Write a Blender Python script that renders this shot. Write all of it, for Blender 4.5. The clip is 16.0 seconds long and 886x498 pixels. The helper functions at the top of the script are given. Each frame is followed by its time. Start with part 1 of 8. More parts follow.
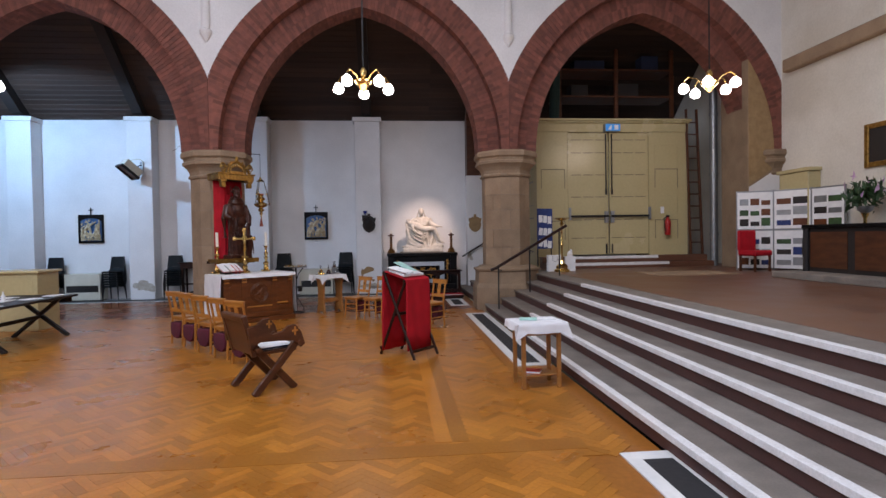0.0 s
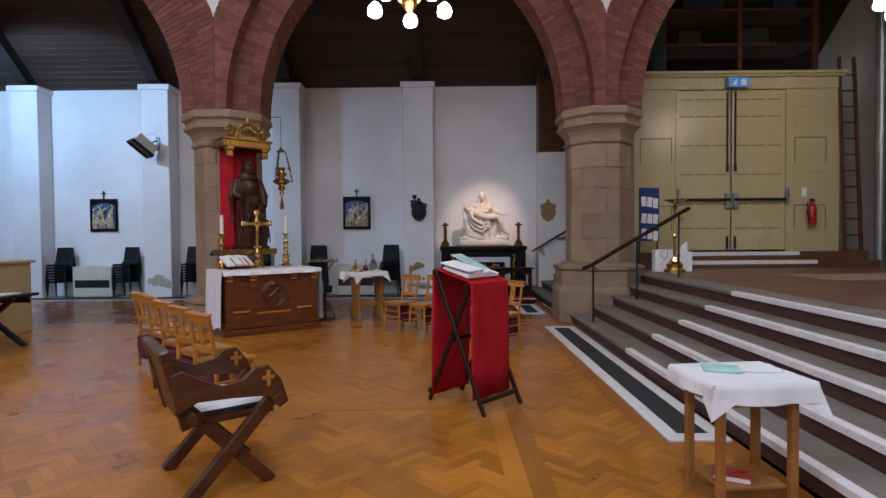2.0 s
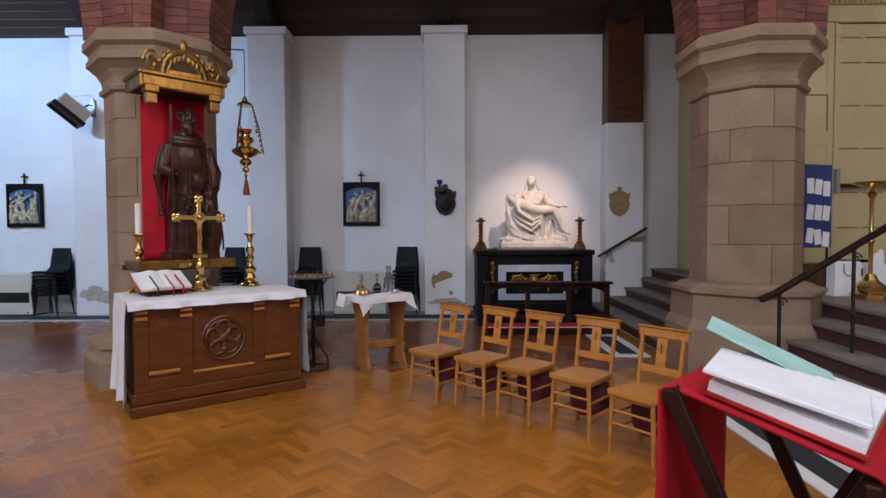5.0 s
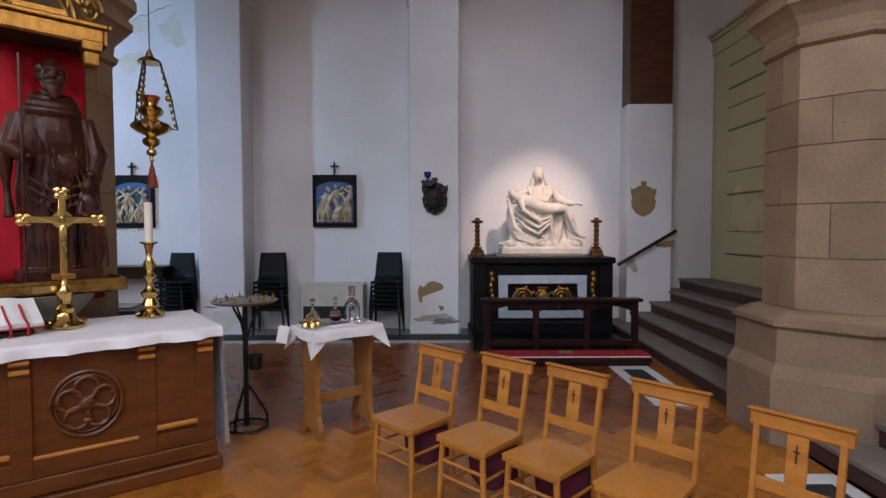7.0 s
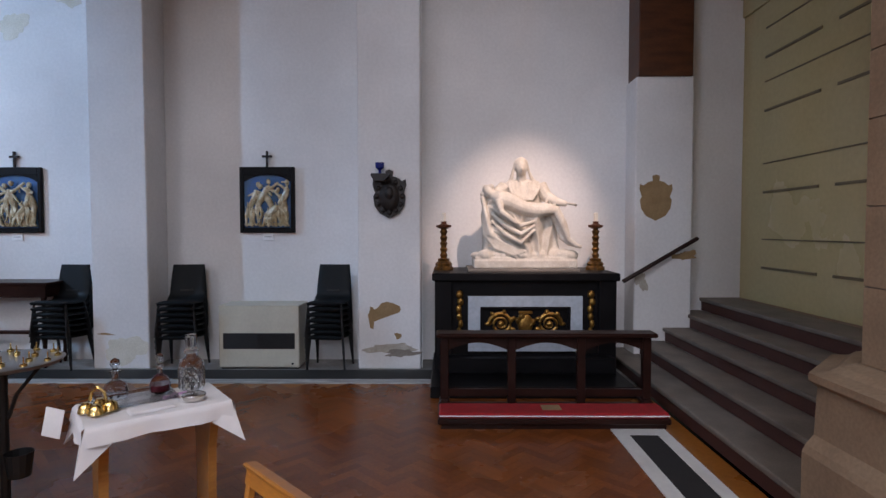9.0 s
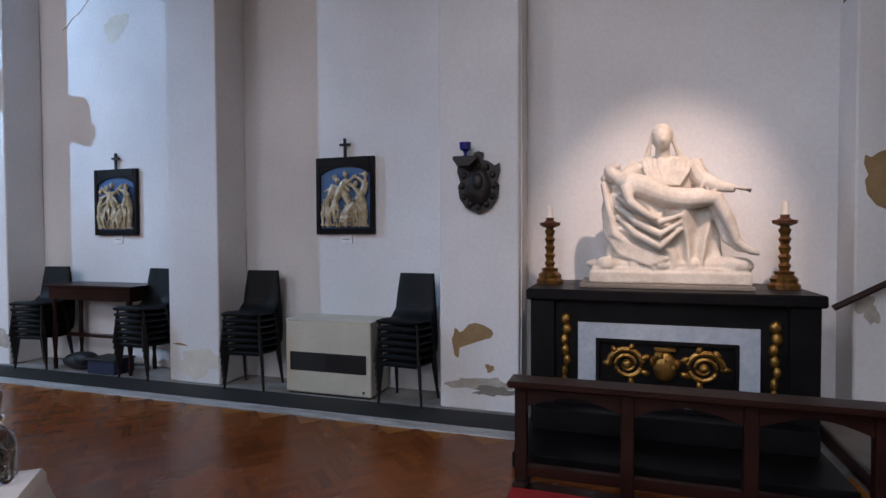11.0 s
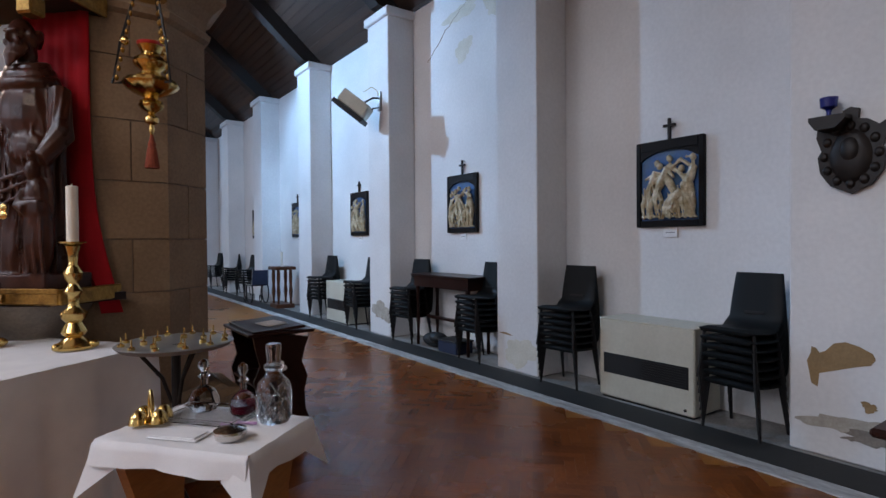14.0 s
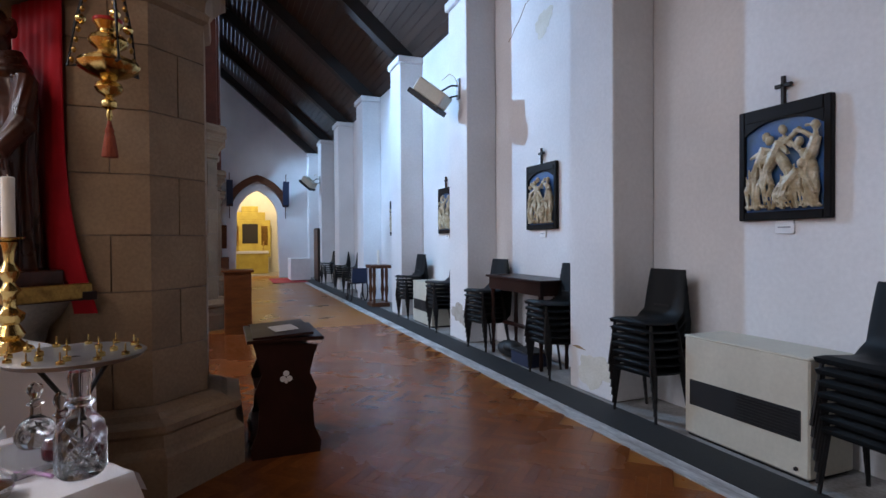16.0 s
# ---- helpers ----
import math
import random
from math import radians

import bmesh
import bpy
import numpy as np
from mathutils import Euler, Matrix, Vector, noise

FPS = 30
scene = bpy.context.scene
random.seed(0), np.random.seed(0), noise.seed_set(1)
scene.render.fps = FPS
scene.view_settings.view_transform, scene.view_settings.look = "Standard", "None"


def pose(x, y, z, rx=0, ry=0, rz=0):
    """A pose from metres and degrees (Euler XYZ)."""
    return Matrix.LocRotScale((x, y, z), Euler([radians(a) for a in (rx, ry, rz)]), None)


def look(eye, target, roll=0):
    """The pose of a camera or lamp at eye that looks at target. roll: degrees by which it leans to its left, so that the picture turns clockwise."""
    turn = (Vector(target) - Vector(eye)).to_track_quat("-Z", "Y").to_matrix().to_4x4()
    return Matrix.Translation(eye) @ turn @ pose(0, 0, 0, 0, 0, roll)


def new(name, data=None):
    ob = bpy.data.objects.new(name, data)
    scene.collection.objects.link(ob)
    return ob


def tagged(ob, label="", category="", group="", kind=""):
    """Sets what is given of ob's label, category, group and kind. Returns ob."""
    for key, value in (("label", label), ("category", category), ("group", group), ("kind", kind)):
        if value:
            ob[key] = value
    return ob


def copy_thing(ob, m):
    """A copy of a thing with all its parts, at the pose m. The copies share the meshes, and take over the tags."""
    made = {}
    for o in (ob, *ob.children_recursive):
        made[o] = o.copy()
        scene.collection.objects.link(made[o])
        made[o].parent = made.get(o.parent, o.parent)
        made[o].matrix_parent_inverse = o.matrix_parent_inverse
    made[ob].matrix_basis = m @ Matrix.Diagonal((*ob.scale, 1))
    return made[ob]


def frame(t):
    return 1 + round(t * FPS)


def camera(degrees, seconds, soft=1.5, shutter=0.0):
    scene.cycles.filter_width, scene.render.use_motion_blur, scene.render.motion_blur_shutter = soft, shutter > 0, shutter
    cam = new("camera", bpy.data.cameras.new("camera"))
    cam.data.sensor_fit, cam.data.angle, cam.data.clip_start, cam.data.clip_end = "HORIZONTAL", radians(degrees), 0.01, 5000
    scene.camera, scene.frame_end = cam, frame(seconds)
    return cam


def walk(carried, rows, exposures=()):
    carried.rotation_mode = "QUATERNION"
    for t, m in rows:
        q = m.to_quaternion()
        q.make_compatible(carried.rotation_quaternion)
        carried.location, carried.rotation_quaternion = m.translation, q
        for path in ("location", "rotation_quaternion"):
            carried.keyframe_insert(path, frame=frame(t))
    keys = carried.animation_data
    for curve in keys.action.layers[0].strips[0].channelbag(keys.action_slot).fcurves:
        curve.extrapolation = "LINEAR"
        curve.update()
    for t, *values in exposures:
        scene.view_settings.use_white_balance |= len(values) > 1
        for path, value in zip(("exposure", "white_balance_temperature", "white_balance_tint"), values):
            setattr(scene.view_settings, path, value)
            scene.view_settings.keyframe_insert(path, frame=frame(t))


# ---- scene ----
cam = camera(78.4, 16.0)
METRES, EYE, TILT, LEAN, TURN = 14.5, 1.40, 0.0, 0.0, -5.3
ROWS = [
    (0, 0, 0, 0.0221, -0, -1.25, 0.95),
    (0.5, 0.0022, 0.0466, 0.0184, 3.18, -1.24, 0.81),
    (1, -0.0026, 0.1065, 0.0153, 4.53, -1.31, 0.69),
    (1.5, -0.0104, 0.1562, 0.0114, 5.17, -1.37, 0.58),
    (2, -0.022, 0.2078, 0.0099, 5.58, -1.49, 0.51),
    (2.5, -0.0333, 0.2479, 0.0120, 5.77, -1.59, 0.42),
    (3, -0.0461, 0.2901, 0.0109, 5.9, -1.69, 0.39),
    (3.5, -0.0603, 0.3371, 0.0111, 5.95, -1.77, 0.37),
    (4, -0.074, 0.3761, 0.0123, 5.94, -1.83, 0.34),
    (6.5, -0.1016, 0.5485, 0.0196, 5.3, -2.28, 0.17),
    (7, -0.0946, 0.5728, 0.0207, 5.26, -2.27, 0.15),
    (7.5, -0.0836, 0.5977, 0.0238, 5.14, -2.29, 0.05),
    (8, -0.074, 0.6273, 0.0255, 5.05, -2.26, 0.03),
    (10.5, -0.0528, 0.806, 0.0219, 14.9, -1.63, 0.15),
    (11, -0.0392, 0.8235, 0.0202, 23.08, -1.44, 0.23),
    (11.5, -0.023, 0.8358, 0.0184, 31.54, -1.25, 0.31),
    (12, -0.0097, 0.8418, 0.0170, 40.72, -1.09, 0.41),
    (12.5, -0.0053, 0.8444, 0.0159, 48.69, -0.97, 0.42),
    (13, -0.0105, 0.8485, 0.0148, 53.09, -0.90, 0.46),
    (13.5, -0.0213, 0.853, 0.0136, 55.45, -0.89, 0.38),
    (14, -0.0321, 0.8608, 0.0126, 59.6, -0.82, 0.44),
    (14.5, -0.0325, 0.8735, 0.0117, 62.91, -0.85, 0.34),
    (15, -0.0358, 0.894, 0.0116, 65.74, -0.84, 0.37),
    (15.5, -0.0432, 0.9137, 0.0113, 69.6, -0.83, 0.38),
    (16, -0.0548, 0.9339, 0.0113, 73.44, -0.84, 0.35),
]
walk(cam, [(t, pose(0, 0, EYE, TILT, LEAN, TURN) @ pose(METRES * x, METRES * y, METRES * z, 90 + pitch, roll, yaw)) for t, x, y, z, yaw, pitch, roll in ROWS],
     [(0, -0.12, 6500, 20), (1, -0.24, 6500, 20), (2, -0.31, 6500, 20), (3, -0.26, 6500, 20), (4, -0.12, 6500, 20), (8, 0.0, 6500, 20), (10.5, 0.04, 6500, 20), (12, -0.15, 6500, 19), (13, -0.05, 6500, 18), (14.5, -0.04, 6500, 18), (16, 0.25, 6500, 20)])

# ---------- world and lights ----------
world = bpy.data.worlds.new("sky")
scene.world = world
world.use_nodes = True
_n = world.node_tree.nodes
_sky = _n.new("ShaderNodeTexSky")
_sky.sky_type, _sky.sun_disc = "NISHITA", False
_sky.sun_elevation, _sky.sun_rotation = radians(35), radians(200)
world.node_tree.links.new(_sky.outputs[0], _n["Background"].inputs[0])
_n["Background"].inputs[1].default_value = 0.1


def area_light(name, eye, target, sx, sy, watts, colour):
    d = bpy.data.lights.new(name, "AREA")
    d.shape, d.size, d.size_y, d.energy, d.color = "RECTANGLE", sx, sy, watts, colour
    ob = new(name, d)
    ob.matrix_world = look(eye, target)
    return ob


# daylight fill: two lamps in openings added to the unseen nave ceiling
DAY = (0.66, 0.82, 1.0)
area_light("roof_fill_light", (-7.0, 2.25, 10.45), (-7.0, 1.9, 0.0), 4.0, 3.4, 640, (0.74, 0.87, 1.0))
area_light("roof_fill_light", (0.0, 2.25, 10.45), (0.0, 1.9, 0.0), 4.0, 3.4, 690, (0.76, 0.88, 1.0))
# added area lamps standing for unseen tall windows in the south and west walls
area_light("unseen_window_light", (-12.0, -4.3, 6.0), (-11.0, 17.5, 0.0), 3.0, 4.5, 420, DAY)
area_light("unseen_window_light", (-2.0, -4.3, 6.0), (-2.2, 6.0, 0.0), 2.6, 4.0, 560, (0.74, 0.87, 1.0))
area_light("unseen_window_light", (-25.6, 6.0, 7.5), (-10.0, 10.0, 2.0), 4.0, 5.0, 330, DAY)


def spot_light(name, eye, target, watts, colour, deg, blend=0.6, r=0.04):
    d = bpy.data.lights.new(name, "SPOT")
    d.energy, d.color, d.spot_size, d.spot_blend, d.shadow_soft_size = watts, colour, radians(deg), blend, r
    ob = new(name, d)
    ob.matrix_world = look(eye, target)
    return ob


spot_light("picture_spot", (1.5, 14.4, 4.9), (1.0, 17.0, 2.0), 680, (1.0, 0.76, 0.60), 37, 1.0)

# cool floodlights on the aisle side of the arcade pillars, which throw the heater's shadow along the wall
spot_light("aisle_floodlight", (-10.64, 13.62, 5.55), (-9.6, 17.5, 3.2), 960, (0.35, 0.655, 1.0), 112, 0.35, 0.05)
spot_light("aisle_floodlight", (-10.60, 13.64, 5.55), (-3.0, 17.5, 3.6), 520, (0.35, 0.655, 1.0), 54, 0.5, 0.05)
spot_light("aisle_floodlight", (-10.68, 13.64, 5.55), (-16.2, 17.5, 3.4), 430, (0.35, 0.655, 1.0), 62, 0.5, 0.05)
spot_light("aisle_floodlight", (-23.2, 13.70, 5.55), (-21.6, 17.5, 3.3), 600, (0.35, 0.655, 1.0), 110, 0.5, 0.05)

# ---------- materials ----------


def mat(name, c1, c2=None, rough=0.6, metal=0.0, scale=4.0, fine=60.0, bump=0.2, rnd=0.0, stretch=(1, 1, 1), spec=0.5, coat=0.0, grime=0.25, trans=0.0, bdist=0.01):
    """Two-scale noise material. rnd: lightness spread between pieces."""
    m = bpy.data.materials.new(name)
    m.use_nodes = True
    nt = m.node_tree
    N, L = nt.nodes, nt.links
    b = N["Principled BSDF"]
    c2 = c2 or tuple(0.75 * v for v in c1)
    co = N.new("ShaderNodeTexCoord")
    mp = N.new("ShaderNodeMapping")
    mp.inputs["Scale"].default_value = stretch
    L.new(co.outputs["Object"], mp.inputs[0])
    n1 = N.new("ShaderNodeTexNoise")
    n1.inputs["Scale"].default_value, n1.inputs["Detail"].default_value = scale, 6
    n2 = N.new("ShaderNodeTexNoise")
    n2.inputs["Scale"].default_value, n2.inputs["Detail"].default_value = fine, 4
    L.new(mp.outputs[0], n1.inputs[0])
    L.new(mp.outputs[0], n2.inputs[0])
    r1 = N.new("ShaderNodeValToRGB")
    r1.color_ramp.elements[0].position, r1.color_ramp.elements[1].position = 0.32, 0.68
    r1.color_ramp.elements[0].color, r1.color_ramp.elements[1].color = (*c2, 1), (*c1, 1)
    L.new(n1.outputs[0], r1.inputs[0])
    mx = N.new("ShaderNodeMix")
    mx.data_type, mx.blend_type = "RGBA", "MULTIPLY"
    mx.inputs[0].default_value = grime
    L.new(r1.outputs[0], mx.inputs[6])
    r2 = N.new("ShaderNodeValToRGB")
    r2.color_ramp.elements[0].position, r2.color_ramp.elements[1].position = 0.3, 0.7
    r2.color_ramp.elements[0].color, r2.color_ramp.elements[1].color = (0.35, 0.35, 0.35, 1), (1, 1, 1, 1)
    L.new(n2.outputs[0], r2.inputs[0])
    L.new(r2.outputs[0], mx.inputs[7])
    out = mx.outputs[2]
    if rnd:
        ge = N.new("ShaderNodeNewGeometry")
        oi = N.new("ShaderNodeObjectInfo")
        ad = N.new("ShaderNodeMath")
        ad.operation = "ADD"
        L.new(ge.outputs["Random Per Island"], ad.inputs[0])
        L.new(oi.outputs["Random"], ad.inputs[1])
        fr = N.new("ShaderNodeMath")
        fr.operation = "FRACT"
        L.new(ad.outputs[0], fr.inputs[0])
        mr = N.new("ShaderNodeMapRange")
        mr.inputs[3].default_value, mr.inputs[4].default_value = 1 - rnd, 1 + rnd
        L.new(fr.outputs[0], mr.inputs[0])
        hs = N.new("ShaderNodeHueSaturation")
        L.new(mr.outputs[0], hs.inputs["Value"])
        L.new(out, hs.inputs["Color"])
        out = hs.outputs[0]
    L.new(out, b.inputs["Base Color"])
    rr = N.new("ShaderNodeMapRange")
    rr.inputs[3].default_value, rr.inputs[4].default_value = max(0.03, rough - 0.12), min(1, rough + 0.12)
    L.new(n1.outputs[0], rr.inputs[0])
    L.new(rr.outputs[0], b.inputs["Roughness"])
    b.inputs["Metallic"].default_value = metal
    b.inputs["Specular IOR Level"].default_value = spec
    b.inputs["Coat Weight"].default_value = coat
    b.inputs["Coat Roughness"].default_value = 0.15
    b.inputs["Transmission Weight"].default_value = trans
    if bump:
        bp = N.new("ShaderNodeBump")
        bp.inputs["Strength"].default_value, bp.inputs["Distance"].default_value = bump, bdist
        ma = N.new("ShaderNodeMath")
        ma.operation = "MULTIPLY_ADD"
        ma.inputs[1].default_value = 0.35
        L.new(n2.outputs[0], ma.inputs[0])
        L.new(n1.outputs[0], ma.inputs[2])
        L.new(ma.outputs[0], bp.inputs["Height"])
        L.new(bp.outputs[0], b.inputs["Normal"])
    return m


def glow(name, colour, strength):
    m = bpy.data.materials.new(name)
    m.use_nodes = True
    b = m.node_tree.nodes["Principled BSDF"]
    b.inputs["Base Color"].default_value = (*colour, 1)
    b.inputs["Emission Color"].default_value = (*colour, 1)
    b.inputs["Emission Strength"].default_value = strength
    return m


PLASTER = mat("limewashed_plaster", (0.80, 0.79, 0.79), (0.69, 0.68, 0.68), 0.85, scale=0.9, fine=26, bump=0.2, grime=0.12)
PLASTER_WARM = mat("cream_plaster", (0.72, 0.69, 0.62), (0.60, 0.56, 0.48), 0.85, scale=0.8, fine=22, bump=0.35, grime=0.15)
BARE = mat("bare_brown_plaster", (0.36, 0.24, 0.12), (0.27, 0.17, 0.08), 0.95, scale=6, bump=0.6)
DAMP = mat("damp_stained_plaster", (0.50, 0.46, 0.40), (0.36, 0.32, 0.27), 0.95, scale=9, bump=0.5)
KERBSTONE = mat("worn_white_kerb_paint", (0.66, 0.66, 0.66), (0.30, 0.29, 0.28), 0.8, scale=5, fine=30, bump=0.3, grime=0.5, stretch=(0.5, 2, 1))
DUCT = mat("dark_slate_duct_cover", (0.030, 0.029, 0.028), (0.017, 0.017, 0.016), 0.75, scale=3, fine=60, bump=0.3, grime=0.4)
LEDGE = mat("stained_cement_ledge", (0.40, 0.385, 0.37), (0.20, 0.19, 0.18), 0.85, scale=2.6, fine=40, bump=0.35, grime=0.45)
PALE_STAIN = mat("yellowed_limewash", (0.74, 0.71, 0.63), (0.65, 0.61, 0.51), 0.9, scale=5, bump=0.4)
STONE = mat("sandstone", (0.34, 0.238, 0.152), (0.24, 0.162, 0.103), 0.85, scale=2.2, fine=45, bump=0.14, rnd=0.12, grime=0.3)
STONE_DK = mat("worn_grey_stone", (0.30, 0.26, 0.22), (0.20, 0.17, 0.145), 0.8, scale=3, fine=50, bump=0.3, rnd=0.06, grime=0.35)
MORTAR = mat("lime_mortar", (0.30, 0.23, 0.18), (0.2, 0.15, 0.12), 0.95, scale=8, bump=0.4)
BRICK = mat("red_brick", (0.24, 0.085, 0.058), (0.16, 0.056, 0.042), 0.85, scale=7, fine=80, bump=0.35, rnd=0.28, grime=0.4)
PARQUET = mat("oiled_parquet", (0.47, 0.182, 0.026), (0.36, 0.125, 0.016), 0.30, scale=1.2, fine=34, bump=0.02, rnd=0.22, coat=0.02, grime=0.3, bdist=0.002, spec=0.30)
# nave parquet toned darker and redder: the aisle's shade put into the colour
PARQUET_AISLE = mat("shade_toned_parquet", (0.27, 0.082, 0.020), (0.19, 0.052, 0.013), 0.26, scale=1.2, fine=34, bump=0.02, rnd=0.22, coat=0.02, grime=0.35, bdist=0.002, spec=0.34)
PARQUET_BASE = mat("worn_parquet", (0.38, 0.14, 0.024), (0.29, 0.095, 0.015), 0.30, scale=1.2, fine=24, bump=0.02, coat=0.02, grime=0.35, bdist=0.002, spec=0.30)
TREAD = mat("grey_stone_tread", (0.235, 0.20, 0.172), (0.155, 0.13, 0.11), 0.7, scale=3.5, fine=60, bump=0.2)
RISER = mat("dark_red_riser", (0.10, 0.040, 0.032), (0.07, 0.028, 0.024), 0.6, scale=4, bump=0.2)
WHITE_EDGE = mat("white_nosing_paint", (0.82, 0.80, 0.80), (0.7, 0.68, 0.67), 0.6, scale=8, bump=0.2)
MARBLE_W = mat("white_marble", (0.80, 0.79, 0.77), (0.68, 0.67, 0.66), 0.35, scale=3, fine=20, bump=0.05, grime=0.12)
MAT_DK = mat("dark_ribbed_mat", (0.028, 0.026, 0.028), (0.018, 0.017, 0.018), 0.9, scale=30, fine=160, bump=0.6)
PLATFORM = mat("brown_tile_floor", (0.17, 0.075, 0.042), (0.12, 0.05, 0.03), 0.4, scale=2, fine=40, bump=0.1, rnd=0.1)
ROOFWOOD = mat("dark_stained_boards", (0.050, 0.026, 0.017), (0.030, 0.016, 0.011), 0.55, scale=1.5, fine=20, bump=0.25, rnd=0.3, stretch=(0.4, 4, 4))
BEAM = mat("black_brown_beam", (0.022, 0.015, 0.013), (0.013, 0.010, 0.009), 0.7, scale=3, bump=0.3)
CREAM = mat("cream_gloss_paint", (0.54, 0.455, 0.245), (0.50, 0.415, 0.215), 0.24, scale=0.7, fine=18, bump=0.06, grime=0.12)
CREAM_DK = mat("cream_shadow_gap", (0.20, 0.16, 0.09), None, 0.6, scale=4)
OAK = mat("varnished_oak", (0.175, 0.052, 0.012), (0.10, 0.028, 0.007), 0.36, scale=2.5, fine=26, bump=0.12, stretch=(1, 1, 5), coat=0.12, grime=0.45, spec=0.4)
OAK_DK = mat("dark_oak", (0.125, 0.043, 0.017), (0.07, 0.024, 0.011), 0.4, scale=3, fine=30, bump=0.15, stretch=(1, 1, 4), coat=0.03, grime=0.4, spec=0.32)
MAHOG = mat("mahogany_varnish", (0.030, 0.010, 0.007), (0.017, 0.006, 0.0045), 0.36, scale=3, fine=30, bump=0.1, coat=0.03, spec=0.22)
BEECH = mat("honey_beech", (0.56, 0.235, 0.040), (0.42, 0.155, 0.024), 0.36, scale=3, fine=24, bump=0.06, stretch=(1, 1, 4), coat=0.12, rnd=0.08, grime=0.3)
PINE = mat("orange_pine", (0.40, 0.175, 0.045), (0.30, 0.12, 0.028), 0.42, scale=3, fine=24, bump=0.1, stretch=(1, 1, 4), coat=0.1, grime=0.3)
CLOTH = mat("white_linen", (0.80, 0.79, 0.80), (0.72, 0.71, 0.73), 0.9, scale=6, fine=220, bump=0.15, grime=0.06, spec=0.2)
RED = mat("red_cloth", (0.50, 0.012, 0.022), (0.36, 0.008, 0.016), 0.75, scale=5, fine=200, bump=0.2, grime=0.2, spec=0.2)
REDCARPET = mat("red_carpet", (0.42, 0.012, 0.016), (0.28, 0.008, 0.012), 0.95, scale=20, fine=180, bump=0.5)
TASSEL = mat("faded_red_gold_fringe", (0.34, 0.075, 0.03), (0.20, 0.03, 0.014), 0.9, scale=40, fine=160, bump=0.4, stretch=(3, 3, 0.3))
BURGUNDY = mat("burgundy_hassock", (0.115, 0.010, 0.026), (0.07, 0.006, 0.016), 0.9, scale=8, fine=120, bump=0.3)
BRASS = mat("polished_brass", (0.86, 0.62, 0.24), (0.60, 0.40, 0.13), 0.2, 1.0, scale=9, fine=50, bump=0.10, grime=0.25)
SILVER = mat("polished_silver", (0.74, 0.71, 0.67), (0.55, 0.52, 0.48), 0.2, 1.0, scale=9, fine=50, bump=0.05, grime=0.2)
GILT = mat("old_gilding", (0.48, 0.27, 0.065), (0.24, 0.125, 0.03), 0.36, 0.85, scale=14, fine=60, bump=0.35, grime=0.5)
DARKGILT = mat("worn_dark_gilding", (0.30, 0.15, 0.035), (0.05, 0.022, 0.010), 0.34, 0.6, scale=22, fine=60, bump=0.3, grime=0.5)
IRON = mat("black_iron", (0.02, 0.019, 0.02), None, 0.5, 0.4, scale=10, bump=0.2)
STATUEWOOD = mat("dark_carved_wood", (0.078, 0.022, 0.011), (0.030, 0.009, 0.006), 0.30, scale=6, fine=40, bump=0.2, coat=0.0, grime=0.45, spec=0.30)
MARBLE = mat("carrara_plaster", (0.72, 0.67, 0.60), (0.56, 0.50, 0.43), 0.7, scale=9, fine=60, bump=0.12, grime=0.25)
BLACKPAINT = mat("black_lacquer", (0.010, 0.009, 0.010), (0.005, 0.0045, 0.005), 0.42, scale=3, bump=0.08, spec=0.12)
GREYPANEL = mat("pale_grey_marble", (0.50, 0.56, 0.63), (0.38, 0.44, 0.52), 0.4, scale=5, fine=30, bump=0.05)
PLASTIC = mat("charcoal_plastic", (0.009, 0.011, 0.013), (0.006, 0.008, 0.0095), 0.55, scale=6, fine=150, bump=0.1, spec=0.2)
HEATER = mat("beige_enamel", (0.62, 0.59, 0.49), (0.54, 0.51, 0.42), 0.45, scale=3, fine=30, bump=0.04, grime=0.12)
GRILLE = mat("black_grille", (0.012, 0.012, 0.013), None, 0.6)
PAPER = mat("white_paper", (0.82, 0.82, 0.82), (0.74, 0.74, 0.75), 0.9, scale=9, bump=0.05, grime=0.05)
MINT = mat("mint_paper", (0.42, 0.70, 0.62), None, 0.9, scale=9, bump=0.05, grime=0.05)
WAX = mat("ivory_wax", (0.84, 0.79, 0.70), (0.78, 0.72, 0.62), 0.5, scale=8, bump=0.05, grime=0.05)
BLUE = mat("blue_felt", (0.030, 0.055, 0.20), None, 0.9, scale=9)
NAVYGLASS = mat("blue_glass", (0.010, 0.020, 0.22), None, 0.15)
STEEL = mat("grey_steel", (0.36, 0.37, 0.38), (0.28, 0.29, 0.30), 0.4, 0.7, scale=6, bump=0.05)
RELIEF = mat("cream_glazed_relief", (0.74, 0.66, 0.48), (0.36, 0.26, 0.13), 0.35, scale=11, fine=50, bump=0.25, grime=0.45)
RELIEF_BLUE = mat("glazed_blue", (0.030, 0.11, 0.34), (0.05, 0.13, 0.24), 0.4, scale=9, fine=40, bump=0.2)
LEAF = mat("leaf_green", (0.035, 0.085, 0.025), (0.02, 0.05, 0.015), 0.6, scale=9, rnd=0.3)
YELLOWWALL = mat("yellow_chapel_plaster", (0.62, 0.48, 0.10), (0.5, 0.37, 0.07), 0.8, scale=3)
FIRE_RED = mat("extinguisher_red", (0.50, 0.02, 0.018), None, 0.3, scale=5, bump=0.03)
NAVY = mat("navy_canvas", (0.02, 0.03, 0.07), None, 0.9, scale=12)
PINKY = mat("mauve_petals", (0.52, 0.25, 0.52), (0.7, 0.5, 0.68), 0.7, scale=20, rnd=0.3)
BULB = glow("lit_globe", (1.0, 0.92, 0.84), 16.0)
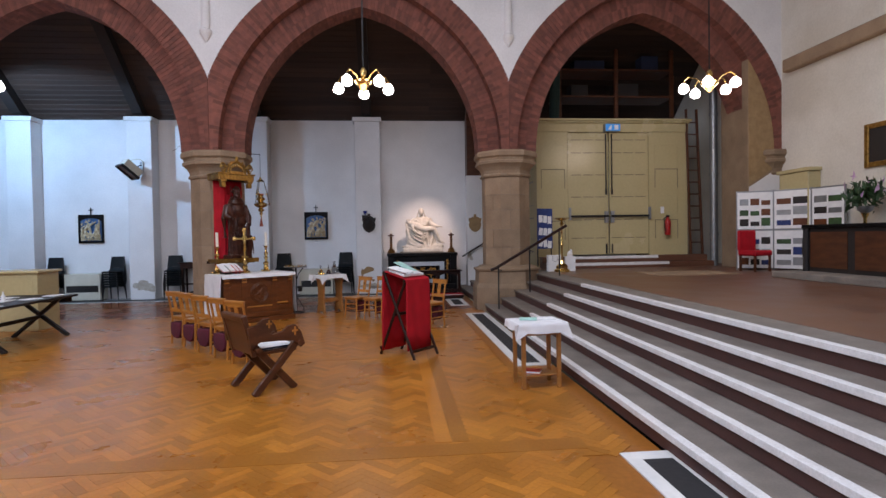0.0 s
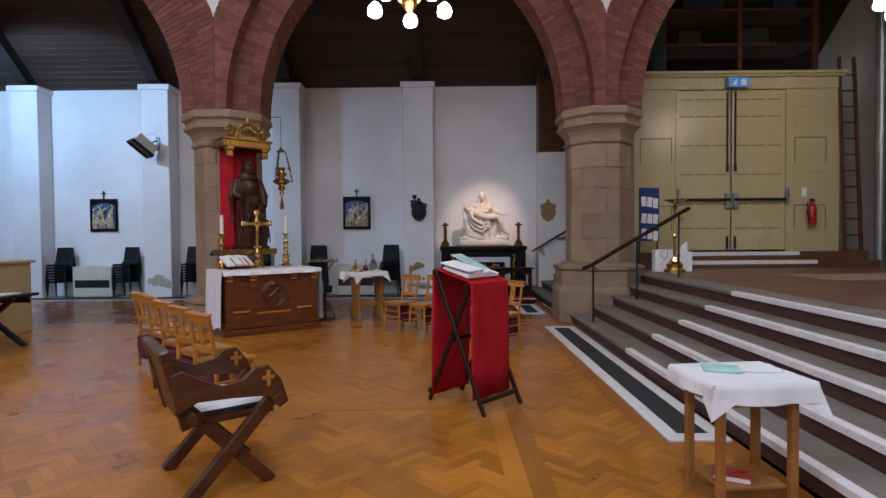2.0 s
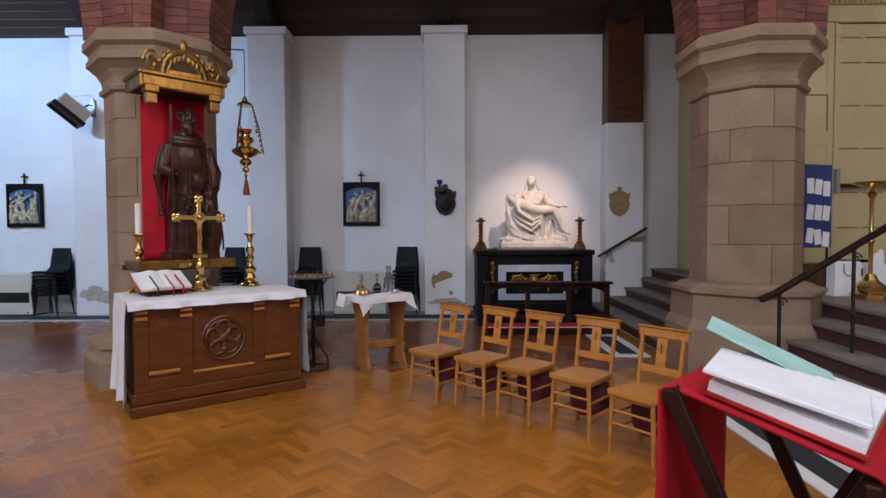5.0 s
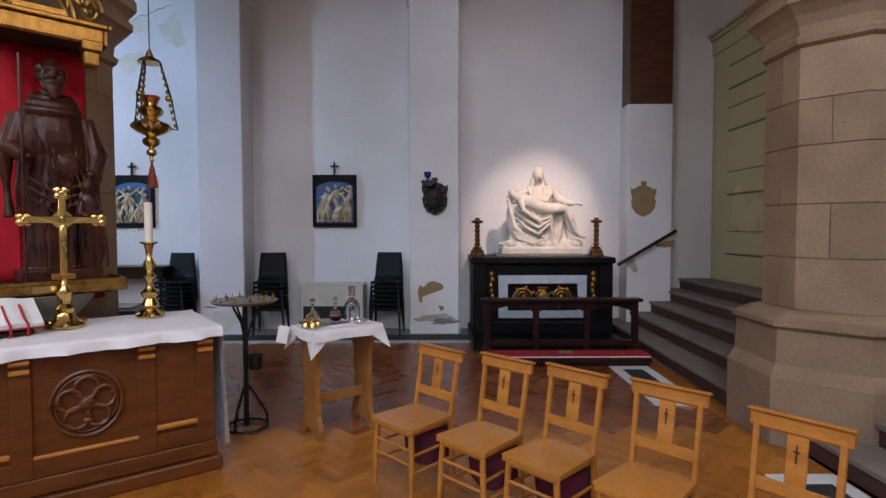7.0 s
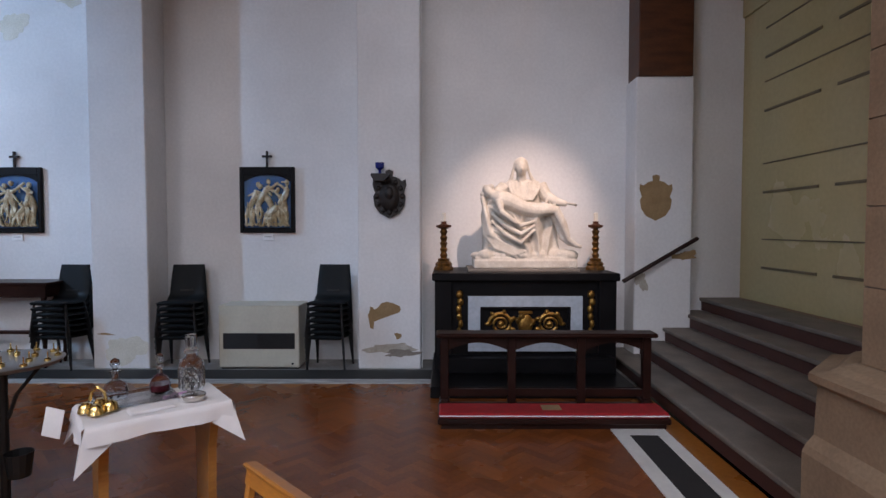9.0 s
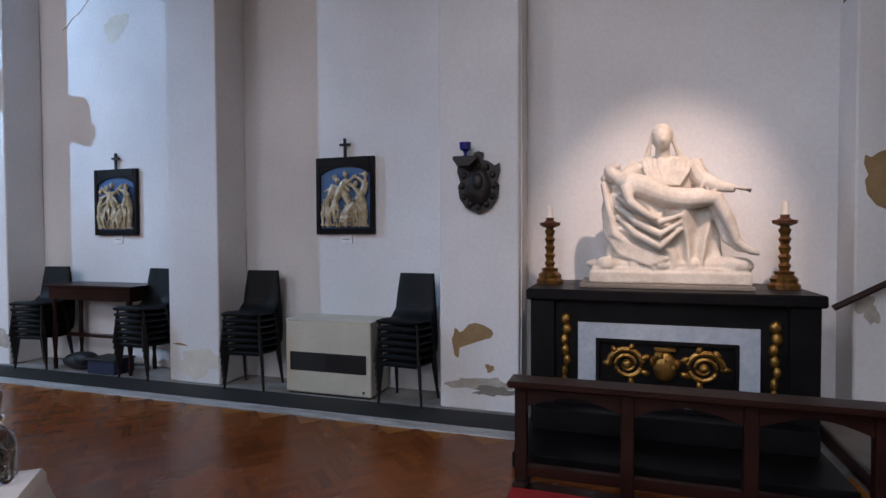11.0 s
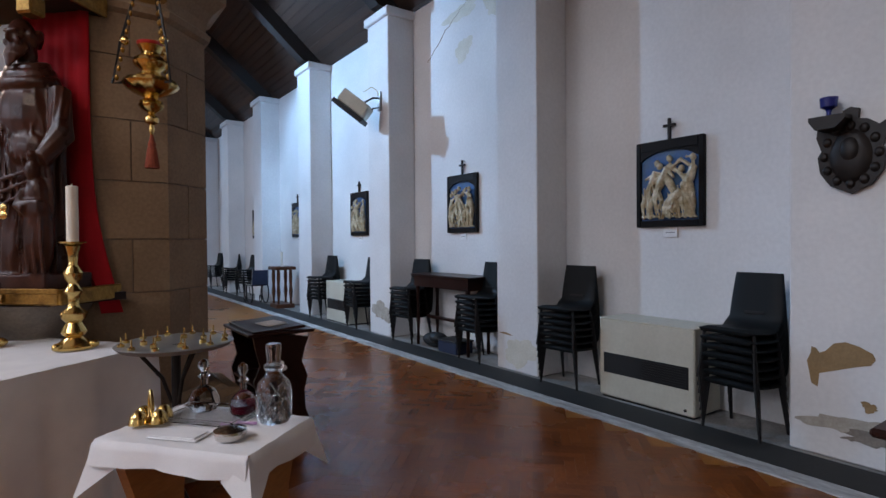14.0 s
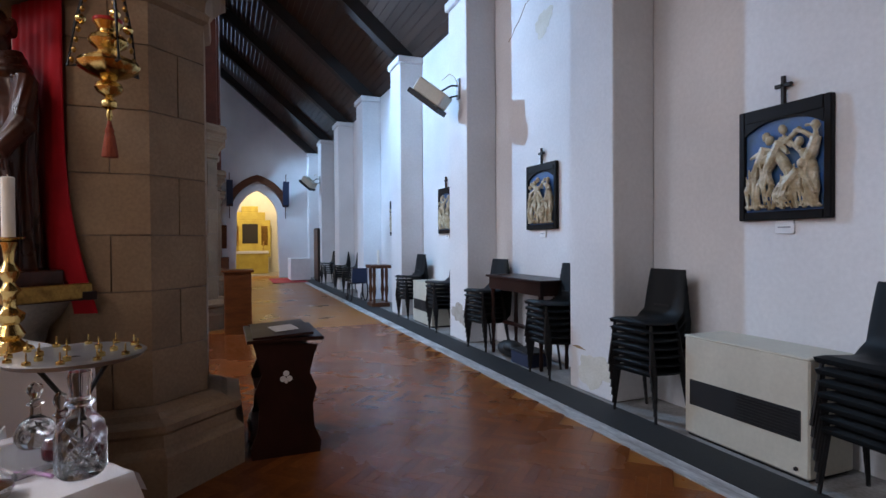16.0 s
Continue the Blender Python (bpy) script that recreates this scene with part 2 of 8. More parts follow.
LOBBY_GLOW = glow("lit_candle_bulb", (1.0, 0.82, 0.6), 4.0)

GLASS = bpy.data.materials.new("clear_glass")
GLASS.use_nodes = True
_b = GLASS.node_tree.nodes["Principled BSDF"]
_b.inputs["Transmission Weight"].default_value, _b.inputs["Roughness"].default_value, _b.inputs["IOR"].default_value = 1.0, 0.06, 1.3
WINE = bpy.data.materials.new("red_wine")
WINE.use_nodes = True
_b = WINE.node_tree.nodes["Principled BSDF"]
_b.inputs["Base Color"].default_value, _b.inputs["Roughness"].default_value = (0.05, 0.004, 0.008, 1), 0.1

# ---------- mesh helpers ----------


def part(name, bm, material, parent=None, label="", m=None, smooth=False):
    if isinstance(bm, bpy.types.Mesh):
        me = bm
    else:
        bmesh.ops.recalc_face_normals(bm, faces=bm.faces)
        me = bpy.data.meshes.new(name)
        bm.to_mesh(me)
        bm.free()
        me.materials.append(material)
        if smooth:
            me.polygons.foreach_set("use_smooth", [True] * len(me.polygons))
            me.set_sharp_from_angle(angle=radians(40))
    ob = new(name, me)
    if parent is not None:
        ob.parent = parent
    if m is not None:
        ob.matrix_basis = m
    if label:
        ob["label"] = label
    return ob


def thing(name, m, label, category, group=""):
    ob = new(name)
    ob.empty_display_size = 0.1
    ob.matrix_basis = m
    return tagged(ob, label, category, group)


def solid(name, bm, material, label, category, group="", m=None, smooth=False):
    return tagged(part(name, bm, material, None, "", m, smooth), label, category, group)


def structure(name, bm, material, label="", smooth=False):
    return tagged(part(name, bm, material, None, "", None, smooth), label, "", "", "structure")


def box(bm, x0, x1, y0, y1, z0, z1, bevel=0.0, m=None):
    vs = [bm.verts.new(v) for v in ((x0, y0, z0), (x1, y0, z0), (x1, y1, z0), (x0, y1, z0), (x0, y0, z1), (x1, y0, z1), (x1, y1, z1), (x0, y1, z1))]
    fs = [bm.faces.new([vs[i] for i in f]) for f in ((3, 2, 1, 0), (4, 5, 6, 7), (0, 1, 5, 4), (1, 2, 6, 5), (2, 3, 7, 6), (3, 0, 4, 7))]
    if bevel:
        es = list({e for f in fs for e in f.edges})
        r = bmesh.ops.bevel(bm, geom=es, offset=bevel, segments=1, affect="EDGES", profile=0.6)
        vs = list({v for v in r["verts"]} | {v for v in vs if v.is_valid})
    if m is not None:
        bmesh.ops.transform(bm, matrix=m, verts=[v for v in vs if v.is_valid])
    return bm


def B(x0, x1, y0, y1, z0, z1, bevel=0.0, m=None):
    return box(bmesh.new(), x0, x1, y0, y1, z0, z1, bevel, m)


def prism(bm, poly, y0, y1, m=None):
    """Outline in x, z pulled along y."""
    a = [bm.verts.new((x, y0, z)) for x, z in poly]
    b = [bm.verts.new((x, y1, z)) for x, z in poly]
    bm.faces.new(a)
    bm.faces.new(b[::-1])
    for i in range(len(poly)):
        j = (i + 1) % len(poly)
        bm.faces.new((a[i], b[i], b[j], a[j]))
    if m is not None:
        bmesh.ops.transform(bm, matrix=m, verts=a + b)
    return bm


def lathe(bm, prof, seg=20, m=None, turn=0.0, apothem=False):
    """Profile of (radius, z) turned round z."""
    k = 1 / math.cos(math.pi / seg) if apothem else 1
    rings, made = [], []
    for r, z in prof:
        ring = [bm.verts.new((max(r, 1e-4) * k * math.cos(turn + 2 * math.pi * i / seg), max(r, 1e-4) * k * math.sin(turn + 2 * math.pi * i / seg), z)) for i in range(seg)]
        rings.append(ring)
        made += ring
    for a, b in zip(rings, rings[1:]):
        for i in range(seg):
            j = (i + 1) % seg
            bm.faces.new((a[i], a[j], b[j], b[i]))
    bm.faces.new(rings[0][::-1])
    bm.faces.new(rings[-1])
    if m is not None:
        bmesh.ops.transform(bm, matrix=m, verts=made)
    return bm


def tube(bm, pts, r, seg=8, taper=None):
    """Round bar through points."""
    pts = [Vector(p) for p in pts]
    rings = []
    for i, p in enumerate(pts):
        d = (pts[min(i + 1, len(pts) - 1)] - pts[max(i - 1, 0)]).normalized()
        q = d.to_track_quat("Z", "Y")
        rr = r if taper is None else taper[i]
        rings.append([bm.verts.new(p + q @ Vector((rr * math.cos(2 * math.pi * k / seg), rr * math.sin(2 * math.pi * k / seg), 0))) for k in range(seg)])
    for a, b in zip(rings, rings[1:]):
        for k in range(seg):
            j = (k + 1) % seg
            bm.faces.new((a[k], a[j], b[j], b[k]))
    bm.faces.new(rings[0][::-1])
    bm.faces.new(rings[-1])
    return bm


def ell(bm, c, s, rot=(0, 0, 0), u=14, v=9):
    """Ellipsoid."""
    bmesh.ops.create_uvsphere(bm, u_segments=u, v_segments=v, radius=1, matrix=pose(*c, *rot) @ Matrix.Diagonal((*s, 1)))
    return bm


def bar(bm, a, b, w, d, m=None):
    """Square-section bar from a to b, w across and d deep."""
    a, b = Vector(a), Vector(b)
    q = (b - a).to_track_quat("Z", "Y").to_matrix().to_4x4()
    mm = Matrix.Translation(a) @ q
    if m is not None:
        mm = m @ mm
    return box(bm, -w / 2, w / 2, -d / 2, d / 2, 0, (b - a).length, 0.004, mm)


def cloth_top(bm, x0, x1, y0, y1, z, drops, thick=0.006, wave=0.012, seed=1):
    """A cloth laid on a table with drops at (x0, x1, y0, y1) sides, hanging in soft waves."""
    rng = random.Random(seed)
    nx, ny = max(4, int((x1 - x0) / 0.05)), max(4, int((y1 - y0) / 0.05))
    us = [x0 + (x1 - x0) * i / nx for i in range(nx + 1)]
    vs = [y0 + (y1 - y0) * i / ny for i in range(ny + 1)]
    grid = {(i, j): bm.verts.new((x, y, z + 0.003 * rng.random())) for i, x in enumerate(us) for j, y in enumerate(vs)}
    for i in range(nx):
        for j in range(ny):
            bm.faces.new((grid[i, j], grid[i + 1, j], grid[i + 1, j + 1], grid[i, j + 1]))
    for side, drop in zip("xXyY", drops):
        if not drop:
            continue
        edge = {"x": [grid[0, j] for j in range(ny + 1)], "X": [grid[nx, j] for j in range(ny + 1)], "y": [grid[i, 0] for i in range(nx + 1)], "Y": [grid[i, ny] for i in range(nx + 1)]}[side]
        nrm = {"x": (-1, 0), "X": (1, 0), "y": (0, -1), "Y": (0, 1)}[side]
        prev, ph = edge, rng.random() * 6
        for k in range(1, 7):
            f = k / 6
            row = []
            for q, v in enumerate(edge):
                w = wave * f * (1 + math.sin(q * 0.9 + ph) + 0.5 * math.sin(q * 2.1 + ph * 2)) + 0.012
                row.append(bm.verts.new((v.co.x + nrm[0] * w, v.co.y + nrm[1] * w, z - drop * f * (1 + 0.03 * math.sin(q * 0.7 + ph)))))
            for q in range(len(edge) - 1):
                bm.faces.new((prev[q], prev[q + 1], row[q + 1], row[q]))
            prev = row
    return bm


def pydata(name, verts, faces, material, parent=None, label=""):
    me = bpy.data.meshes.new(name)
    me.from_pydata(verts, [], faces)
    me.materials.append(material)
    ob = new(name, me)
    if parent is not None:
        ob.parent = parent
    if label:
        ob["label"] = label
    return ob
BLACKWOOD = mat("blackened_carved_wood", (0.020, 0.013, 0.011), (0.011, 0.008, 0.007), 0.45, scale=9, fine=60, bump=0.3, spec=0.3)

# ---------- large structure ----------
WALL_Y, PIL_Y, KERB_Y, ARC0, ARC1 = 17.5, 17.0, 16.36, 12.35, 13.45
BAY, PX = 6.68, (-24.00, -17.32, -10.64, -3.96, 2.72, 9.40)
SPRING, HALF, OFF, R0, R1, R2 = 3.70, 2.65, 0.73, 3.38, 3.88, 4.377
STEP_X, GOING, RISE, PLAT = 2.10, 0.315, 0.168, 0.84
WEST, EAST, SOUTH, TOP = -25.8, 9.40, -4.5, 10.5

structure("floor", B(WEST, STEP_X, SOUTH, KERB_Y, -0.15, -0.006), PARQUET_BASE, "worn orange-brown parquet floor of the nave and aisle")
structure("wall_north", B(WEST, EAST, WALL_Y, WALL_Y + 0.4, 0.0, 5.46), PLASTER, "white limewashed aisle wall")
structure("ground_slab", B(WEST, STEP_X + 0.5, KERB_Y, WALL_Y + 0.4, -0.15, -0.003), LEDGE, "grey stone ledge along the aisle wall")
structure("trim", B(WEST, -0.2, KERB_Y, 16.53, -0.003, 0.004), KERBSTONE, "worn white painted line along the aisle floor")
structure("trim", B(WEST, 1.6, 16.53, 16.93, -0.003, 0.008), DUCT, "dark heating duct cover along the wall")
structure("wall_east", B(EAST, EAST + 0.4, SOUTH, WALL_Y + 0.4, 0.0, TOP), PLASTER_WARM, "cream plastered east wall")
# out of view; closes the nave behind the camera, without window openings
structure("wall_south", B(WEST, EAST, SOUTH - 0.4, SOUTH, 0.0, TOP), PLASTER, "plain white south wall, unseen, added to close the nave")
# unseen ceiling, left open round the two added fill lamps
cb = bmesh.new()
for q in ((WEST, EAST, SOUTH, 0.5), (WEST, EAST, 4.0, ARC1), (WEST, -9.0, 0.5, 4.0), (-5.0, -2.0, 0.5, 4.0), (2.0, EAST, 0.5, 4.0)):
    box(cb, *q, TOP, TOP + 0.2)
structure("ceiling", cb, PLASTER_WARM, "plain unseen nave ceiling with two openings added for fill lamps")

# aisle wall pilasters with small caps
for k in range(8):
    x0 = -1.12 if k == 0 else -4.46 - 3.37 * (k - 1)
    x1 = x0 + (0.78 if k == 0 else 0.71)
    structure("pilaster_%d" % (k + 1), B(x0, x1, PIL_Y, WALL_Y - 0.002, 0.0, 5.32, 0.012), PLASTER, "white plastered wall pilaster")
    structure("pilaster_cap_%d" % (k + 1), B(x0 - 0.05, x1 + 0.05, PIL_Y - 0.05, WALL_Y - 0.002, 5.32, 5.46, 0.015), PLASTER, "white pilaster cap")
structure("pilaster_9", B(2.36, 3.08, 17.12, WALL_Y - 0.002, 0.0, 3.66, 0.012), PLASTER, "white plastered pilaster below a timber post")
structure("timber_post", B(2.38, 3.06, 17.10, WALL_Y - 0.002, 3.66, 6.2, 0.01), OAK_DK, "dark timber roof post on the aisle wall")

# aisle roof: boards and principal rafters, one mesh for the ceiling
SLOPE = 0.86
rb = bmesh.new()
tilt = -math.degrees(math.atan(SLOPE))
n = 34
for i in range(n):
    y1 = WALL_Y + 0.2 - (WALL_Y + 0.2 - ARC1) * i / n
    y0 = WALL_Y + 0.2 - (WALL_Y + 0.2 - ARC1) * (i + 1) / n
    z1, z0 = 5.46 + SLOPE * (WALL_Y - y1), 5.46 + SLOPE * (WALL_Y - y0)
    xs = [WEST, -20.3, -13.5, -6.9, 1.2, EAST]
    for xa, xb in zip(xs, xs[1:]):
        vs = [rb.verts.new(p) for p in ((xa, y1, z1), (xb, y1, z1), (xb, y0 + 0.012, z0 - 0.012), (xa, y0 + 0.012, z0 - 0.012), (xa, y1, z1 + 0.06), (xb, y1, z1 + 0.06), (xb, y0 + 0.012, z0 + 0.05), (xa, y0 + 0.012, z0 + 0.05))]
        for f in ((3, 2, 1, 0), (4, 5, 6, 7), (0, 1, 5, 4), (1, 2, 6, 5), (2, 3, 7, 6), (3, 0, 4, 7)):
            rb.faces.new([vs[q] for q in f])
structure("ceiling_aisle", rb, ROOFWOOD, "dark stained boarded lean-to roof")
for k in range(-1, 8):
    xc = -0.74 - 3.37 * k
    bm = bmesh.new()
    prism(bm, [(WALL_Y, 5.40), (WALL_Y, 5.70), (ARC1, 5.7 + SLOPE * (WALL_Y - ARC1)), (ARC1, 5.10 + SLOPE * (WALL_Y - ARC1)), (WALL_Y - 0.55, 5.40 + SLOPE * 0.18)], -0.14, 0.14, Matrix.Translation((xc, 0, 0)) @ Matrix(((0, 1, 0, 0), (1, 0, 0, 0), (0, 0, 1, 0), (0, 0, 0, 1))))
    structure("roof_rafter_%d" % (k + 2), bm, BEAM, "dark heavy rafter of the aisle roof")
structure("wall_plate", B(WEST, EAST, WALL_Y - 0.02, WALL_Y + 0.1, 5.462, 5.56), BEAM, "dark timber wall plate")

# arcade wall over the arches


def extrados(x):
    """Height of the wall's lower edge over the outer brick ring."""
    best = 99.0
    for a, b in zip(PX, PX[1:]):
        if a <= x <= b:
            mid = (a + b) / 2
            c = mid + OFF if x < mid else mid - OFF
            best = SPRING + math.sqrt(max(0.0, (R2 - 0.012) ** 2 - (x - c) ** 2))
    return best


xs = sorted({round(a + (b - a) * i / 40, 4) for a, b in zip(PX, PX[1:]) for i in range(41)})
bm = bmesh.new()
cols = []
for x in xs:
    e = extrados(x)
    cols.append([bm.verts.new(p) for p in ((x, ARC0 + 0.006, e), (x, ARC0 + 0.006, TOP), (x, ARC1 - 0.006, TOP), (x, ARC1 - 0.006, e))])
for a, b in zip(cols, cols[1:]):
    for i in range(4):
        j = (i + 1) % 4
        bm.faces.new((a[i], b[i], b[j], a[j]))
bm.faces.new(cols[0])
bm.faces.new(cols[-1][::-1])
structure("wall_arcade", bm, PLASTER, "white plastered wall above the brick arches")

# brick arches


def arch_point(mid, side, r, f, y):
    """side -1: left half. f: 0 at the springing, 1 at the crown."""
    fm = math.acos(OFF / r)
    c = mid - side * OFF
    return (c + side * r * math.cos(f * fm), y, SPRING + r * math.sin(f * fm))


near_bricks = []
for ai, (a, b) in enumerate(zip(PX, PX[1:])):
    mid = (a + b) / 2
    arch = thing("brick_arch", Matrix.Translation((mid, 12.90, SPRING)), "pointed red brick arch with two moulded orders", "arch")
    arch["kind"] = "structure"
    off = Vector((mid, 12.90, SPRING))
    core = bmesh.new()
    for side in (-1, 1):
        for r0, r1, y0, y1 in ((R0 + 0.008, R1, 12.608, 13.20), (R1 + 0.008, R2 - 0.008, ARC0 + 0.008, ARC1 - 0.008)):
            prev = None
            for k in range(33):
                f = k / 32
                ring = []
                for r, y in ((r0, y0), (r1, y0), (r1, y1), (r0, y1)):
                    p = Vector(arch_point(mid, side, r, f, y))
                    p.x = min(max(p.x, a + 0.002), b - 0.002)
                    ring.append(core.verts.new(p - off))
                if prev:
                    for i in range(4):
                        j = (i + 1) % 4
                        core.faces.new((prev[i], prev[j], ring[j], ring[i]))
                prev = ring
    part("mortar_core", core, BRICK, arch)
    verts, faces = [], []
    for side in (-1, 1):
        n = 60
        for k in range(n):
            f0, f1 = (k + 0.07) / n, (k + 0.93) / n
            bond = k % 2
            cells = [(R1, R1 + (0.235 if bond else 0.115), ARC0, 12.58), (R1 + (0.245 if bond else 0.125), R2, ARC0, 12.58), (R0 + 0.245, R1 - 0.005, 12.60, 12.85)]
            cells += [(R0, R0 + 0.235, ya, yb) for ya, yb in (((12.60, 12.80), (12.81, 13.00), (13.01, 13.20)) if bond else ((12.60, 12.70), (12.71, 12.90), (12.91, 13.20)))]
            for r0, r1, y0, y1 in cells:
                ps = [Vector(arch_point(mid, side, r, f, y)) for y in (y0, y1) for r, f in ((r0, f0), (r1, f0), (r1, f1), (r0, f1))]
                cx = sum(p.x for p in ps) / 8
                if not a + 0.03 < cx < b - 0.03:
                    continue
                for p in ps:
                    p.x = min(max(p.x, a + 0.004), b - 0.004)
                near = 1 <= ai - 1 <= 3 and f1 < 0.30 and abs(((a if side < 0 else b)) + 0.63) < 3.6 and y0 < 12.75
                base = len(verts) if not near else 0
                fc = [tuple(base + q for q in t) for t in ((3, 2, 1, 0), (4, 5, 6, 7), (0, 1, 5, 4), (1, 2, 6, 5), (2, 3, 7, 6), (3, 0, 4, 7))]
                if near:
                    near_bricks.append((arch, [tuple(p - off) for p in ps], fc))
                else:
                    verts += [tuple(p - off) for p in ps]
                    faces += fc
    tagged(pydata("brickwork", verts, faces, BRICK, arch), kind="stuff")

# pillars: octagonal, of sandstone blocks
stone_jobs = []


def pillar(x, base_h, near):
    y = 12.90
    t8 = math.pi / 8
    p = thing("stone_pillar", Matrix.Translation((x, y, 0)), "octagonal sandstone pillar with a moulded capital and base", "pillar")
    p["kind"] = "structure"
    part("base", lathe(bmesh.new(), [(0.77, 0), (0.77, base_h * 0.52), (0.755, base_h * 0.56), (0.72, base_h * 0.62), (0.71, base_h - 0.12), (0.75, base_h - 0.09), (0.75, base_h - 0.05), (0.66, base_h - 0.03), (0.62, base_h), (0.55, base_h + 0.02)], 8, None, t8, True), STONE, p, "stepped moulded stone base")
    part("core", lathe(bmesh.new(), [(0.517, base_h), (0.517, 3.2)], 8, None, t8, True), MORTAR, p)
    part("capital", lathe(bmesh.new(), [(0.53, 3.09), (0.565, 3.11), (0.575, 3.15), (0.54, 3.18), (0.55, 3.25), (0.59, 3.32), (0.65, 3.38), (0.68, 3.40), (0.68, 3.46), (0.65, 3.48), (0.66, 3.53), (0.71, 3.57), (0.71, 3.65), (0.68, 3.698)], 8, None, t8, True), STONE, p, "moulded octagonal sandstone capital")
    rng = random.Random(int(x * 10))
    z = base_h + 0.02
    c = 0
    while z < 3.07:
        h = min(rng.uniform(0.33, 0.46), 3.09 - z)
        if 3.09 - z - h < 0.2:
            h = 3.09 - z
        stone_jobs.append((p, z, h, c, near))
        z += h
        c += 1


for i, x in enumerate(PX):
    pillar(x, 1.02 if i == 4 else 0.50, i in (3, 4))

# chancel steps and platform
for i in range(5):
    xa, z = STEP_X + GOING * i, RISE * (i + 1)
    z1 = PLAT if i == 4 else z
    x1 = xa + GOING if i < 4 else xa + 0.45
    st = thing("chancel_step", Matrix.Translation((xa, 0, 0)), "grey stone chancel step with a dark red riser and white painted nosing", "step", "chancel steps")
    st["kind"] = "structure"
    part("riser", B(0.03, x1 - xa, SOUTH, WALL_Y, z - RISE - (0 if i else 0.0), z - 0.045), RISER, st, "dark red riser")
    part("tread", B(0.0, x1 - xa + (0.03 if i < 4 else 0), SOUTH, WALL_Y, z - 0.045, z1, 0.008), TREAD, st, "worn grey stone tread")
    part("nosing", B(-0.004, 0.075, SOUTH, 9.5, z - 0.05, z1 + 0.004, 0.003), WHITE_EDGE, st, "white painted nosing")
structure("platform_floor", B(STEP_X + GOING * 4 + 0.45, EAST, SOUTH, WALL_Y, 0.3, PLAT), PLATFORM, "brown tiled chancel platform")
structure("platform_infill", B(STEP_X + 0.4, EAST, SOUTH, WALL_Y, -0.15, 0.0), STONE_DK)

# marble thresholds with dark mats set into the floor at the foot of the steps
for mx, y0, y1 in ((1.60, 7.02, 12.05), (1.74, -1.2, 4.08), (1.42, 13.5, 14.95)):
    fm = thing("inset_floor_mat", Matrix.Translation((mx, y0, 0)), "dark ribbed mat set in a white marble border", "floor mat", "inset mats")
    L = y1 - y0
    part("border", box(box(box(B(0, 0.12, 0, L, -0.004, 0.008), 0.36, 0.47, 0, L, -0.004, 0.008), 0.12, 0.36, 0, 0.14, -0.004, 0.008), 0.12, 0.36, L - 0.14, L, -0.004, 0.008), MARBLE_W, fm, "white marble border")
    part("mat", B(0.12, 0.36, 0.14, L - 0.14, -0.004, 0.005), MAT_DK, fm, "dark ribbed mat")

# end wall of the aisle with its pointed doorway, and the chapel behind it
bm = bmesh.new()
AX = -24.5
ys = [ARC1 - 0.1 + (WALL_Y - ARC1 + 0.1) * i / 60 for i in range(61)]


def door_top(y):
    d = abs(y - 14.88)
    return 0.0 if d > 0.86 else 2.75 + math.sqrt(max(0, 1.36 ** 2 - (d + 0.5) ** 2)) - 0.2


rows = []
for y in ys:
    zt = 5.46 + SLOPE * (WALL_Y - y)
    rows.append([bm.verts.new(p) for p in ((AX, y, door_top(y)), (AX, y, zt), (AX - 0.3, y, zt), (AX - 0.3, y, door_top(y)))])
for a, b in zip(rows, rows[1:]):
    for i in range(4):
        j = (i + 1) % 4
        bm.faces.new((a[i], b[i], b[j], a[j]))
structure("wall_west", bm, PLASTER, "white end wall of the aisle with a pointed doorway")
structure("wall_chapel", box(box(B(-29.5, -29.3, 13, WALL_Y, 0, 6), -29.5, -24.8, 12.9, 13.0, 0, 6), -29.5, -24.8, WALL_Y, WALL_Y + .1, 0, 6), PLASTER_WARM, "cream plastered chapel walls")
structure("floor_chapel", B(-29.5, WEST, 12.9, WALL_Y + .1, -0.15, -0.003), STONE_DK, "chapel floor")
structure("ceiling_chapel", B(-29.5, -24.8, 12.9, WALL_Y + .1, 6, 6.1), PLASTER)
bm = bmesh.new()
prev = None
for k in range(25):
    a = -1 + 2 * k / 24
    d = abs(a) * 1.05
    zz = 2.85 + math.sqrt(max(0, 1.62 ** 2 - (d + 0.5) ** 2)) - 0.2
    ring = [bm.verts.new(p) for p in ((AX, 14.88 + a * 1.05, zz), (AX + 0.22, 14.88 + a * 1.05, zz), (AX + 0.22, 14.88 + a * 1.25, zz + 0.28), (AX, 14.88 + a * 1.25, zz + 0.28))]
    if prev:
        for i in range(4):
            j = (i + 1) % 4
            bm.faces.new((prev[i], prev[j], ring[j], ring[i]))
    prev = ring
structure("door_hood", bm, OAK_DK, "dark timber hood over the pointed doorway")
area_light("chapel_lamp", (-27.0, 15.0, 5.6), (-28.2, 14.8, 1.0), 0.6, 0.6, 170, (1.0, 0.85, 0.5))
structure("wall_nave_west", B(WEST - 0.4, WEST, SOUTH, 12.9, 0, TOP), PLASTER, "plain west wall of the nave")

# respond pier at the east end, patched with brown plaster
structure("respond_pier", B(8.55, EAST - 0.002, ARC0 + 0.02, ARC1, PLAT, 6.0, 0.01), STONE, "sandstone respond pier with stripped brown plaster")
structure("wall_cornice", B(9.2, EAST - 0.002, SOUTH, 12.09, 5.45, 5.75, 0.03), STONE, "worn stone string course on the east wall")

# panelled cream lobby with its double door


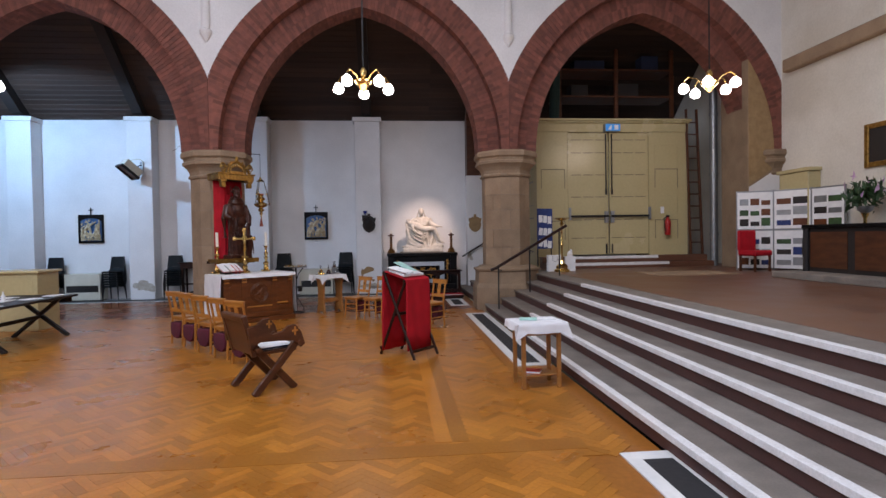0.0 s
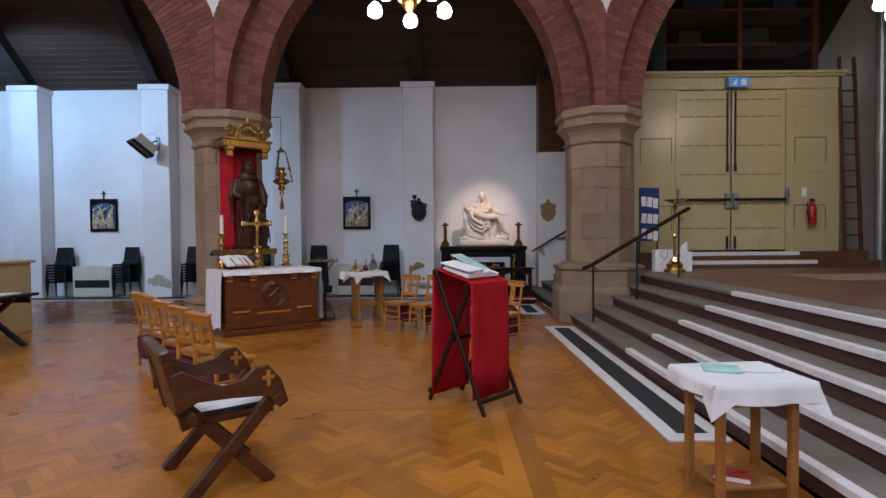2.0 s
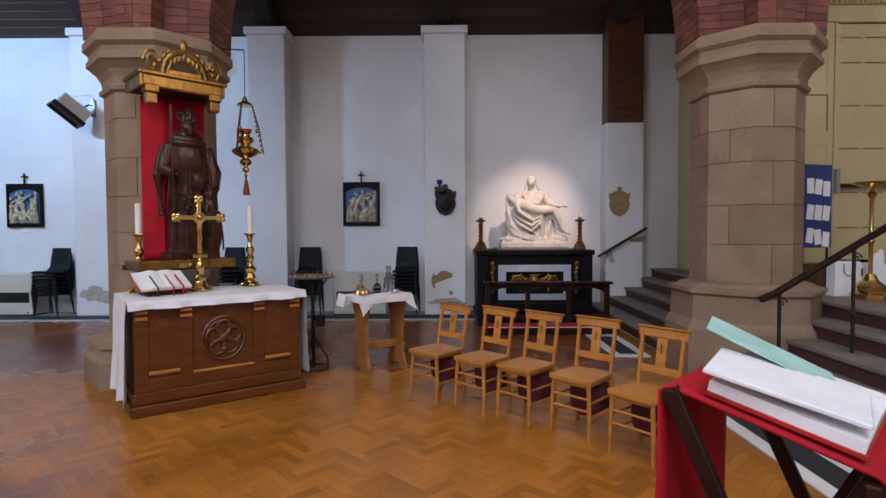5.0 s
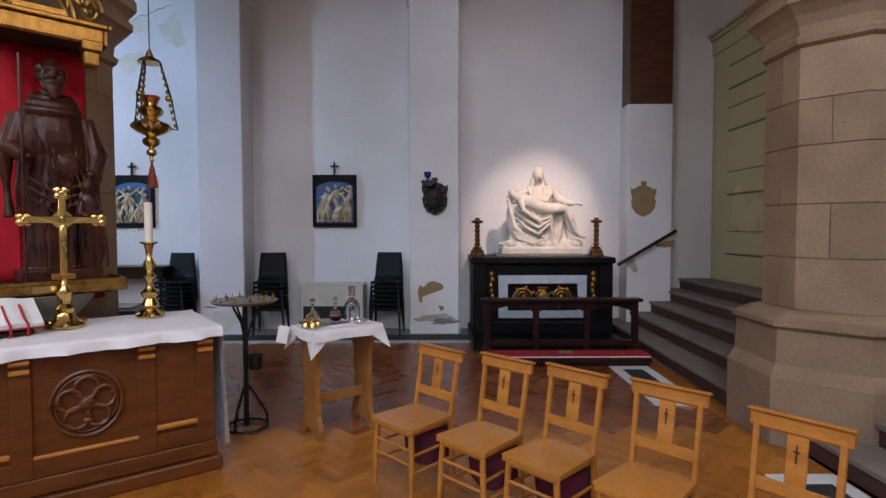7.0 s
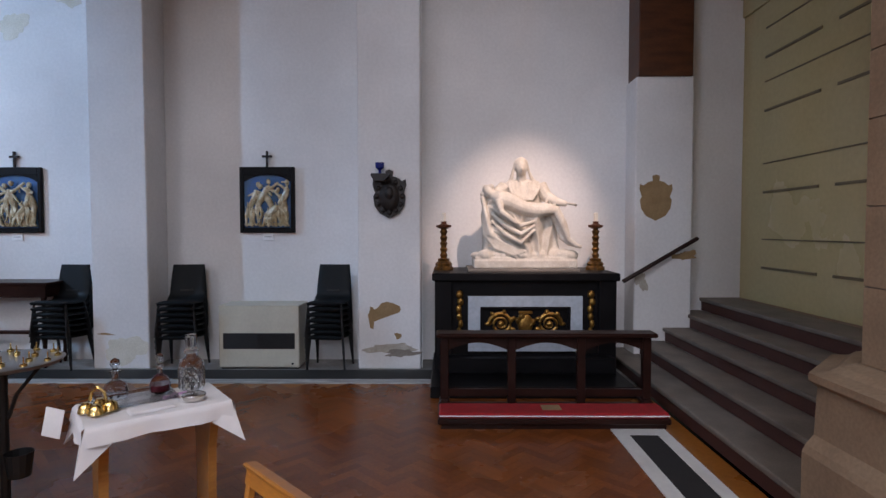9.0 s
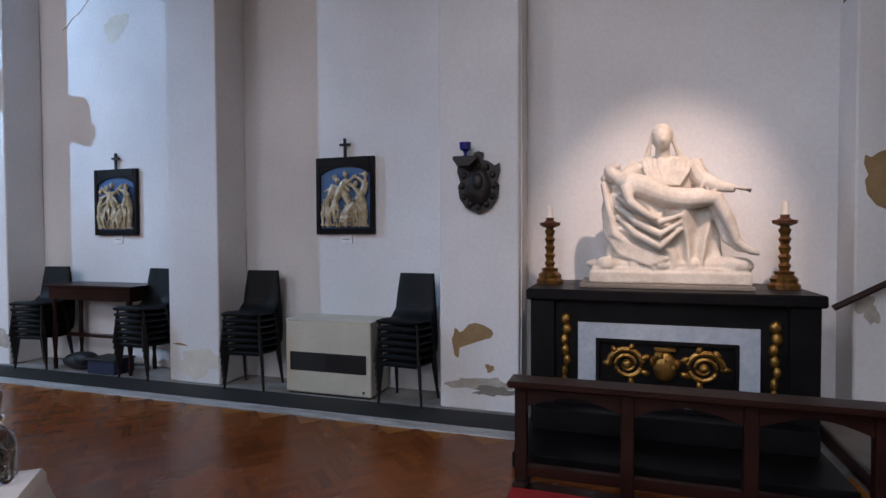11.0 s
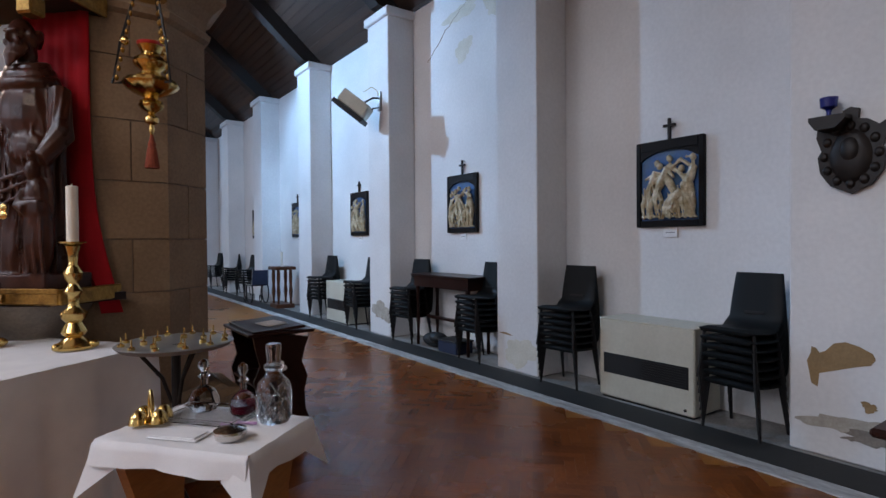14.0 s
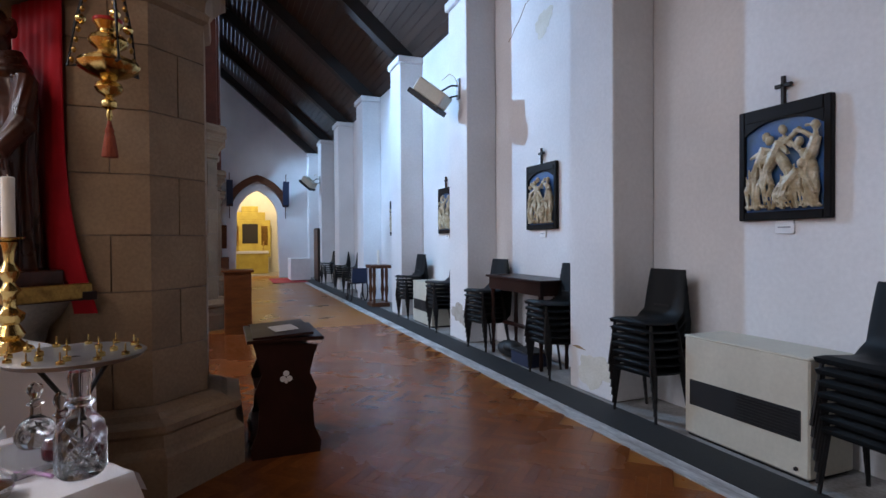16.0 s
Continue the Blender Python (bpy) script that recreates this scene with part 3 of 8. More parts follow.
def lobby():
    x0, x1, y0, z0, z1 = 3.90, 8.16, 14.4, PLAT, 4.86
    t = thing("panelled_lobby", Matrix.Translation((x0, y0, z0)), "cream painted panelled timber lobby", "lobby")
    t["kind"] = "structure"
    W, H = x1 - x0, z1 - z0
    part("front_panel", box(B(0, 0.88, 0, 0.06, 0, H - 0.35), 3.16, W, 0, 0.06, 0, H - 0.35), CREAM, t)
    part("head_panel", B(0.88, 3.16, 0, 0.06, 3.66, H - 0.35), CREAM, t)
    part("cornice", box(box(B(-0.02, W + 0.02, -0.03, 0.1, H - 0.35, H - 0.12, 0.005), -0.05, W + 0.05, -0.07, 0.1, H - 0.12, H - 0.06, 0.01), -0.09, W + 0.09, -0.12, 0.1, H - 0.06, H, 0.01), CREAM, t, "moulded cream cornice")
    bm = bmesh.new()
    for i in range(60):
        box(bm, i * W / 60, i * W / 60 + 0.04, -0.10, -0.069, H - 0.105, H - 0.065)
    part("dentils", bm, CREAM, t)
    part("side_panel", B(0.0, 0.06, 0.06, WALL_Y - y0, 0, H), CREAM, t)
    part("side_panel", B(W - 0.06, W, 0.06, WALL_Y - y0, 0, H), CREAM, t)
    part("side_cornice", box(box(B(-0.03, 0.0, 0.1, WALL_Y - y0, H - 0.35, H - 0.12, 0.005), -0.07, 0.0, 0.1, WALL_Y - y0, H - 0.12, H - 0.06, 0.01), -0.12, 0.0, 0.1, WALL_Y - y0, H - 0.06, H, 0.01), CREAM, t, "moulded cream cornice")
    part("roof", B(0.06, W - 0.06, 0.1, WALL_Y - y0, H - 0.06, H - 0.02), OAK_DK, t)
    for zz in (0.42, 1.35, 2.35, 3.0):
        part("panel_moulding", box(box(B(-0.012, 0.0, 0.35, 1.35, zz, zz + 0.03), -0.012, 0.0, 1.6, 2.6, zz, zz + 0.03), -0.012, 0.0, 0.35, 2.6, zz + 0.36, zz + 0.375), CREAM_DK, t)
    for xa in (0.0, 3.2):
        for zz in (0.55, 1.25, 1.95, 2.65, 3.3):
            part("panel_moulding", box(box(B(xa + 0.12, xa + 0.78, -0.008, 0.0, zz, zz + 0.02), xa + 0.12, xa + 0.135, -0.008, 0, zz - 0.5, zz), xa + 0.765, xa + 0.78, -0.008, 0, zz - 0.5, zz), CREAM_DK if zz in (1.25, 2.65) else CREAM, t)
    for i, xa in enumerate((0.90, 2.035)):
        d = part("door", B(xa, xa + 1.10, 0.012, 0.055, 0.335, 3.65, 0.004), CREAM, t, "tall cream ledged door leaf")
        for k, zz in enumerate((0.78, 1.28, 1.9, 2.5, 3.1, 3.45)):
            for q in range(3):
                part("groove", B(xa + 0.06 + q * 0.34, xa + 0.34 + q * 0.34, 0.006, 0.013, zz, zz + 0.018), CREAM_DK, d)
        xr = xa + (1.03 if i == 0 else 0.06)
        part("bolt_rod", B(xr - 0.014, xr + 0.014, -0.02, 0.012, 2.0, 3.62), IRON, d, "black vertical bolt rod")
        part("bolt_rod", B(xr - 0.022, xr + 0.022, -0.03, 0.012, 1.97, 2.12), IRON, d, "black bolt keeper")
        part("bolt_rod", B(xr - 0.018, xr + 0.018, -0.02, 0.012, 0.36, 0.62), IRON, d, "black foot bolt")
        part("panic_bar", B(xa + 0.02, xa + 1.08, -0.09, -0.04, 1.36, 1.41, 0.01), IRON, d, "black push bar")
        part("lock_case", B(xr - 0.05, xr + 0.05, -0.06, 0.012, 1.2, 1.52, 0.006), STEEL, d, "steel lock case")
    part("jamb", box(box(B(0.86, 0.90, -0.02, 0.05, 0.3, 3.70), 3.14, 3.18, -0.02, 0.05, 0.3, 3.70), 0.86, 3.18, -0.02, 0.05, 3.66, 3.70), CREAM, t)
    for a in (0.87, 3.12):
        part("door_closer", B(a, a + 0.06, -0.08, 0.0, 1.28, 1.62, 0.005), STEEL, t, "steel bar bracket")
    return t


lobby()
for i, (y0, z0, z1, w) in enumerate(((13.78, PLAT, PLAT + 0.14, 3.45), (14.10, PLAT + 0.14, PLAT + 0.30, 3.3))):
    st = thing("door_step", Matrix.Translation((3.95, y0, z0)), "brown step with a white painted nosing before the lobby door", "step", "door steps")
    st["kind"] = "structure"
    part("tread", B(0, 4.6, 0, 14.396 - y0, 0, z1 - z0, 0.006), PLATFORM, st)
    part("nosing", B(0.6, w - 0.1, -0.004, 0.09, z1 - z0 - 0.07, z1 - z0 + 0.004), WHITE_EDGE, st, "white painted nosing")

# ---------- sanctuary: side altar by the pillar ----------


def altar():
    t = thing("side_altar", pose(-3.06, 12.067, 0, 0, 0, 37) @ Matrix.Diagonal((1, 1, 1.06, 1)), "varnished oak side altar with carved panels and a central rose", "altar")
    W, D = 0.75, 0.40
    part("plinth", box(B(-W - 0.04, W + 0.04, -D - 0.05, D, 0, 0.09, 0.01), -W - 0.015, W + 0.015, -D - 0.02, D, 0.09, 0.20, 0.015), OAK, t)
    part("body", B(-W, W, -D, D, 0.20, 0.94), OAK, t)
    for x in (-W + 0.06, -0.33, 0.33, W - 0.06):
        part("stile", B(x - 0.055, x + 0.055, -D - 0.022, -D, 0.20, 0.94, 0.004), OAK, t)
        for z in (0.80, 0.85):
            part("bracket", B(x - 0.05, x + 0.05, -D - 0.05, -D - 0.022, z, z + 0.025, 0.005), BEECH, t, "pale moulded bracket")
    part("bottom_rail", B(-W, W, -D - 0.018, -D, 0.20, 0.30, 0.004), OAK, t)
    part("top_rail", B(-W, W, -D - 0.018, -D, 0.87, 0.94, 0.004), OAK, t)
    for x in (-0.51, 0.51):
        bm = prism(bmesh.new(), [(x - 0.13, 0.36), (x + 0.13, 0.36), (x + 0.13, 0.72), (x + 0.06, 0.75), (x + 0.03, 0.79), (x, 0.77), (x - 0.03, 0.79), (x - 0.06, 0.75), (x - 0.13, 0.72)], -D - 0.014, -D + 0.01)
        part("panel", bm, OAK, t, "sunk panel with a carved shaped head")
        # beech colour on the oak altar puts the light on the sills into the material
        part("sill_moulding", B(x - 0.13, x + 0.13, -D - 0.03, -D, 0.33, 0.365, 0.01), BEECH, t, "lower moulding in a paler wood colour for its lit edge")
    part("sill_moulding", B(-0.28, 0.28, -D - 0.026, -D, 0.30, 0.325, 0.008), BEECH, t)
    bm = bmesh.new()
    c = (0, -D - 0.012, 0.58)
    for rr, w in ((0.19, 0.012), (0.165, 0.006)):
        tube(bm, [(c[0] + rr * math.cos(a), c[1], c[2] + rr * math.sin(a)) for a in [math.pi * k / 16 for k in range(33)]], w, 6)
    for k in range(5):
        a = math.pi / 2 + k * 2 * math.pi / 5
        px, pz = 0.095 * math.cos(a), 0.095 * math.sin(a)
        tube(bm, [(px + 0.062 * math.cos(b), c[1] - 0.006, 0.58 + pz + 0.062 * math.sin(b)) for b in [math.pi * q / 8 for q in range(17)]], 0.011, 6)
        ell(bm, (px * 1.6, c[1], 0.58 + pz * 1.6), (0.022, 0.012, 0.014), u=8, v=6)
    ell(bm, (0, c[1] - 0.01, 0.58), (0.04, 0.022, 0.04), u=10, v=6)
    ell(bm, (0, c[1] - 0.01, 0.48), (0.03, 0.02, 0.022), u=8, v=6)
    part("carved_rose", bm, OAK, t, "carved five-petal rose in a ring", smooth=True)
    cl = thing("altar_cloth", pose(-3.06, 12.067, 1.002, 0, 0, 37), "white linen altar cloth hanging deep over both ends", "altar cloth")
    part("cloth", cloth_top(bmesh.new(), -W - 0.05, W + 0.05, -D - 0.045, D + 0.09, 0.012, (0.90, 0.86, 0.07, 0.05), wave=0.028, seed=3), CLOTH, cl, smooth=True)


altar()
AM = pose(-3.06, 12.067, 1.022, 0, 0, 37)


def candlestick(m, h, candle_h, label, r=0.09):
    t = thing("brass_candlestick", m, label, "candlestick")
    part("foot", lathe(bmesh.new(), [(r, 0), (r, 0.012), (r * 0.75, 0.03), (r * 0.45, 0.06), (r * 0.38, 0.075)], 18), BRASS, t, smooth=True)
    for k in range(3):
        a = k * 2.094 + 0.5
        part("claw_foot", ell(bmesh.new(), (r * 0.9 * math.cos(a), r * 0.9 * math.sin(a), 0.02), (0.034, 0.022, 0.022), (0, 0, math.degrees(a)), 8, 6), BRASS, t, smooth=True)
    k = r * 1.3
    part("stem", lathe(bmesh.new(), [(k * 0.40, 0.07), (k * 0.5, 0.09), (k * 0.42, 0.11), (k * 0.30, 0.14), (k * 0.46, 0.165), (k * 0.50, 0.19), (k * 0.28, 0.215), (k * 0.20, 0.235), (k * 0.24, h * 0.50), (k * 0.38, h * 0.54), (k * 0.24, h * 0.58), (k * 0.18, h * 0.61), (k * 0.30, h * 0.66), (k * 0.36, h * 0.71), (k * 0.24, h * 0.76), (k * 0.16, h * 0.79), (k * 0.20, h * 0.9), (k * 0.28, h - 0.02)], 16), BRASS, t, smooth=True)
    part("drip_pan", lathe(bmesh.new(), [(r * 0.3, h - 0.02), (r * 0.62, h - 0.005), (r * 0.66, h + 0.004), (r * 0.35, h + 0.004)], 18), BRASS, t, smooth=True)
    part("candle", lathe(bmesh.new(), [(0.029, h + 0.004), (0.029, h + candle_h), (0.02, h + candle_h + 0.004), (0.003, h + candle_h), (0.003, h + candle_h + 0.015)], 16), WAX, t, "ivory wax candle", smooth=True)
    return t


candlestick(AM @ pose(-0.60, 0.30, 0), 0.57, 0.30, "polished brass candlestick with an ivory candle on the altar", 0.10)
candlestick(AM @ pose(0.464, 0.266, 0), 0.57, 0.30, "polished brass candlestick with an ivory candle on the altar", 0.10)


def altar_cross():
    t = thing("altar_cross", AM @ pose(-0.08, 0.13, 0, 0, 0, 0), "polished brass standing altar cross with trefoil ends", "cross")
    part("foot", lathe(bmesh.new(), [(0.12, 0), (0.12, 0.015), (0.08, 0.04), (0.05, 0.10), (0.06, 0.13), (0.03, 0.16), (0.045, 0.20), (0.05, 0.24), (0.025, 0.27), (0.02, 0.34)], 16), BRASS, t, smooth=True)
    for k in range(3):
        a = k * 2.094 - 1.57
        part("claw_foot", ell(bmesh.new(), (0.11 * math.cos(a), 0.11 * math.sin(a), 0.025), (0.045, 0.028, 0.026), (0, 0, math.degrees(a)), 8, 6), BRASS, t, smooth=True)
    part("plaque", B(-0.07, 0.07, -0.03, 0.03, 0.33, 0.37, 0.005), BRASS, t)
    bm = box(box(bmesh.new(), -0.022, 0.022, -0.012, 0.012, 0.37, 0.92, 0.005), -0.21, 0.21, -0.012, 0.012, 0.715, 0.76, 0.005)
    for x, z in ((-0.21, 0.737), (0.21, 0.737), (0, 0.92)):
        for dx, dz in ((0, 0.0), (0.024, 0.024), (-0.024, 0.024), (0.024, -0.024), (-0.024, -0.024)):
            ell(bm, (x + dx * 0.8, 0, z + dz * 0.8), (0.026, 0.014, 0.026), u=8, v=6)
    part("crucifix_body", bm, BRASS, t, smooth=True)
    bm = ell(bmesh.new(), (0, -0.03, 0.64), (0.022, 0.016, 0.075), u=8, v=6)
    tube(bm, [(-0.13, -0.022, 0.75), (0, -0.03, 0.70), (0.13, -0.022, 0.75)], 0.009, 6)
    tube(bm, [(0, -0.03, 0.60), (0.01, -0.035, 0.52), (0, -0.025, 0.45)], 0.013, 6)
    ell(bm, (0, -0.034, 0.745), (0.017, 0.017, 0.022), u=8, v=6)
    part("corpus", bm, BRASS, t, "small plain brass figure relief", smooth=True)
    part("halo_rays", lathe(bmesh.new(), [(0.062, -0.004), (0.062, 0.004)], 12, pose(0, 0.0, 0.737, 90)), BRASS, t)


altar_cross()


def open_book(name, m, w, h, cover, label, thick=0.03):
    t = thing(name, m, label, "book")
    part("cover", box(B(-w, 0, 0, h, 0, 0.008), 0, w, 0, h, 0, 0.008), cover, t)
    for s in (-1, 1):
        bm = bmesh.new()
        n = 8
        rows = []
        for k in range(n + 1):
            f = k / n
            z = 0.008 + thick * (0.55 + 0.45 * math.sin(math.pi * min(1, f * 1.3 + 0.1)))
            rows.append([bm.verts.new(p) for p in ((s * (w - 0.008) * f, 0.006, 0.008), (s * (w - 0.008) * f, 0.006, z), (s * (w - 0.008) * f, h - 0.006, z), (s * (w - 0.008) * f, h - 0.006, 0.008))])
        for a, b in zip(rows, rows[1:]):
            for i in range(4):
                bm.faces.new((a[i], b[i], b[(i + 1) % 4], a[(i + 1) % 4]))
        bm.faces.new(rows[0])
        bm.faces.new(rows[-1][::-1])
        part("page_block", bm, PAPER, t, "open white pages")
    return t


ms = thing("missal_stand", AM @ pose(-0.45, 0.02, 0, 0, 0, 12), "dark red carved wooden missal stand on the altar", "book stand")
part("slope", B(-0.18, 0.18, -0.11, 0.13, 0.05, 0.07, 0.004, pose(0, 0, 0, 24)), MAHOG, ms)
part("foot", box(B(-0.17, -0.13, -0.13, 0.11, 0, 0.04, 0.006), 0.13, 0.17, -0.13, 0.11, 0, 0.04, 0.006), MAHOG, ms)
part("rear_leg", B(-0.12, 0.12, 0.07, 0.09, 0.0, 0.10), MAHOG, ms)
bk = open_book("missal", AM @ pose(-0.45, 0.02, 0.085, 0, 0, 12) @ pose(0, -0.13, -0.045, 28), 0.235, 0.31, FIRE_RED, "open red missal with white pages and ribbon markers on its stand", 0.04)
for x, mt in ((-0.10, LEAF), (0.04, FIRE_RED), (0.13, FIRE_RED)):
    part("ribbon", tube(bmesh.new(), [(x, 0.20, 0.052), (x, 0.05, 0.052), (x + 0.01, -0.01, 0.04), (x + 0.012, -0.03, -0.05)], 0.008, 5), mt, bk, "coloured ribbon marker")

# ---------- statue with its bracket, drape and canopy ----------
SM = pose(-3.526, 12.338, 0, 0, 0, 45)
br = thing("statue_bracket", SM @ pose(0.02, 0, 0.04), "stone corbel shelf with a gilded edge on the pillar", "bracket")
part("shelf", prism(bmesh.new(), [(-0.50, 0.20), (-0.38, -0.24), (0.38, -0.24), (0.50, 0.20)], 0, 0.05, pose(0, 0, 1.19) @ Matrix(((1, 0, 0, 0), (0, 0, 1, 0), (0, 1, 0, 0), (0, 0, 0, 1)))), MAHOG, br)
part("gilt_edge", box(box(box(B(-0.46, 0.46, -0.265, -0.24, 1.20, 1.29, 0.008), -0.48, -0.455, -0.26, 0.19, 1.20, 1.29, 0.006), 0.455, 0.48, -0.26, 0.19, 1.20, 1.29, 0.006), -0.47, 0.47, -0.275, -0.265, 1.265, 1.295, 0.004), GILT, br, "gilded moulded edge")
part("top_board", B(-0.455, 0.455, -0.24, 0.19, 1.24, 1.275), MAHOG, br)
part("corbel", lathe(bmesh.new(), [(0.10, 0.86), (0.16, 0.92), (0.18, 1.0), (0.28, 1.10), (0.34, 1.188)], 12, pose(0, 0.02, 0)), STONE_DK, br, "moulded stone corbel", smooth=True)
part("title_plate", B(-0.11, 0.11, -0.28, -0.2755, 1.215, 1.262), BRASS, br, "small brass plate")


def remesh(ob, voxel, smooth=True):
    md = ob.modifiers.new("fuse", "REMESH")
    md.mode, md.voxel_size, md.use_smooth_shade = "VOXEL", voxel, smooth
    return ob


def saint():
    bm = bmesh.new()
    box(bm, -0.30, 0.30, -0.25, 0.22, 0, 0.09)
    # robe: a cone with sharp hanging folds
    rings, n = [], 110
    for k in range(45):
        f = k / 44
        z = 0.09 + 1.15 * f
        rx, ry = 0.26 - 0.05 * f + 0.05 * math.exp(-((f - 0.78) / 0.16) ** 2), 0.21 - 0.05 * f
        close = 1 if f < 0.92 else (1 - f) * 6 + 0.5
        ring = []
        for i in range(n):
            a = 2 * math.pi * i / n
            q = noise.noise((math.cos(a) * 1.6, math.sin(a) * 1.6, z * 1.1))
            fold = abs(math.sin(5.5 * a + 2.2 * q + 1.6 * f)) - 0.45 + 0.4 * abs(math.sin(9 * a - 3 * f + 4 * q))
            w = 1 - (0.16 * (1 - f) ** 0.7 + 0.04) * fold
            ring.append(bm.verts.new((rx * w * math.cos(a) * close, ry * w * math.sin(a) * close, z)))
        rings.append(ring)
    for a, b in zip(rings, rings[1:]):
        for i in range(n):
            bm.faces.new((a[i], a[(i + 1) % n], b[(i + 1) % n], b[i]))
    bm.faces.new(rings[0][::-1])
    bm.faces.new(rings[-1])
    # head, brow, nose, cheeks, hair fringe and beard
    ell(bm, (-0.02, -0.06, 1.43), (0.088, 0.115, 0.125))
    ell(bm, (-0.02, -0.165, 1.465), (0.062, 0.022, 0.014))
    ell(bm, (-0.02, -0.185, 1.425), (0.015, 0.028, 0.03))
    for sx in (-1, 1):
        ell(bm, (-0.02 + sx * 0.045, -0.15, 1.405), (0.028, 0.025, 0.022))
        ell(bm, (-0.02 + sx * 0.092, -0.04, 1.42), (0.016, 0.03, 0.036))
    for k in range(15):
        a = math.pi * (-0.12 + 1.24 * k / 14)
        ell(bm, (-0.02 + 0.093 * math.cos(a), -0.04 + 0.105 * math.sin(a), 1.455 + 0.02 * math.sin(5 * k)), (0.026, 0.03, 0.034), u=8, v=6)
    for k in range(9):
        u = -1 + k / 4
        tube(bm, [(-0.02 + 0.075 * u, -0.145 + 0.05 * u * u, 1.385), (-0.02 + 0.06 * u, -0.185 + 0.04 * u * u, 1.33), (-0.02 + 0.03 * u + 0.008 * math.sin(k * 2), -0.185 + 0.02 * u * u, 1.255 + 0.04 * u * u)], 0.02, 6, [0.022, 0.02, 0.009])
    tube(bm, [(-0.02, 0, 1.16), (-0.02, -0.02, 1.38)], 0.07, 10)
    # cowl, shoulders, wide sleeves
    for r, z, w in ((0.135, 1.275, 0.034), (0.165, 1.235, 0.036), (0.20, 1.19, 0.034)):
        tube(bm, [(-0.01 + r * math.cos(a), -0.02 + 0.72 * r * math.sin(a), z + 0.02 * math.sin(a)) for a in [math.pi * k / 12 for k in range(25)]], w, 8)
    ell(bm, (0, 0.02, 1.16), (0.23, 0.14, 0.10))
    tube(bm, [(-0.22, 0.0, 1.13), (-0.31, -0.06, 0.90), (-0.24, -0.22, 0.86)], 0.08, 10, [0.09, 0.085, 0.05])
    tube(bm, [(0.22, 0.0, 1.13), (0.31, -0.08, 0.88), (0.26, -0.22, 0.72)], 0.08, 10, [0.09, 0.09, 0.055])
    for sx, zz in ((-1, 0.86), (1, 0.76)):
        for k in range(4):
            tube(bm, [(sx * (0.25 + 0.02 * k), -0.05 - 0.02 * k, 1.10 - 0.05 * k), (sx * (0.335 - 0.02 * k), -0.12, 0.93 - 0.04 * k), (sx * 0.27, -0.20 + 0.02 * k, zz - 0.03 * k)], 0.009, 6)
        ell(bm, (sx * 0.22, -0.25, zz - 0.01), (0.032, 0.045, 0.026))
        for k in range(3):
            tube(bm, [(sx * (0.20 + 0.035 * k), -0.18, zz - 0.02), (sx * (0.24 + 0.03 * k), -0.17, zz - 0.22), (sx * (0.23 + 0.035 * k), -0.15, zz - 0.42 - 0.03 * k)], 0.022, 6, [0.022, 0.016, 0.006])
    tube(bm, [(-0.26, 0.05, 1.12), (-0.36, 0.02, 0.85), (-0.33, 0.0, 0.45)], 0.06, 8, [0.08, 0.07, 0.05])
    # diagonal cloak folds over the front
    for k in range(7):
        tube(bm, [(-0.20 + 0.05 * k, -0.14, 1.14 - 0.01 * k), (-0.13 + 0.055 * k, -0.20, 0.93 - 0.05 * k), (-0.08 + 0.05 * k, -0.215, 0.70 - 0.05 * k), (-0.2 + 0.07 * k, -0.18, 0.38 - 0.03 * k)], 0.016, 6, [0.005, 0.009, 0.013, 0.006])
    ell(bm, (0.0, -0.06, 1.0), (0.215, 0.145, 0.22))
    ell(bm, (0.06, -0.10, 0.80), (0.17, 0.11, 0.12))
    for k in range(3):
        tube(bm, [(-0.30, -0.15, 0.76 - 0.06 * k), (-0.05, -0.235, 0.62 - 0.07 * k), (0.26, -0.19, 0.70 - 0.05 * k)], 0.022, 8, [0.008, 0.014, 0.008])
    # smaller kneeling shape at the side, and a book
    ell(bm, (0.21, -0.20, 0.53), (0.085, 0.08, 0.11))
    ell(bm, (0.23, -0.22, 0.30), (0.11, 0.09, 0.24))
    ell(bm, (0.20, -0.225, 0.665), (0.05, 0.055, 0.062))
    tube(bm, [(0.15, -0.25, 0.56), (0.12, -0.29, 0.47), (0.20, -0.31, 0.45)], 0.026, 8)
    for k in range(4):
        tube(bm, [(0.15 + 0.05 * k, -0.28, 0.42), (0.14 + 0.06 * k, -0.30, 0.26), (0.15 + 0.06 * k, -0.29, 0.10)], 0.014, 6)
    box(bm, 0.14, 0.30, -0.30, -0.24, 0.42, 0.50)
    ob = solid("saint_statue", bm, STATUEWOOD, "dark carved wooden statue of a bearded robed saint", "statue", m=SM @ pose(0.105, -0.04, 1.315) @ Matrix.Diagonal((0.82, 0.72, 1.035, 1)))
    remesh(ob, 0.0095)
    st = solid("statue_staff", tube(bmesh.new(), [(-0.17, -0.24, 1.28), (-0.172, -0.24, 1.9), (-0.17, -0.2, 2.85)], 0.009, 6), STATUEWOOD, "thin dark staff held before the statue", "staff", m=SM @ pose(0.06, 0, 0.04))
    return ob


saint()


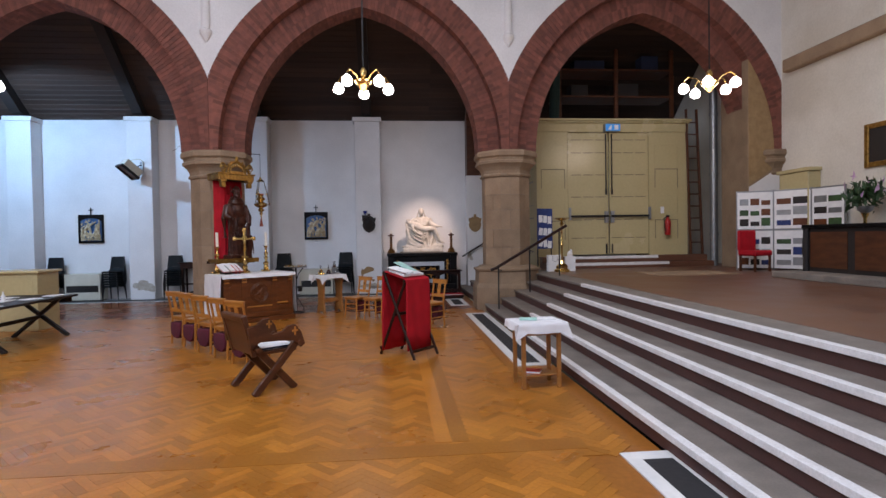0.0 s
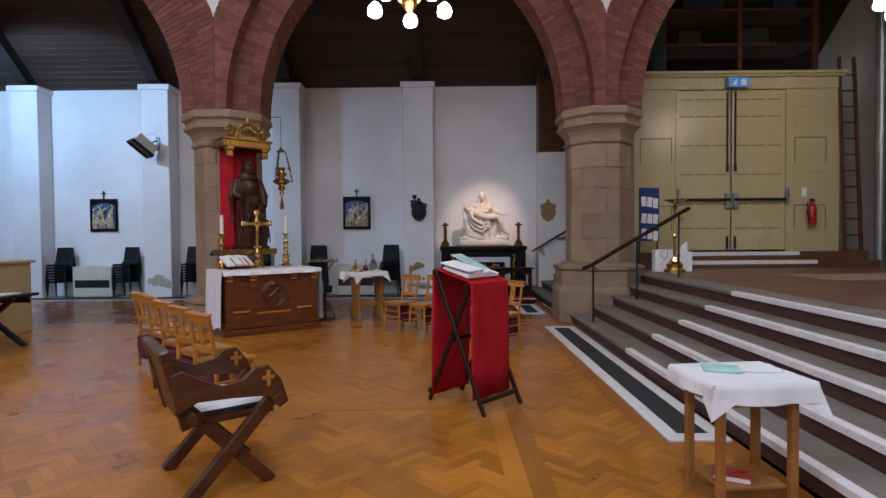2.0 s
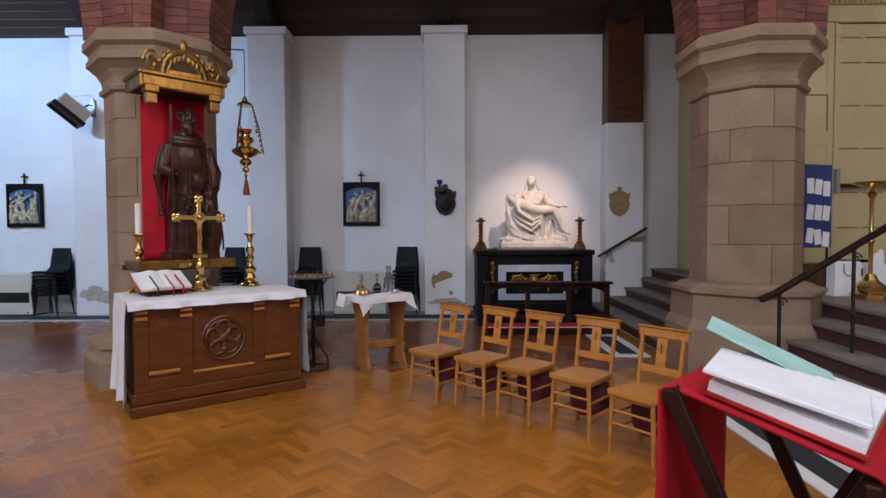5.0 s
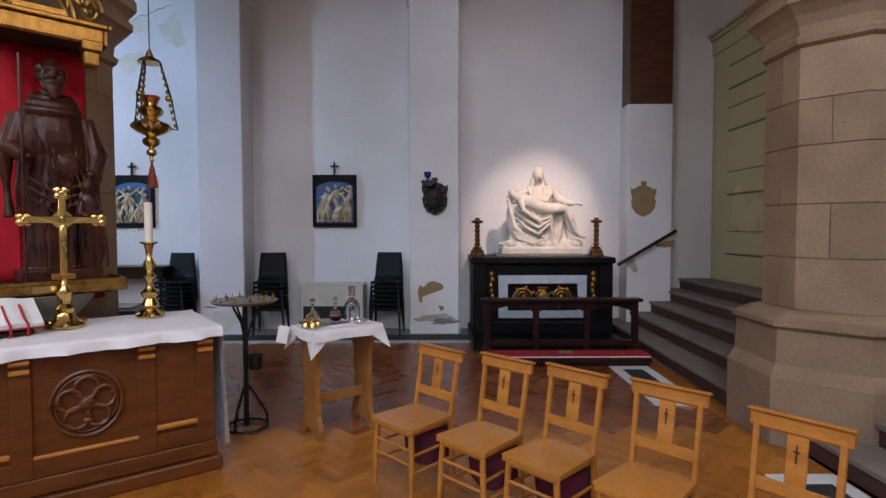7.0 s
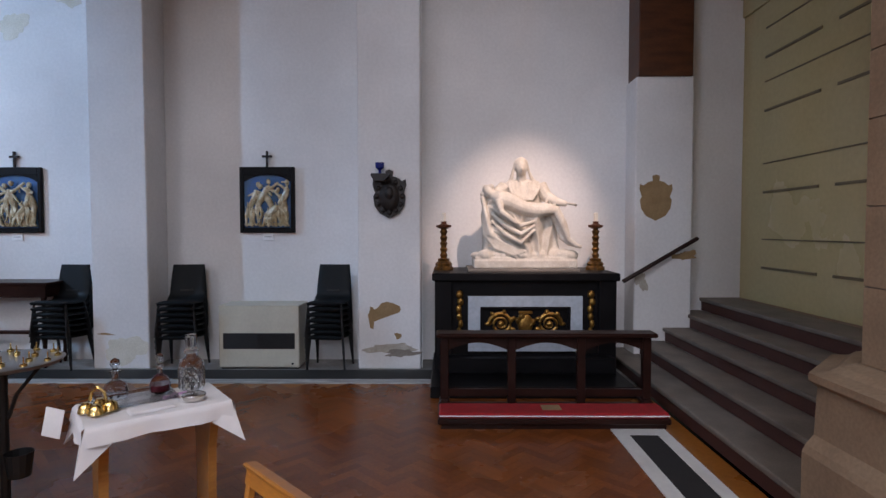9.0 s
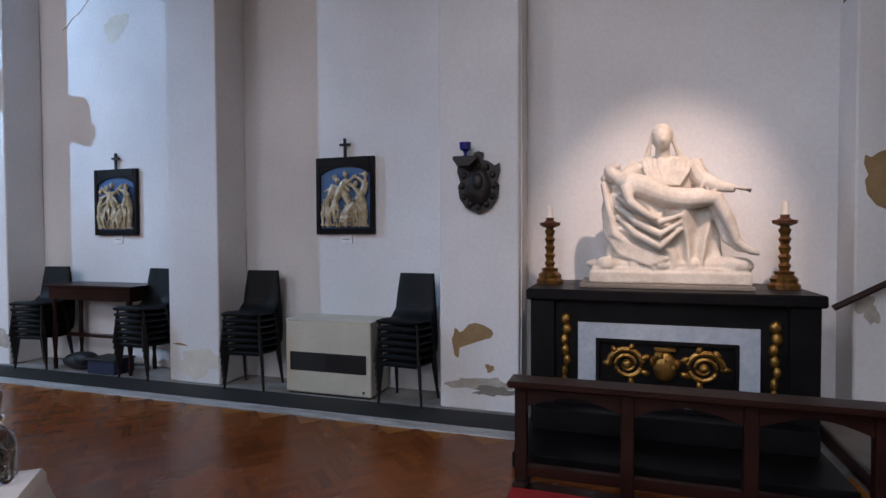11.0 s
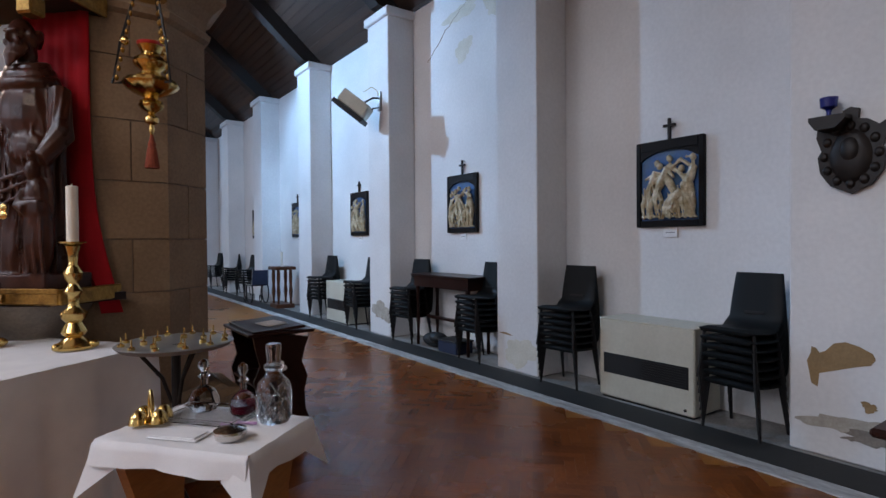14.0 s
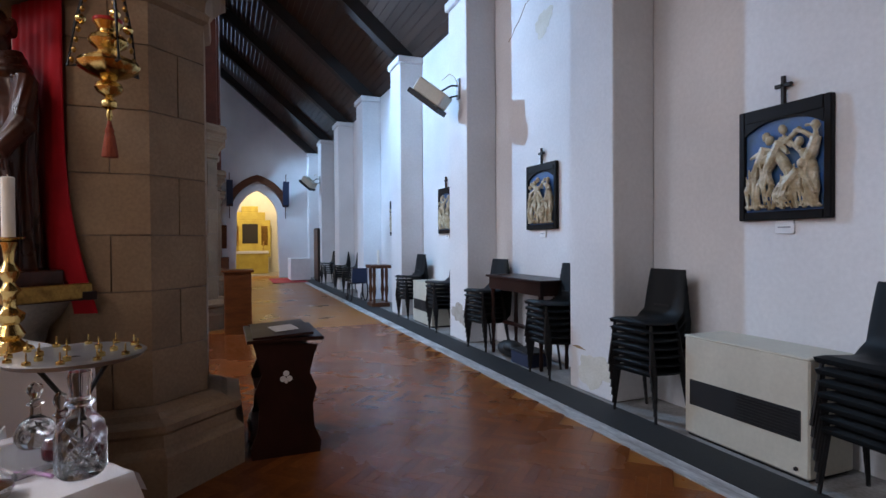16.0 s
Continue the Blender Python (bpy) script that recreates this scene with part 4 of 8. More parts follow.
def drape():
    """Red hanging behind the statue, wrapped round the pillar's faces."""
    bm = bmesh.new()
    rows = []
    nz, nx = 16, 48
    for k in range(nz + 1):
        f = k / nz
        z = 3.02 - 1.73 * f
        row = []
        for i in range(nx + 1):
            u = -1 + 2 * i / nx
            x = u * 0.30 + 0.02 + (0.12 * f ** 5 if u > 0.4 else 0) * u
            y = 0.115 + max(0, abs(x - 0.09) - 0.21) * 0.9 + 0.007 * math.sin(i * 0.42 + 0.6 * math.sin(2 * f)) * (0.3 + 0.7 * f) + 0.003 * math.sin(i * 1.1 + 3 * f)
            row.append(bm.verts.new((x, y, z - (0.17 * f ** 9 if u > 0.75 else 0))))
        rows.append(row)
    for a, b in zip(rows, rows[1:]):
        for i in range(nx):
            bm.faces.new((a[i], a[i + 1], b[i + 1], b[i]))
    ob = solid("red_drape", bm, RED, "bright red cloth hanging behind the statue", "drape", m=SM @ pose(0.02, 0, 0.02), smooth=True)
    md = ob.modifiers.new("thick", "SOLIDIFY")
    md.thickness = 0.006


drape()


def canopy():
    t = thing("gilded_canopy", SM @ pose(0, -0.02, 3.00) @ Matrix.Diagonal((0.76, 0.85, 1.22, 1)), "gilded carved canopy with scrolls over the statue", "canopy")
    part("backing", B(-0.50, 0.50, -0.26, 0.28, 0.03, 0.10, 0.006), BEAM, t, "dark canopy board")
    part("cornice", box(box(B(-0.50, 0.50, -0.30, -0.26, 0.02, 0.12, 0.012), -0.54, -0.50, -0.30, 0.28, 0.02, 0.12, 0.01), 0.50, 0.54, -0.30, 0.28, 0.02, 0.12, 0.01), GILT, t)
    part("top_moulding", box(box(B(-0.53, 0.53, -0.33, -0.29, 0.115, 0.145, 0.008), -0.565, -0.53, -0.33, 0.28, 0.115, 0.145, 0.006), 0.53, 0.565, -0.33, 0.28, 0.115, 0.145, 0.006), GILT, t)
    for x in (-0.40, 0.40):
        part("pendant", box(box(bmesh.new(), x - 0.085, x + 0.085, -0.32, -0.17, -0.02, 0.04, 0.008), x - 0.065, x + 0.065, -0.305, -0.185, -0.11, -0.02, 0.012), GILT, t, "gilded corner pendant")
    bm = bmesh.new()
    arc = [(0.27 * math.cos(a), -0.30, 0.14 + 0.20 * math.sin(a)) for a in [math.pi * k / 14 for k in range(15)]]
    tube(bm, arc, 0.028, 8)
    tube(bm, [(p[0] * 0.8, p[1], 0.12 + (p[2] - 0.14) * 0.75) for p in arc], 0.014, 6)
    for s in (-1, 1):
        sp = [(s * (0.40 + 0.10 * (1 - k / 22) * math.cos(k * 0.6)), -0.30, 0.22 + 0.10 * (1 - k / 22) * math.sin(k * 0.6)) for k in range(20)]
        tube(bm, sp, 0.017, 6)
        for k in range(4):
            ell(bm, (s * (0.18 + 0.06 * k), -0.31, 0.33 - 0.045 * k), (0.035, 0.02, 0.022), (0, s * 30, 0), 8, 6)
    ell(bm, (0, -0.31, 0.38), (0.05, 0.03, 0.06), u=10, v=7)
    for k in range(9):
        ell(bm, (-0.22 + 0.055 * k, -0.305, 0.30 - 0.08 * abs(k - 4) / 4), (0.02, 0.02, 0.035), u=6, v=5)
    tagged(part("scrollwork", bm, GILT, t, "pierced gilded scrolls and arch", smooth=True), kind="stuff")
    part("cresting", box(bmesh.new(), -0.2, 0.2, -0.31, -0.285, 0.14, 0.18, 0.004), GILT, t)


canopy()


def sanctuary_lamp():
    x, y = -3.03, 12.97
    t = thing("sanctuary_lamp", Matrix.Translation((x, y, 1.97)), "hanging brass sanctuary lamp with a red glass and tassel", "hanging lamp")
    bm = lathe(bmesh.new(), [(0.008, 0.27), (0.018, 0.30), (0.012, 0.33), (0.036, 0.345), (0.042, 0.365), (0.034, 0.385), (0.016, 0.395), (0.026, 0.405), (0.058, 0.425), (0.068, 0.45), (0.060, 0.475), (0.036, 0.49), (0.050, 0.50), (0.10, 0.525), (0.140, 0.555), (0.150, 0.575), (0.140, 0.597), (0.09, 0.620), (0.052, 0.645), (0.056, 0.66), (0.086, 0.685), (0.094, 0.705), (0.084, 0.73), (0.054, 0.75), (0.050, 0.765), (0.068, 0.80), (0.072, 0.806), (0.060, 0.806)], 72)
    # slanting lobes round the widest part
    for v in bm.verts:
        r, a = math.hypot(v.co.x, v.co.y), math.atan2(v.co.y, v.co.x)
        if r > 0.06 and v.co.z < 0.75:
            w = 1 + 0.05 * abs(math.sin(6 * a + 14 * v.co.z))
            v.co.x, v.co.y = v.co.x * w, v.co.y * w
    part("bowl", bm, BRASS, t, "lobed brass lamp bowl", smooth=True)
    part("red_glass", lathe(bmesh.new(), [(0.060, 0.80), (0.072, 0.812), (0.074, 0.826), (0.066, 0.826)], 18), FIRE_RED, t, "red glass rim", smooth=True)
    part("smoke_bell", lathe(bmesh.new(), [(0.095, 1.10), (0.08, 1.125), (0.035, 1.15), (0.02, 1.19), (0.012, 1.21)], 18), BRASS, t, "small brass top cap", smooth=True)
    for k in range(3):
        a = k * 2.094 + 0.4
        c = part("chain", tube(bmesh.new(), [(0.15 * math.cos(a), 0.15 * math.sin(a), 0.57), (0.20 * math.cos(a), 0.20 * math.sin(a), 0.56), (0.16 * math.cos(a), 0.16 * math.sin(a), 0.80), (0.08 * math.cos(a), 0.08 * math.sin(a), 1.10)], 0.009, 5), IRON, t, "dark twisted suspension chain")
        for f in (0.1, 0.2, 0.3, 0.4, 0.5, 0.6, 0.7, 0.8, 0.9):
            r = 0.19 + (0.08 - 0.19) * f
            part("bead", ell(bmesh.new(), (r * math.cos(a), r * math.sin(a), 0.54 + 0.56 * f), (0.013, 0.013, 0.019) if f != 0.5 else (0.028, 0.028, 0.028), u=8, v=6), GILT if f != 0.5 else BRASS, c, smooth=True)
    part("tassel", lathe(bmesh.new(), [(0.040, 0.07), (0.042, 0.08), (0.026, 0.19), (0.020, 0.20), (0.024, 0.215), (0.016, 0.235), (0.006, 0.28)], 12), TASSEL, t, "red and gold tassel", smooth=True)
    part("rod", tube(bmesh.new(), [(0, 0, 1.2), (0, 0, 1.74)], 0.005, 6), IRON, t)
    part("arm", tube(bmesh.new(), [(0, 0, 1.74), (-0.42, -0.06, 1.74)], 0.008, 6), IRON, t, "thin iron arm from the capital")


sanctuary_lamp()

# ---------- credence table and its vessels ----------
CM = pose(-1.485, 12.94, 0.0, 0, 0, 39) @ Matrix.Diagonal((1, 1, 1.04, 1))


def credence():
    t = thing("credence_table", CM, "orange pine credence table with shaped trestle ends", "table")
    part("tabletop", B(-0.295, 0.295, -0.185, 0.185, 0.815, 0.845, 0.004), PINE, t)
    for s in (-1, 1):
        poly = [(-0.17, 0.0), (-0.10, 0.0), (-0.07, 0.05), (0.07, 0.05), (0.10, 0.0), (0.17, 0.0), (0.165, 0.08), (0.125, 0.18), (0.11, 0.40), (0.125, 0.62), (0.17, 0.74), (0.17, 0.815), (-0.17, 0.815), (-0.17, 0.74), (-0.125, 0.62), (-0.11, 0.40), (-0.125, 0.18), (-0.165, 0.08)]
        part("end_panel", prism(bmesh.new(), poly, -0.02, 0.02, pose(s * 0.24, 0, 0, 0, 0, 90)), PINE, t, "shaped trestle end")
    st = part("stretcher", B(-0.26, 0.26, -0.015, 0.015, 0.24, 0.32, 0.005), PINE, t)
    part("boss", lathe(bmesh.new(), [(0.05, -0.026), (0.05, 0.026)], 8, pose(0, 0, 0.28, 90)), PINE, st, "octagonal boss")
    c = thing("credence_cloth", CM @ pose(0, 0, 0.847), "white linen cloth with hanging corners on the credence table", "tablecloth")
    part("cloth", cloth_top(bmesh.new(), -0.315, 0.315, -0.205, 0.205, 0.006, (0.07, 0.09, 0.075, 0.07), wave=0.012, seed=8), CLOTH, c, smooth=True)
    for sx in (-1, 1):
        for sy in (-1, 1):
            bm = bmesh.new()
            x, y = sx * 0.315, sy * 0.205
            vs = [bm.verts.new(p) for p in ((x, y, 0.004), (x + sx * 0.012, y - sy * 0.10, -0.08), (x + sx * 0.05, y + sy * 0.05, -0.19), (x - sx * 0.10, y + sy * 0.012, -0.08))]
            bm.faces.new((vs[0], vs[1], vs[2]))
            bm.faces.new((vs[0], vs[2], vs[3]))
            part("corner_fold", bm, CLOTH, c, "hanging cloth corner")


credence()
CZ = 0.891


def decanter(x, y, label, prof, wine=0.0, seg=20):
    t = thing("glass_decanter", Matrix.Translation((x, y, CZ)), label, "decanter")
    b = part("glass", lathe(bmesh.new(), prof, seg), GLASS, t, smooth=True)
    b.visible_shadow = False
    if wine:
        part("wine", lathe(bmesh.new(), [(0.01, 0.006)] + [(r * 0.86, z) for r, z in prof if 0.004 < z < wine], seg), WINE, t, "dark red wine", smooth=True)
    return t


def carafe():
    t = decanter(-1.40, 13.16, "tall cut-glass water carafe on the credence cloth", [(0.055, 0), (0.062, 0.01), (0.064, 0.13), (0.060, 0.15), (0.03, 0.185), (0.026, 0.24), (0.032, 0.285), (0.028, 0.30)], 0, 24)
    bm = bmesh.new()
    for s in (-1, 1):
        for k in range(16):
            tube(bm, [(0.064 * math.cos(a), 0.064 * math.sin(a), 0.015 + 0.011 * q) for q, a in [(q, 2 * math.pi * k / 16 + s * q * 0.10) for q in range(11)]], 0.0028, 4)
    part("cut_pattern", bm, GLASS, t, "cut diamond lattice")
    ring = part("neck_ring", lathe(bmesh.new(), [(0.034, 0.20), (0.04, 0.21), (0.034, 0.22)], 16), GLASS, t, smooth=True)


carafe()
GB = [(0.04, 0), (0.058, 0.02), (0.062, 0.05), (0.045, 0.085), (0.016, 0.105), (0.014, 0.135), (0.026, 0.145), (0.014, 0.155), (0.012, 0.165), (0.024, 0.185), (0.02, 0.205), (0.004, 0.215)]
decanter(-1.70, 12.97, "round glass water cruet with a stopper", GB)
decanter(-1.53, 13.08, "round glass cruet of dark red wine with a stopper", [(r * 0.85, z) for r, z in GB], 0.075)
tr = thing("glass_tray", pose(-1.60, 12.97, CZ, 0, 0, 40), "oblong cut-glass tray under the cruets", "tray")
part("tray", box(box(box(box(box(bmesh.new(), -0.17, 0.17, -0.10, 0.10, 0, 0.006, 0.002), -0.18, -0.168, -0.11, 0.11, 0.004, 0.024, 0.003), 0.168, 0.18, -0.11, 0.11, 0.004, 0.024, 0.003), -0.168, 0.168, -0.11, -0.098, 0.004, 0.024, 0.003), -0.168, 0.168, 0.098, 0.11, 0.004, 0.024, 0.003), GLASS, tr)
sb = thing("sanctus_bells", pose(-1.66, 12.77, CZ), "set of small brass altar bells with a handle", "bells")
for k in range(4):
    a = k * 1.57 + 0.4
    part("bell", lathe(bmesh.new(), [(0.036, 0.012), (0.034, 0.02), (0.027, 0.045), (0.012, 0.058)], 12, pose(0.05 * math.cos(a), 0.05 * math.sin(a), 0)), BRASS, sb, smooth=True)
part("bell", lathe(bmesh.new(), [(0.03, 0.0), (0.03, 0.012), (0.012, 0.03), (0.009, 0.07)], 12), BRASS, sb, smooth=True)
part("handle", tube(bmesh.new(), [(-0.04, 0, 0.06), (-0.03, 0, 0.10), (0, 0, 0.125), (0.03, 0, 0.10), (0.04, 0, 0.06)], 0.007, 6), BRASS, sb, smooth=True)
ds = thing("silver_box", pose(-1.30, 12.97, CZ), "round silver wafer box with a domed lid", "box")
part("bowl", lathe(bmesh.new(), [(0.035, 0), (0.05, 0.006), (0.056, 0.026)], 20), SILVER, ds, smooth=True)
part("lid", lathe(bmesh.new(), [(0.058, 0.026), (0.056, 0.034), (0.03, 0.043), (0.006, 0.046)], 20), SILVER, ds, smooth=True)
solid("folded_napkin", box(B(-0.10, 0.10, -0.045, 0.045, 0, 0.006, 0.002), -0.095, 0.09, -0.04, 0.04, 0.006, 0.011, 0.002), CLOTH, "folded white linen napkin on the credence cloth", "napkin", m=pose(-1.44, 12.83, CZ, 0, 0, 42))
solid("purple_ribbon", tube(bmesh.new(), [(-0.06, 0, 0.006), (0, 0.01, 0.008), (0.07, 0.0, 0.006)], 0.006, 6), PINKY, "short purple ribbon lying by the tray", "ribbon", m=pose(-1.43, 13.03, CZ, 0, 0, 60))


def votive_stand():
    t = thing("votive_stand", pose(-2.27, 12.96, 0) @ Matrix.Diagonal((1.0, 1.0, 1.02, 1)), "black iron votive candle stand with brass prickets", "candle stand")
    part("pole", tube(bmesh.new(), [(0, 0, 0.02), (0, 0, 1.06)], 0.022, 10), IRON, t)
    part("tray", lathe(bmesh.new(), [(0.02, 1.045), (0.25, 1.05), (0.27, 1.07), (0.262, 1.075), (0.02, 1.06)], 24), STEEL, t, "round grey metal tray", smooth=True)
    part("foot_ring", tube(bmesh.new(), [(0.17 * math.cos(a), 0.17 * math.sin(a), 0.02) for a in [math.pi * k / 10 for k in range(21)]], 0.012, 6), IRON, t)
    for k in range(3):
        a = k * 2.094 + 0.3
        part("leg", tube(bmesh.new(), [(0.02 * math.cos(a), 0.02 * math.sin(a), 0.36), (0.07 * math.cos(a), 0.07 * math.sin(a), 0.28), (0.16 * math.cos(a), 0.16 * math.sin(a), 0.12), (0.17 * math.cos(a), 0.17 * math.sin(a), 0.02)], 0.012, 6), IRON, t)
        part("brace", tube(bmesh.new(), [(0.02 * math.cos(a), 0.02 * math.sin(a), 0.78), (0.06 * math.cos(a), 0.06 * math.sin(a), 0.90), (0.17 * math.cos(a), 0.17 * math.sin(a), 1.04)], 0.010, 6), IRON, t)
    for n, r in ((12, 0.235), (7, 0.14)):
        for k in range(n):
            a = 2 * math.pi * k / n
            part("pricket", lathe(bmesh.new(), [(0.016, 1.065), (0.016, 1.085), (0.004, 1.09), (0.003, 1.12)], 8, pose(r * math.cos(a), r * math.sin(a), 0)), BRASS, t, "brass pricket")
    part("bucket", lathe(bmesh.new(), [(0.05, 0.50), (0.065, 0.62), (0.062, 0.62), (0.048, 0.51)], 14, pose(0.09, -0.02, 0)), IRON, t, "small black bucket")
    part("note", B(0.14, 0.23, -0.15, -0.146, 0.80, 0.94, 0, pose(0, 0, 0, 0, 12, 0)), PAPER, t, "hanging paper note")


votive_stand()


def prayer_desk():
    t = thing("prayer_desk", pose(-3.98, 13.96, 0), "dark mahogany prayer desk with shaped pierced ends", "prayer desk")
    poly = [(-0.24, 0), (0.24, 0), (0.25, 0.08), (0.20, 0.20), (0.19, 0.36), (0.22, 0.48), (0.17, 0.60), (0.20, 0.72), (0.23, 0.80), (-0.23, 0.88), (-0.20, 0.72), (-0.17, 0.60), (-0.22, 0.48), (-0.19, 0.36), (-0.20, 0.20), (-0.25, 0.08)]
    for x in (-0.33, 0.33):
        e = part("end_panel", prism(bmesh.new(), poly, -0.018, 0.018, pose(x, 0, 0, 0, 0, 90)), MAHOG, t, "shaped end panel")
        if x > 0:
            # white discs laid on the panel stand in for light through a pierced trefoil
            bm = bmesh.new()
            for a in (90, 210, 330):
                lathe(bm, [(0.022, 0), (0.022, 0.003)], 10, pose(x + 0.0185, 0.026 * math.cos(radians(a)), 0.58 + 0.026 * math.sin(radians(a)), 0, 90))
            box(bm, x + 0.0185, x + 0.0215, -0.010, 0.010, 0.535, 0.57)
            part("trefoil", bm, PLASTER, e, "white trefoil plate in place of light through a piercing")
    part("top_board", B(-0.38, 0.38, -0.27, 0.27, 0.84, 0.865, 0.005, pose(0, 0, 0, 9 * 0)), MAHOG, t)
    part("book_slope", B(-0.36, 0.36, -0.24, 0.18, 0.0, 0.02, 0.004, pose(0, 0.02, 0.872, 3)), MAHOG, t)
    part("shelf", B(-0.312, 0.312, -0.2, 0.2, 0.42, 0.44), MAHOG, t)
    part("kneeler", B(-0.312, 0.312, -0.24, -0.04, 0.10, 0.16, 0.01), MAHOG, t)
    part("front_panel", B(-0.312, 0.312, 0.15, 0.17, 0.08, 0.80), MAHOG, t)



prayer_desk()
solid("service_sheet", box(B(-0.13, 0.12, -0.09, 0.09, 0, 0.004, 0.001), -0.12, 0.10, -0.085, 0.08, 0.004, 0.007, 0.001), PAPER, "white service sheet lying on the prayer desk", "paper", m=pose(-3.90, 13.97, 0.896, 3, 0, 8))

# ---------- chairs ----------


def church_chair():
    t = thing("church_chair", Matrix.Identity(4), "honey beech church chair with a cross cut in its splat", "chair", "church chairs")
    W, D = 0.195, 0.19
    part("seat", prism(bmesh.new(), [(-0.215, -0.20), (-0.19, -0.225), (0.19, -0.225), (0.215, -0.20), (0.195, 0.19), (-0.195, 0.19)], 0.425, 0.45, Matrix(((1, 0, 0, 0), (0, 0, 1, 0), (0, 1, 0, 0), (0, 0, 0, 1)))), BEECH, t, "shaped solid seat")
    for s in (-1, 1):
        part("front_leg", tube(bmesh.new(), [(s * 0.175, -0.18, 0.43), (s * 0.19, -0.19, 0.2), (s * 0.195, -0.20, 0.0)], 0.018, 8, [0.02, 0.019, 0.014]), BEECH, t, smooth=True)
        bm = bmesh.new()
        bar(bm, (s * 0.18, 0.20, 0.0), (s * 0.18, 0.175, 0.44), 0.028, 0.034)
        bar(bm, (s * 0.18, 0.175, 0.438), (s * 0.185, 0.25, 0.83), 0.028, 0.032)
        part("back_post", bm, BEECH, t)
        for z in (0.17, 0.28):
            part("side_rung", tube(bmesh.new(), [(s * 0.19, -0.19, z), (s * 0.18, 0.19, z)], 0.010, 6), BEECH, t)
    for z in (0.22, 0.31):
        part("front_rung", tube(bmesh.new(), [(-0.185, -0.187, z), (0.185, -0.187, z)], 0.010, 6), BEECH, t)
    part("apron", B(-0.17, 0.17, -0.19, 0.17, 0.39, 0.425, 0.004), BEECH, t)
    bt = pose(0, 0.18, 0.45, -10.8)
    part("top_rail", B(-0.222, 0.222, -0.016, 0.024, 0.335, 0.405, 0.010, bt), BEECH, t)
    part("top_cap", B(-0.232, 0.232, -0.028, 0.032, 0.398, 0.416, 0.007, bt), BEECH, t)
    part("mid_rail", B(-0.17, 0.17, -0.010, 0.016, 0.08, 0.135, 0.004, bt), BEECH, t)
    sp = part("splat", B(-0.045, 0.045, -0.006, 0.010, 0.13, 0.34, 0.002, bt), BEECH, t)
    part("cut_cross", box(B(-0.004, 0.004, -0.0085, -0.006, 0.225, 0.30, 0, bt), -0.014, 0.014, -0.0085, -0.006, 0.267, 0.276, 0, bt), OAK_DK, sp, "small dark cut cross")
    bm = prism(bmesh.new(), [(-0.15, 0.36), (0.15, 0.36), (0.165, 0.27), (0.15, 0.17), (0.06, 0.115), (-0.05, 0.10), (-0.15, 0.155), (-0.168, 0.26)], 0.04, 0.235)
    bmesh.ops.bevel(bm, geom=bm.edges[:], offset=0.018, segments=2, affect="EDGES", profile=0.5)
    part("hassock", bm, BURGUNDY, t, "burgundy hassock hung under the seat", smooth=True)
    return t


proto = church_chair()
CS = Matrix.Diagonal((0.94, 0.97, 1.02, 1))
proto.matrix_basis = pose(-0.79, 11.95, 0, 0, 0, -45) @ CS
for x, y, r in ((-0.37, 11.59, -45), (-0.01, 11.31, -47), (0.39, 10.98, -45), (0.73, 10.52, -51)):
    copy_thing(proto, pose(x, y, 0, 0, 0, r) @ CS)
for x, y, r in ((-3.50, 9.57, 141), (-3.17, 9.22, 139), (-2.79, 8.75, 141), (-2.40, 8.29, 140), (-2.02, 7.85, 141)):
    copy_thing(proto, pose(x, y, 0, 0, 0, r) @ CS)


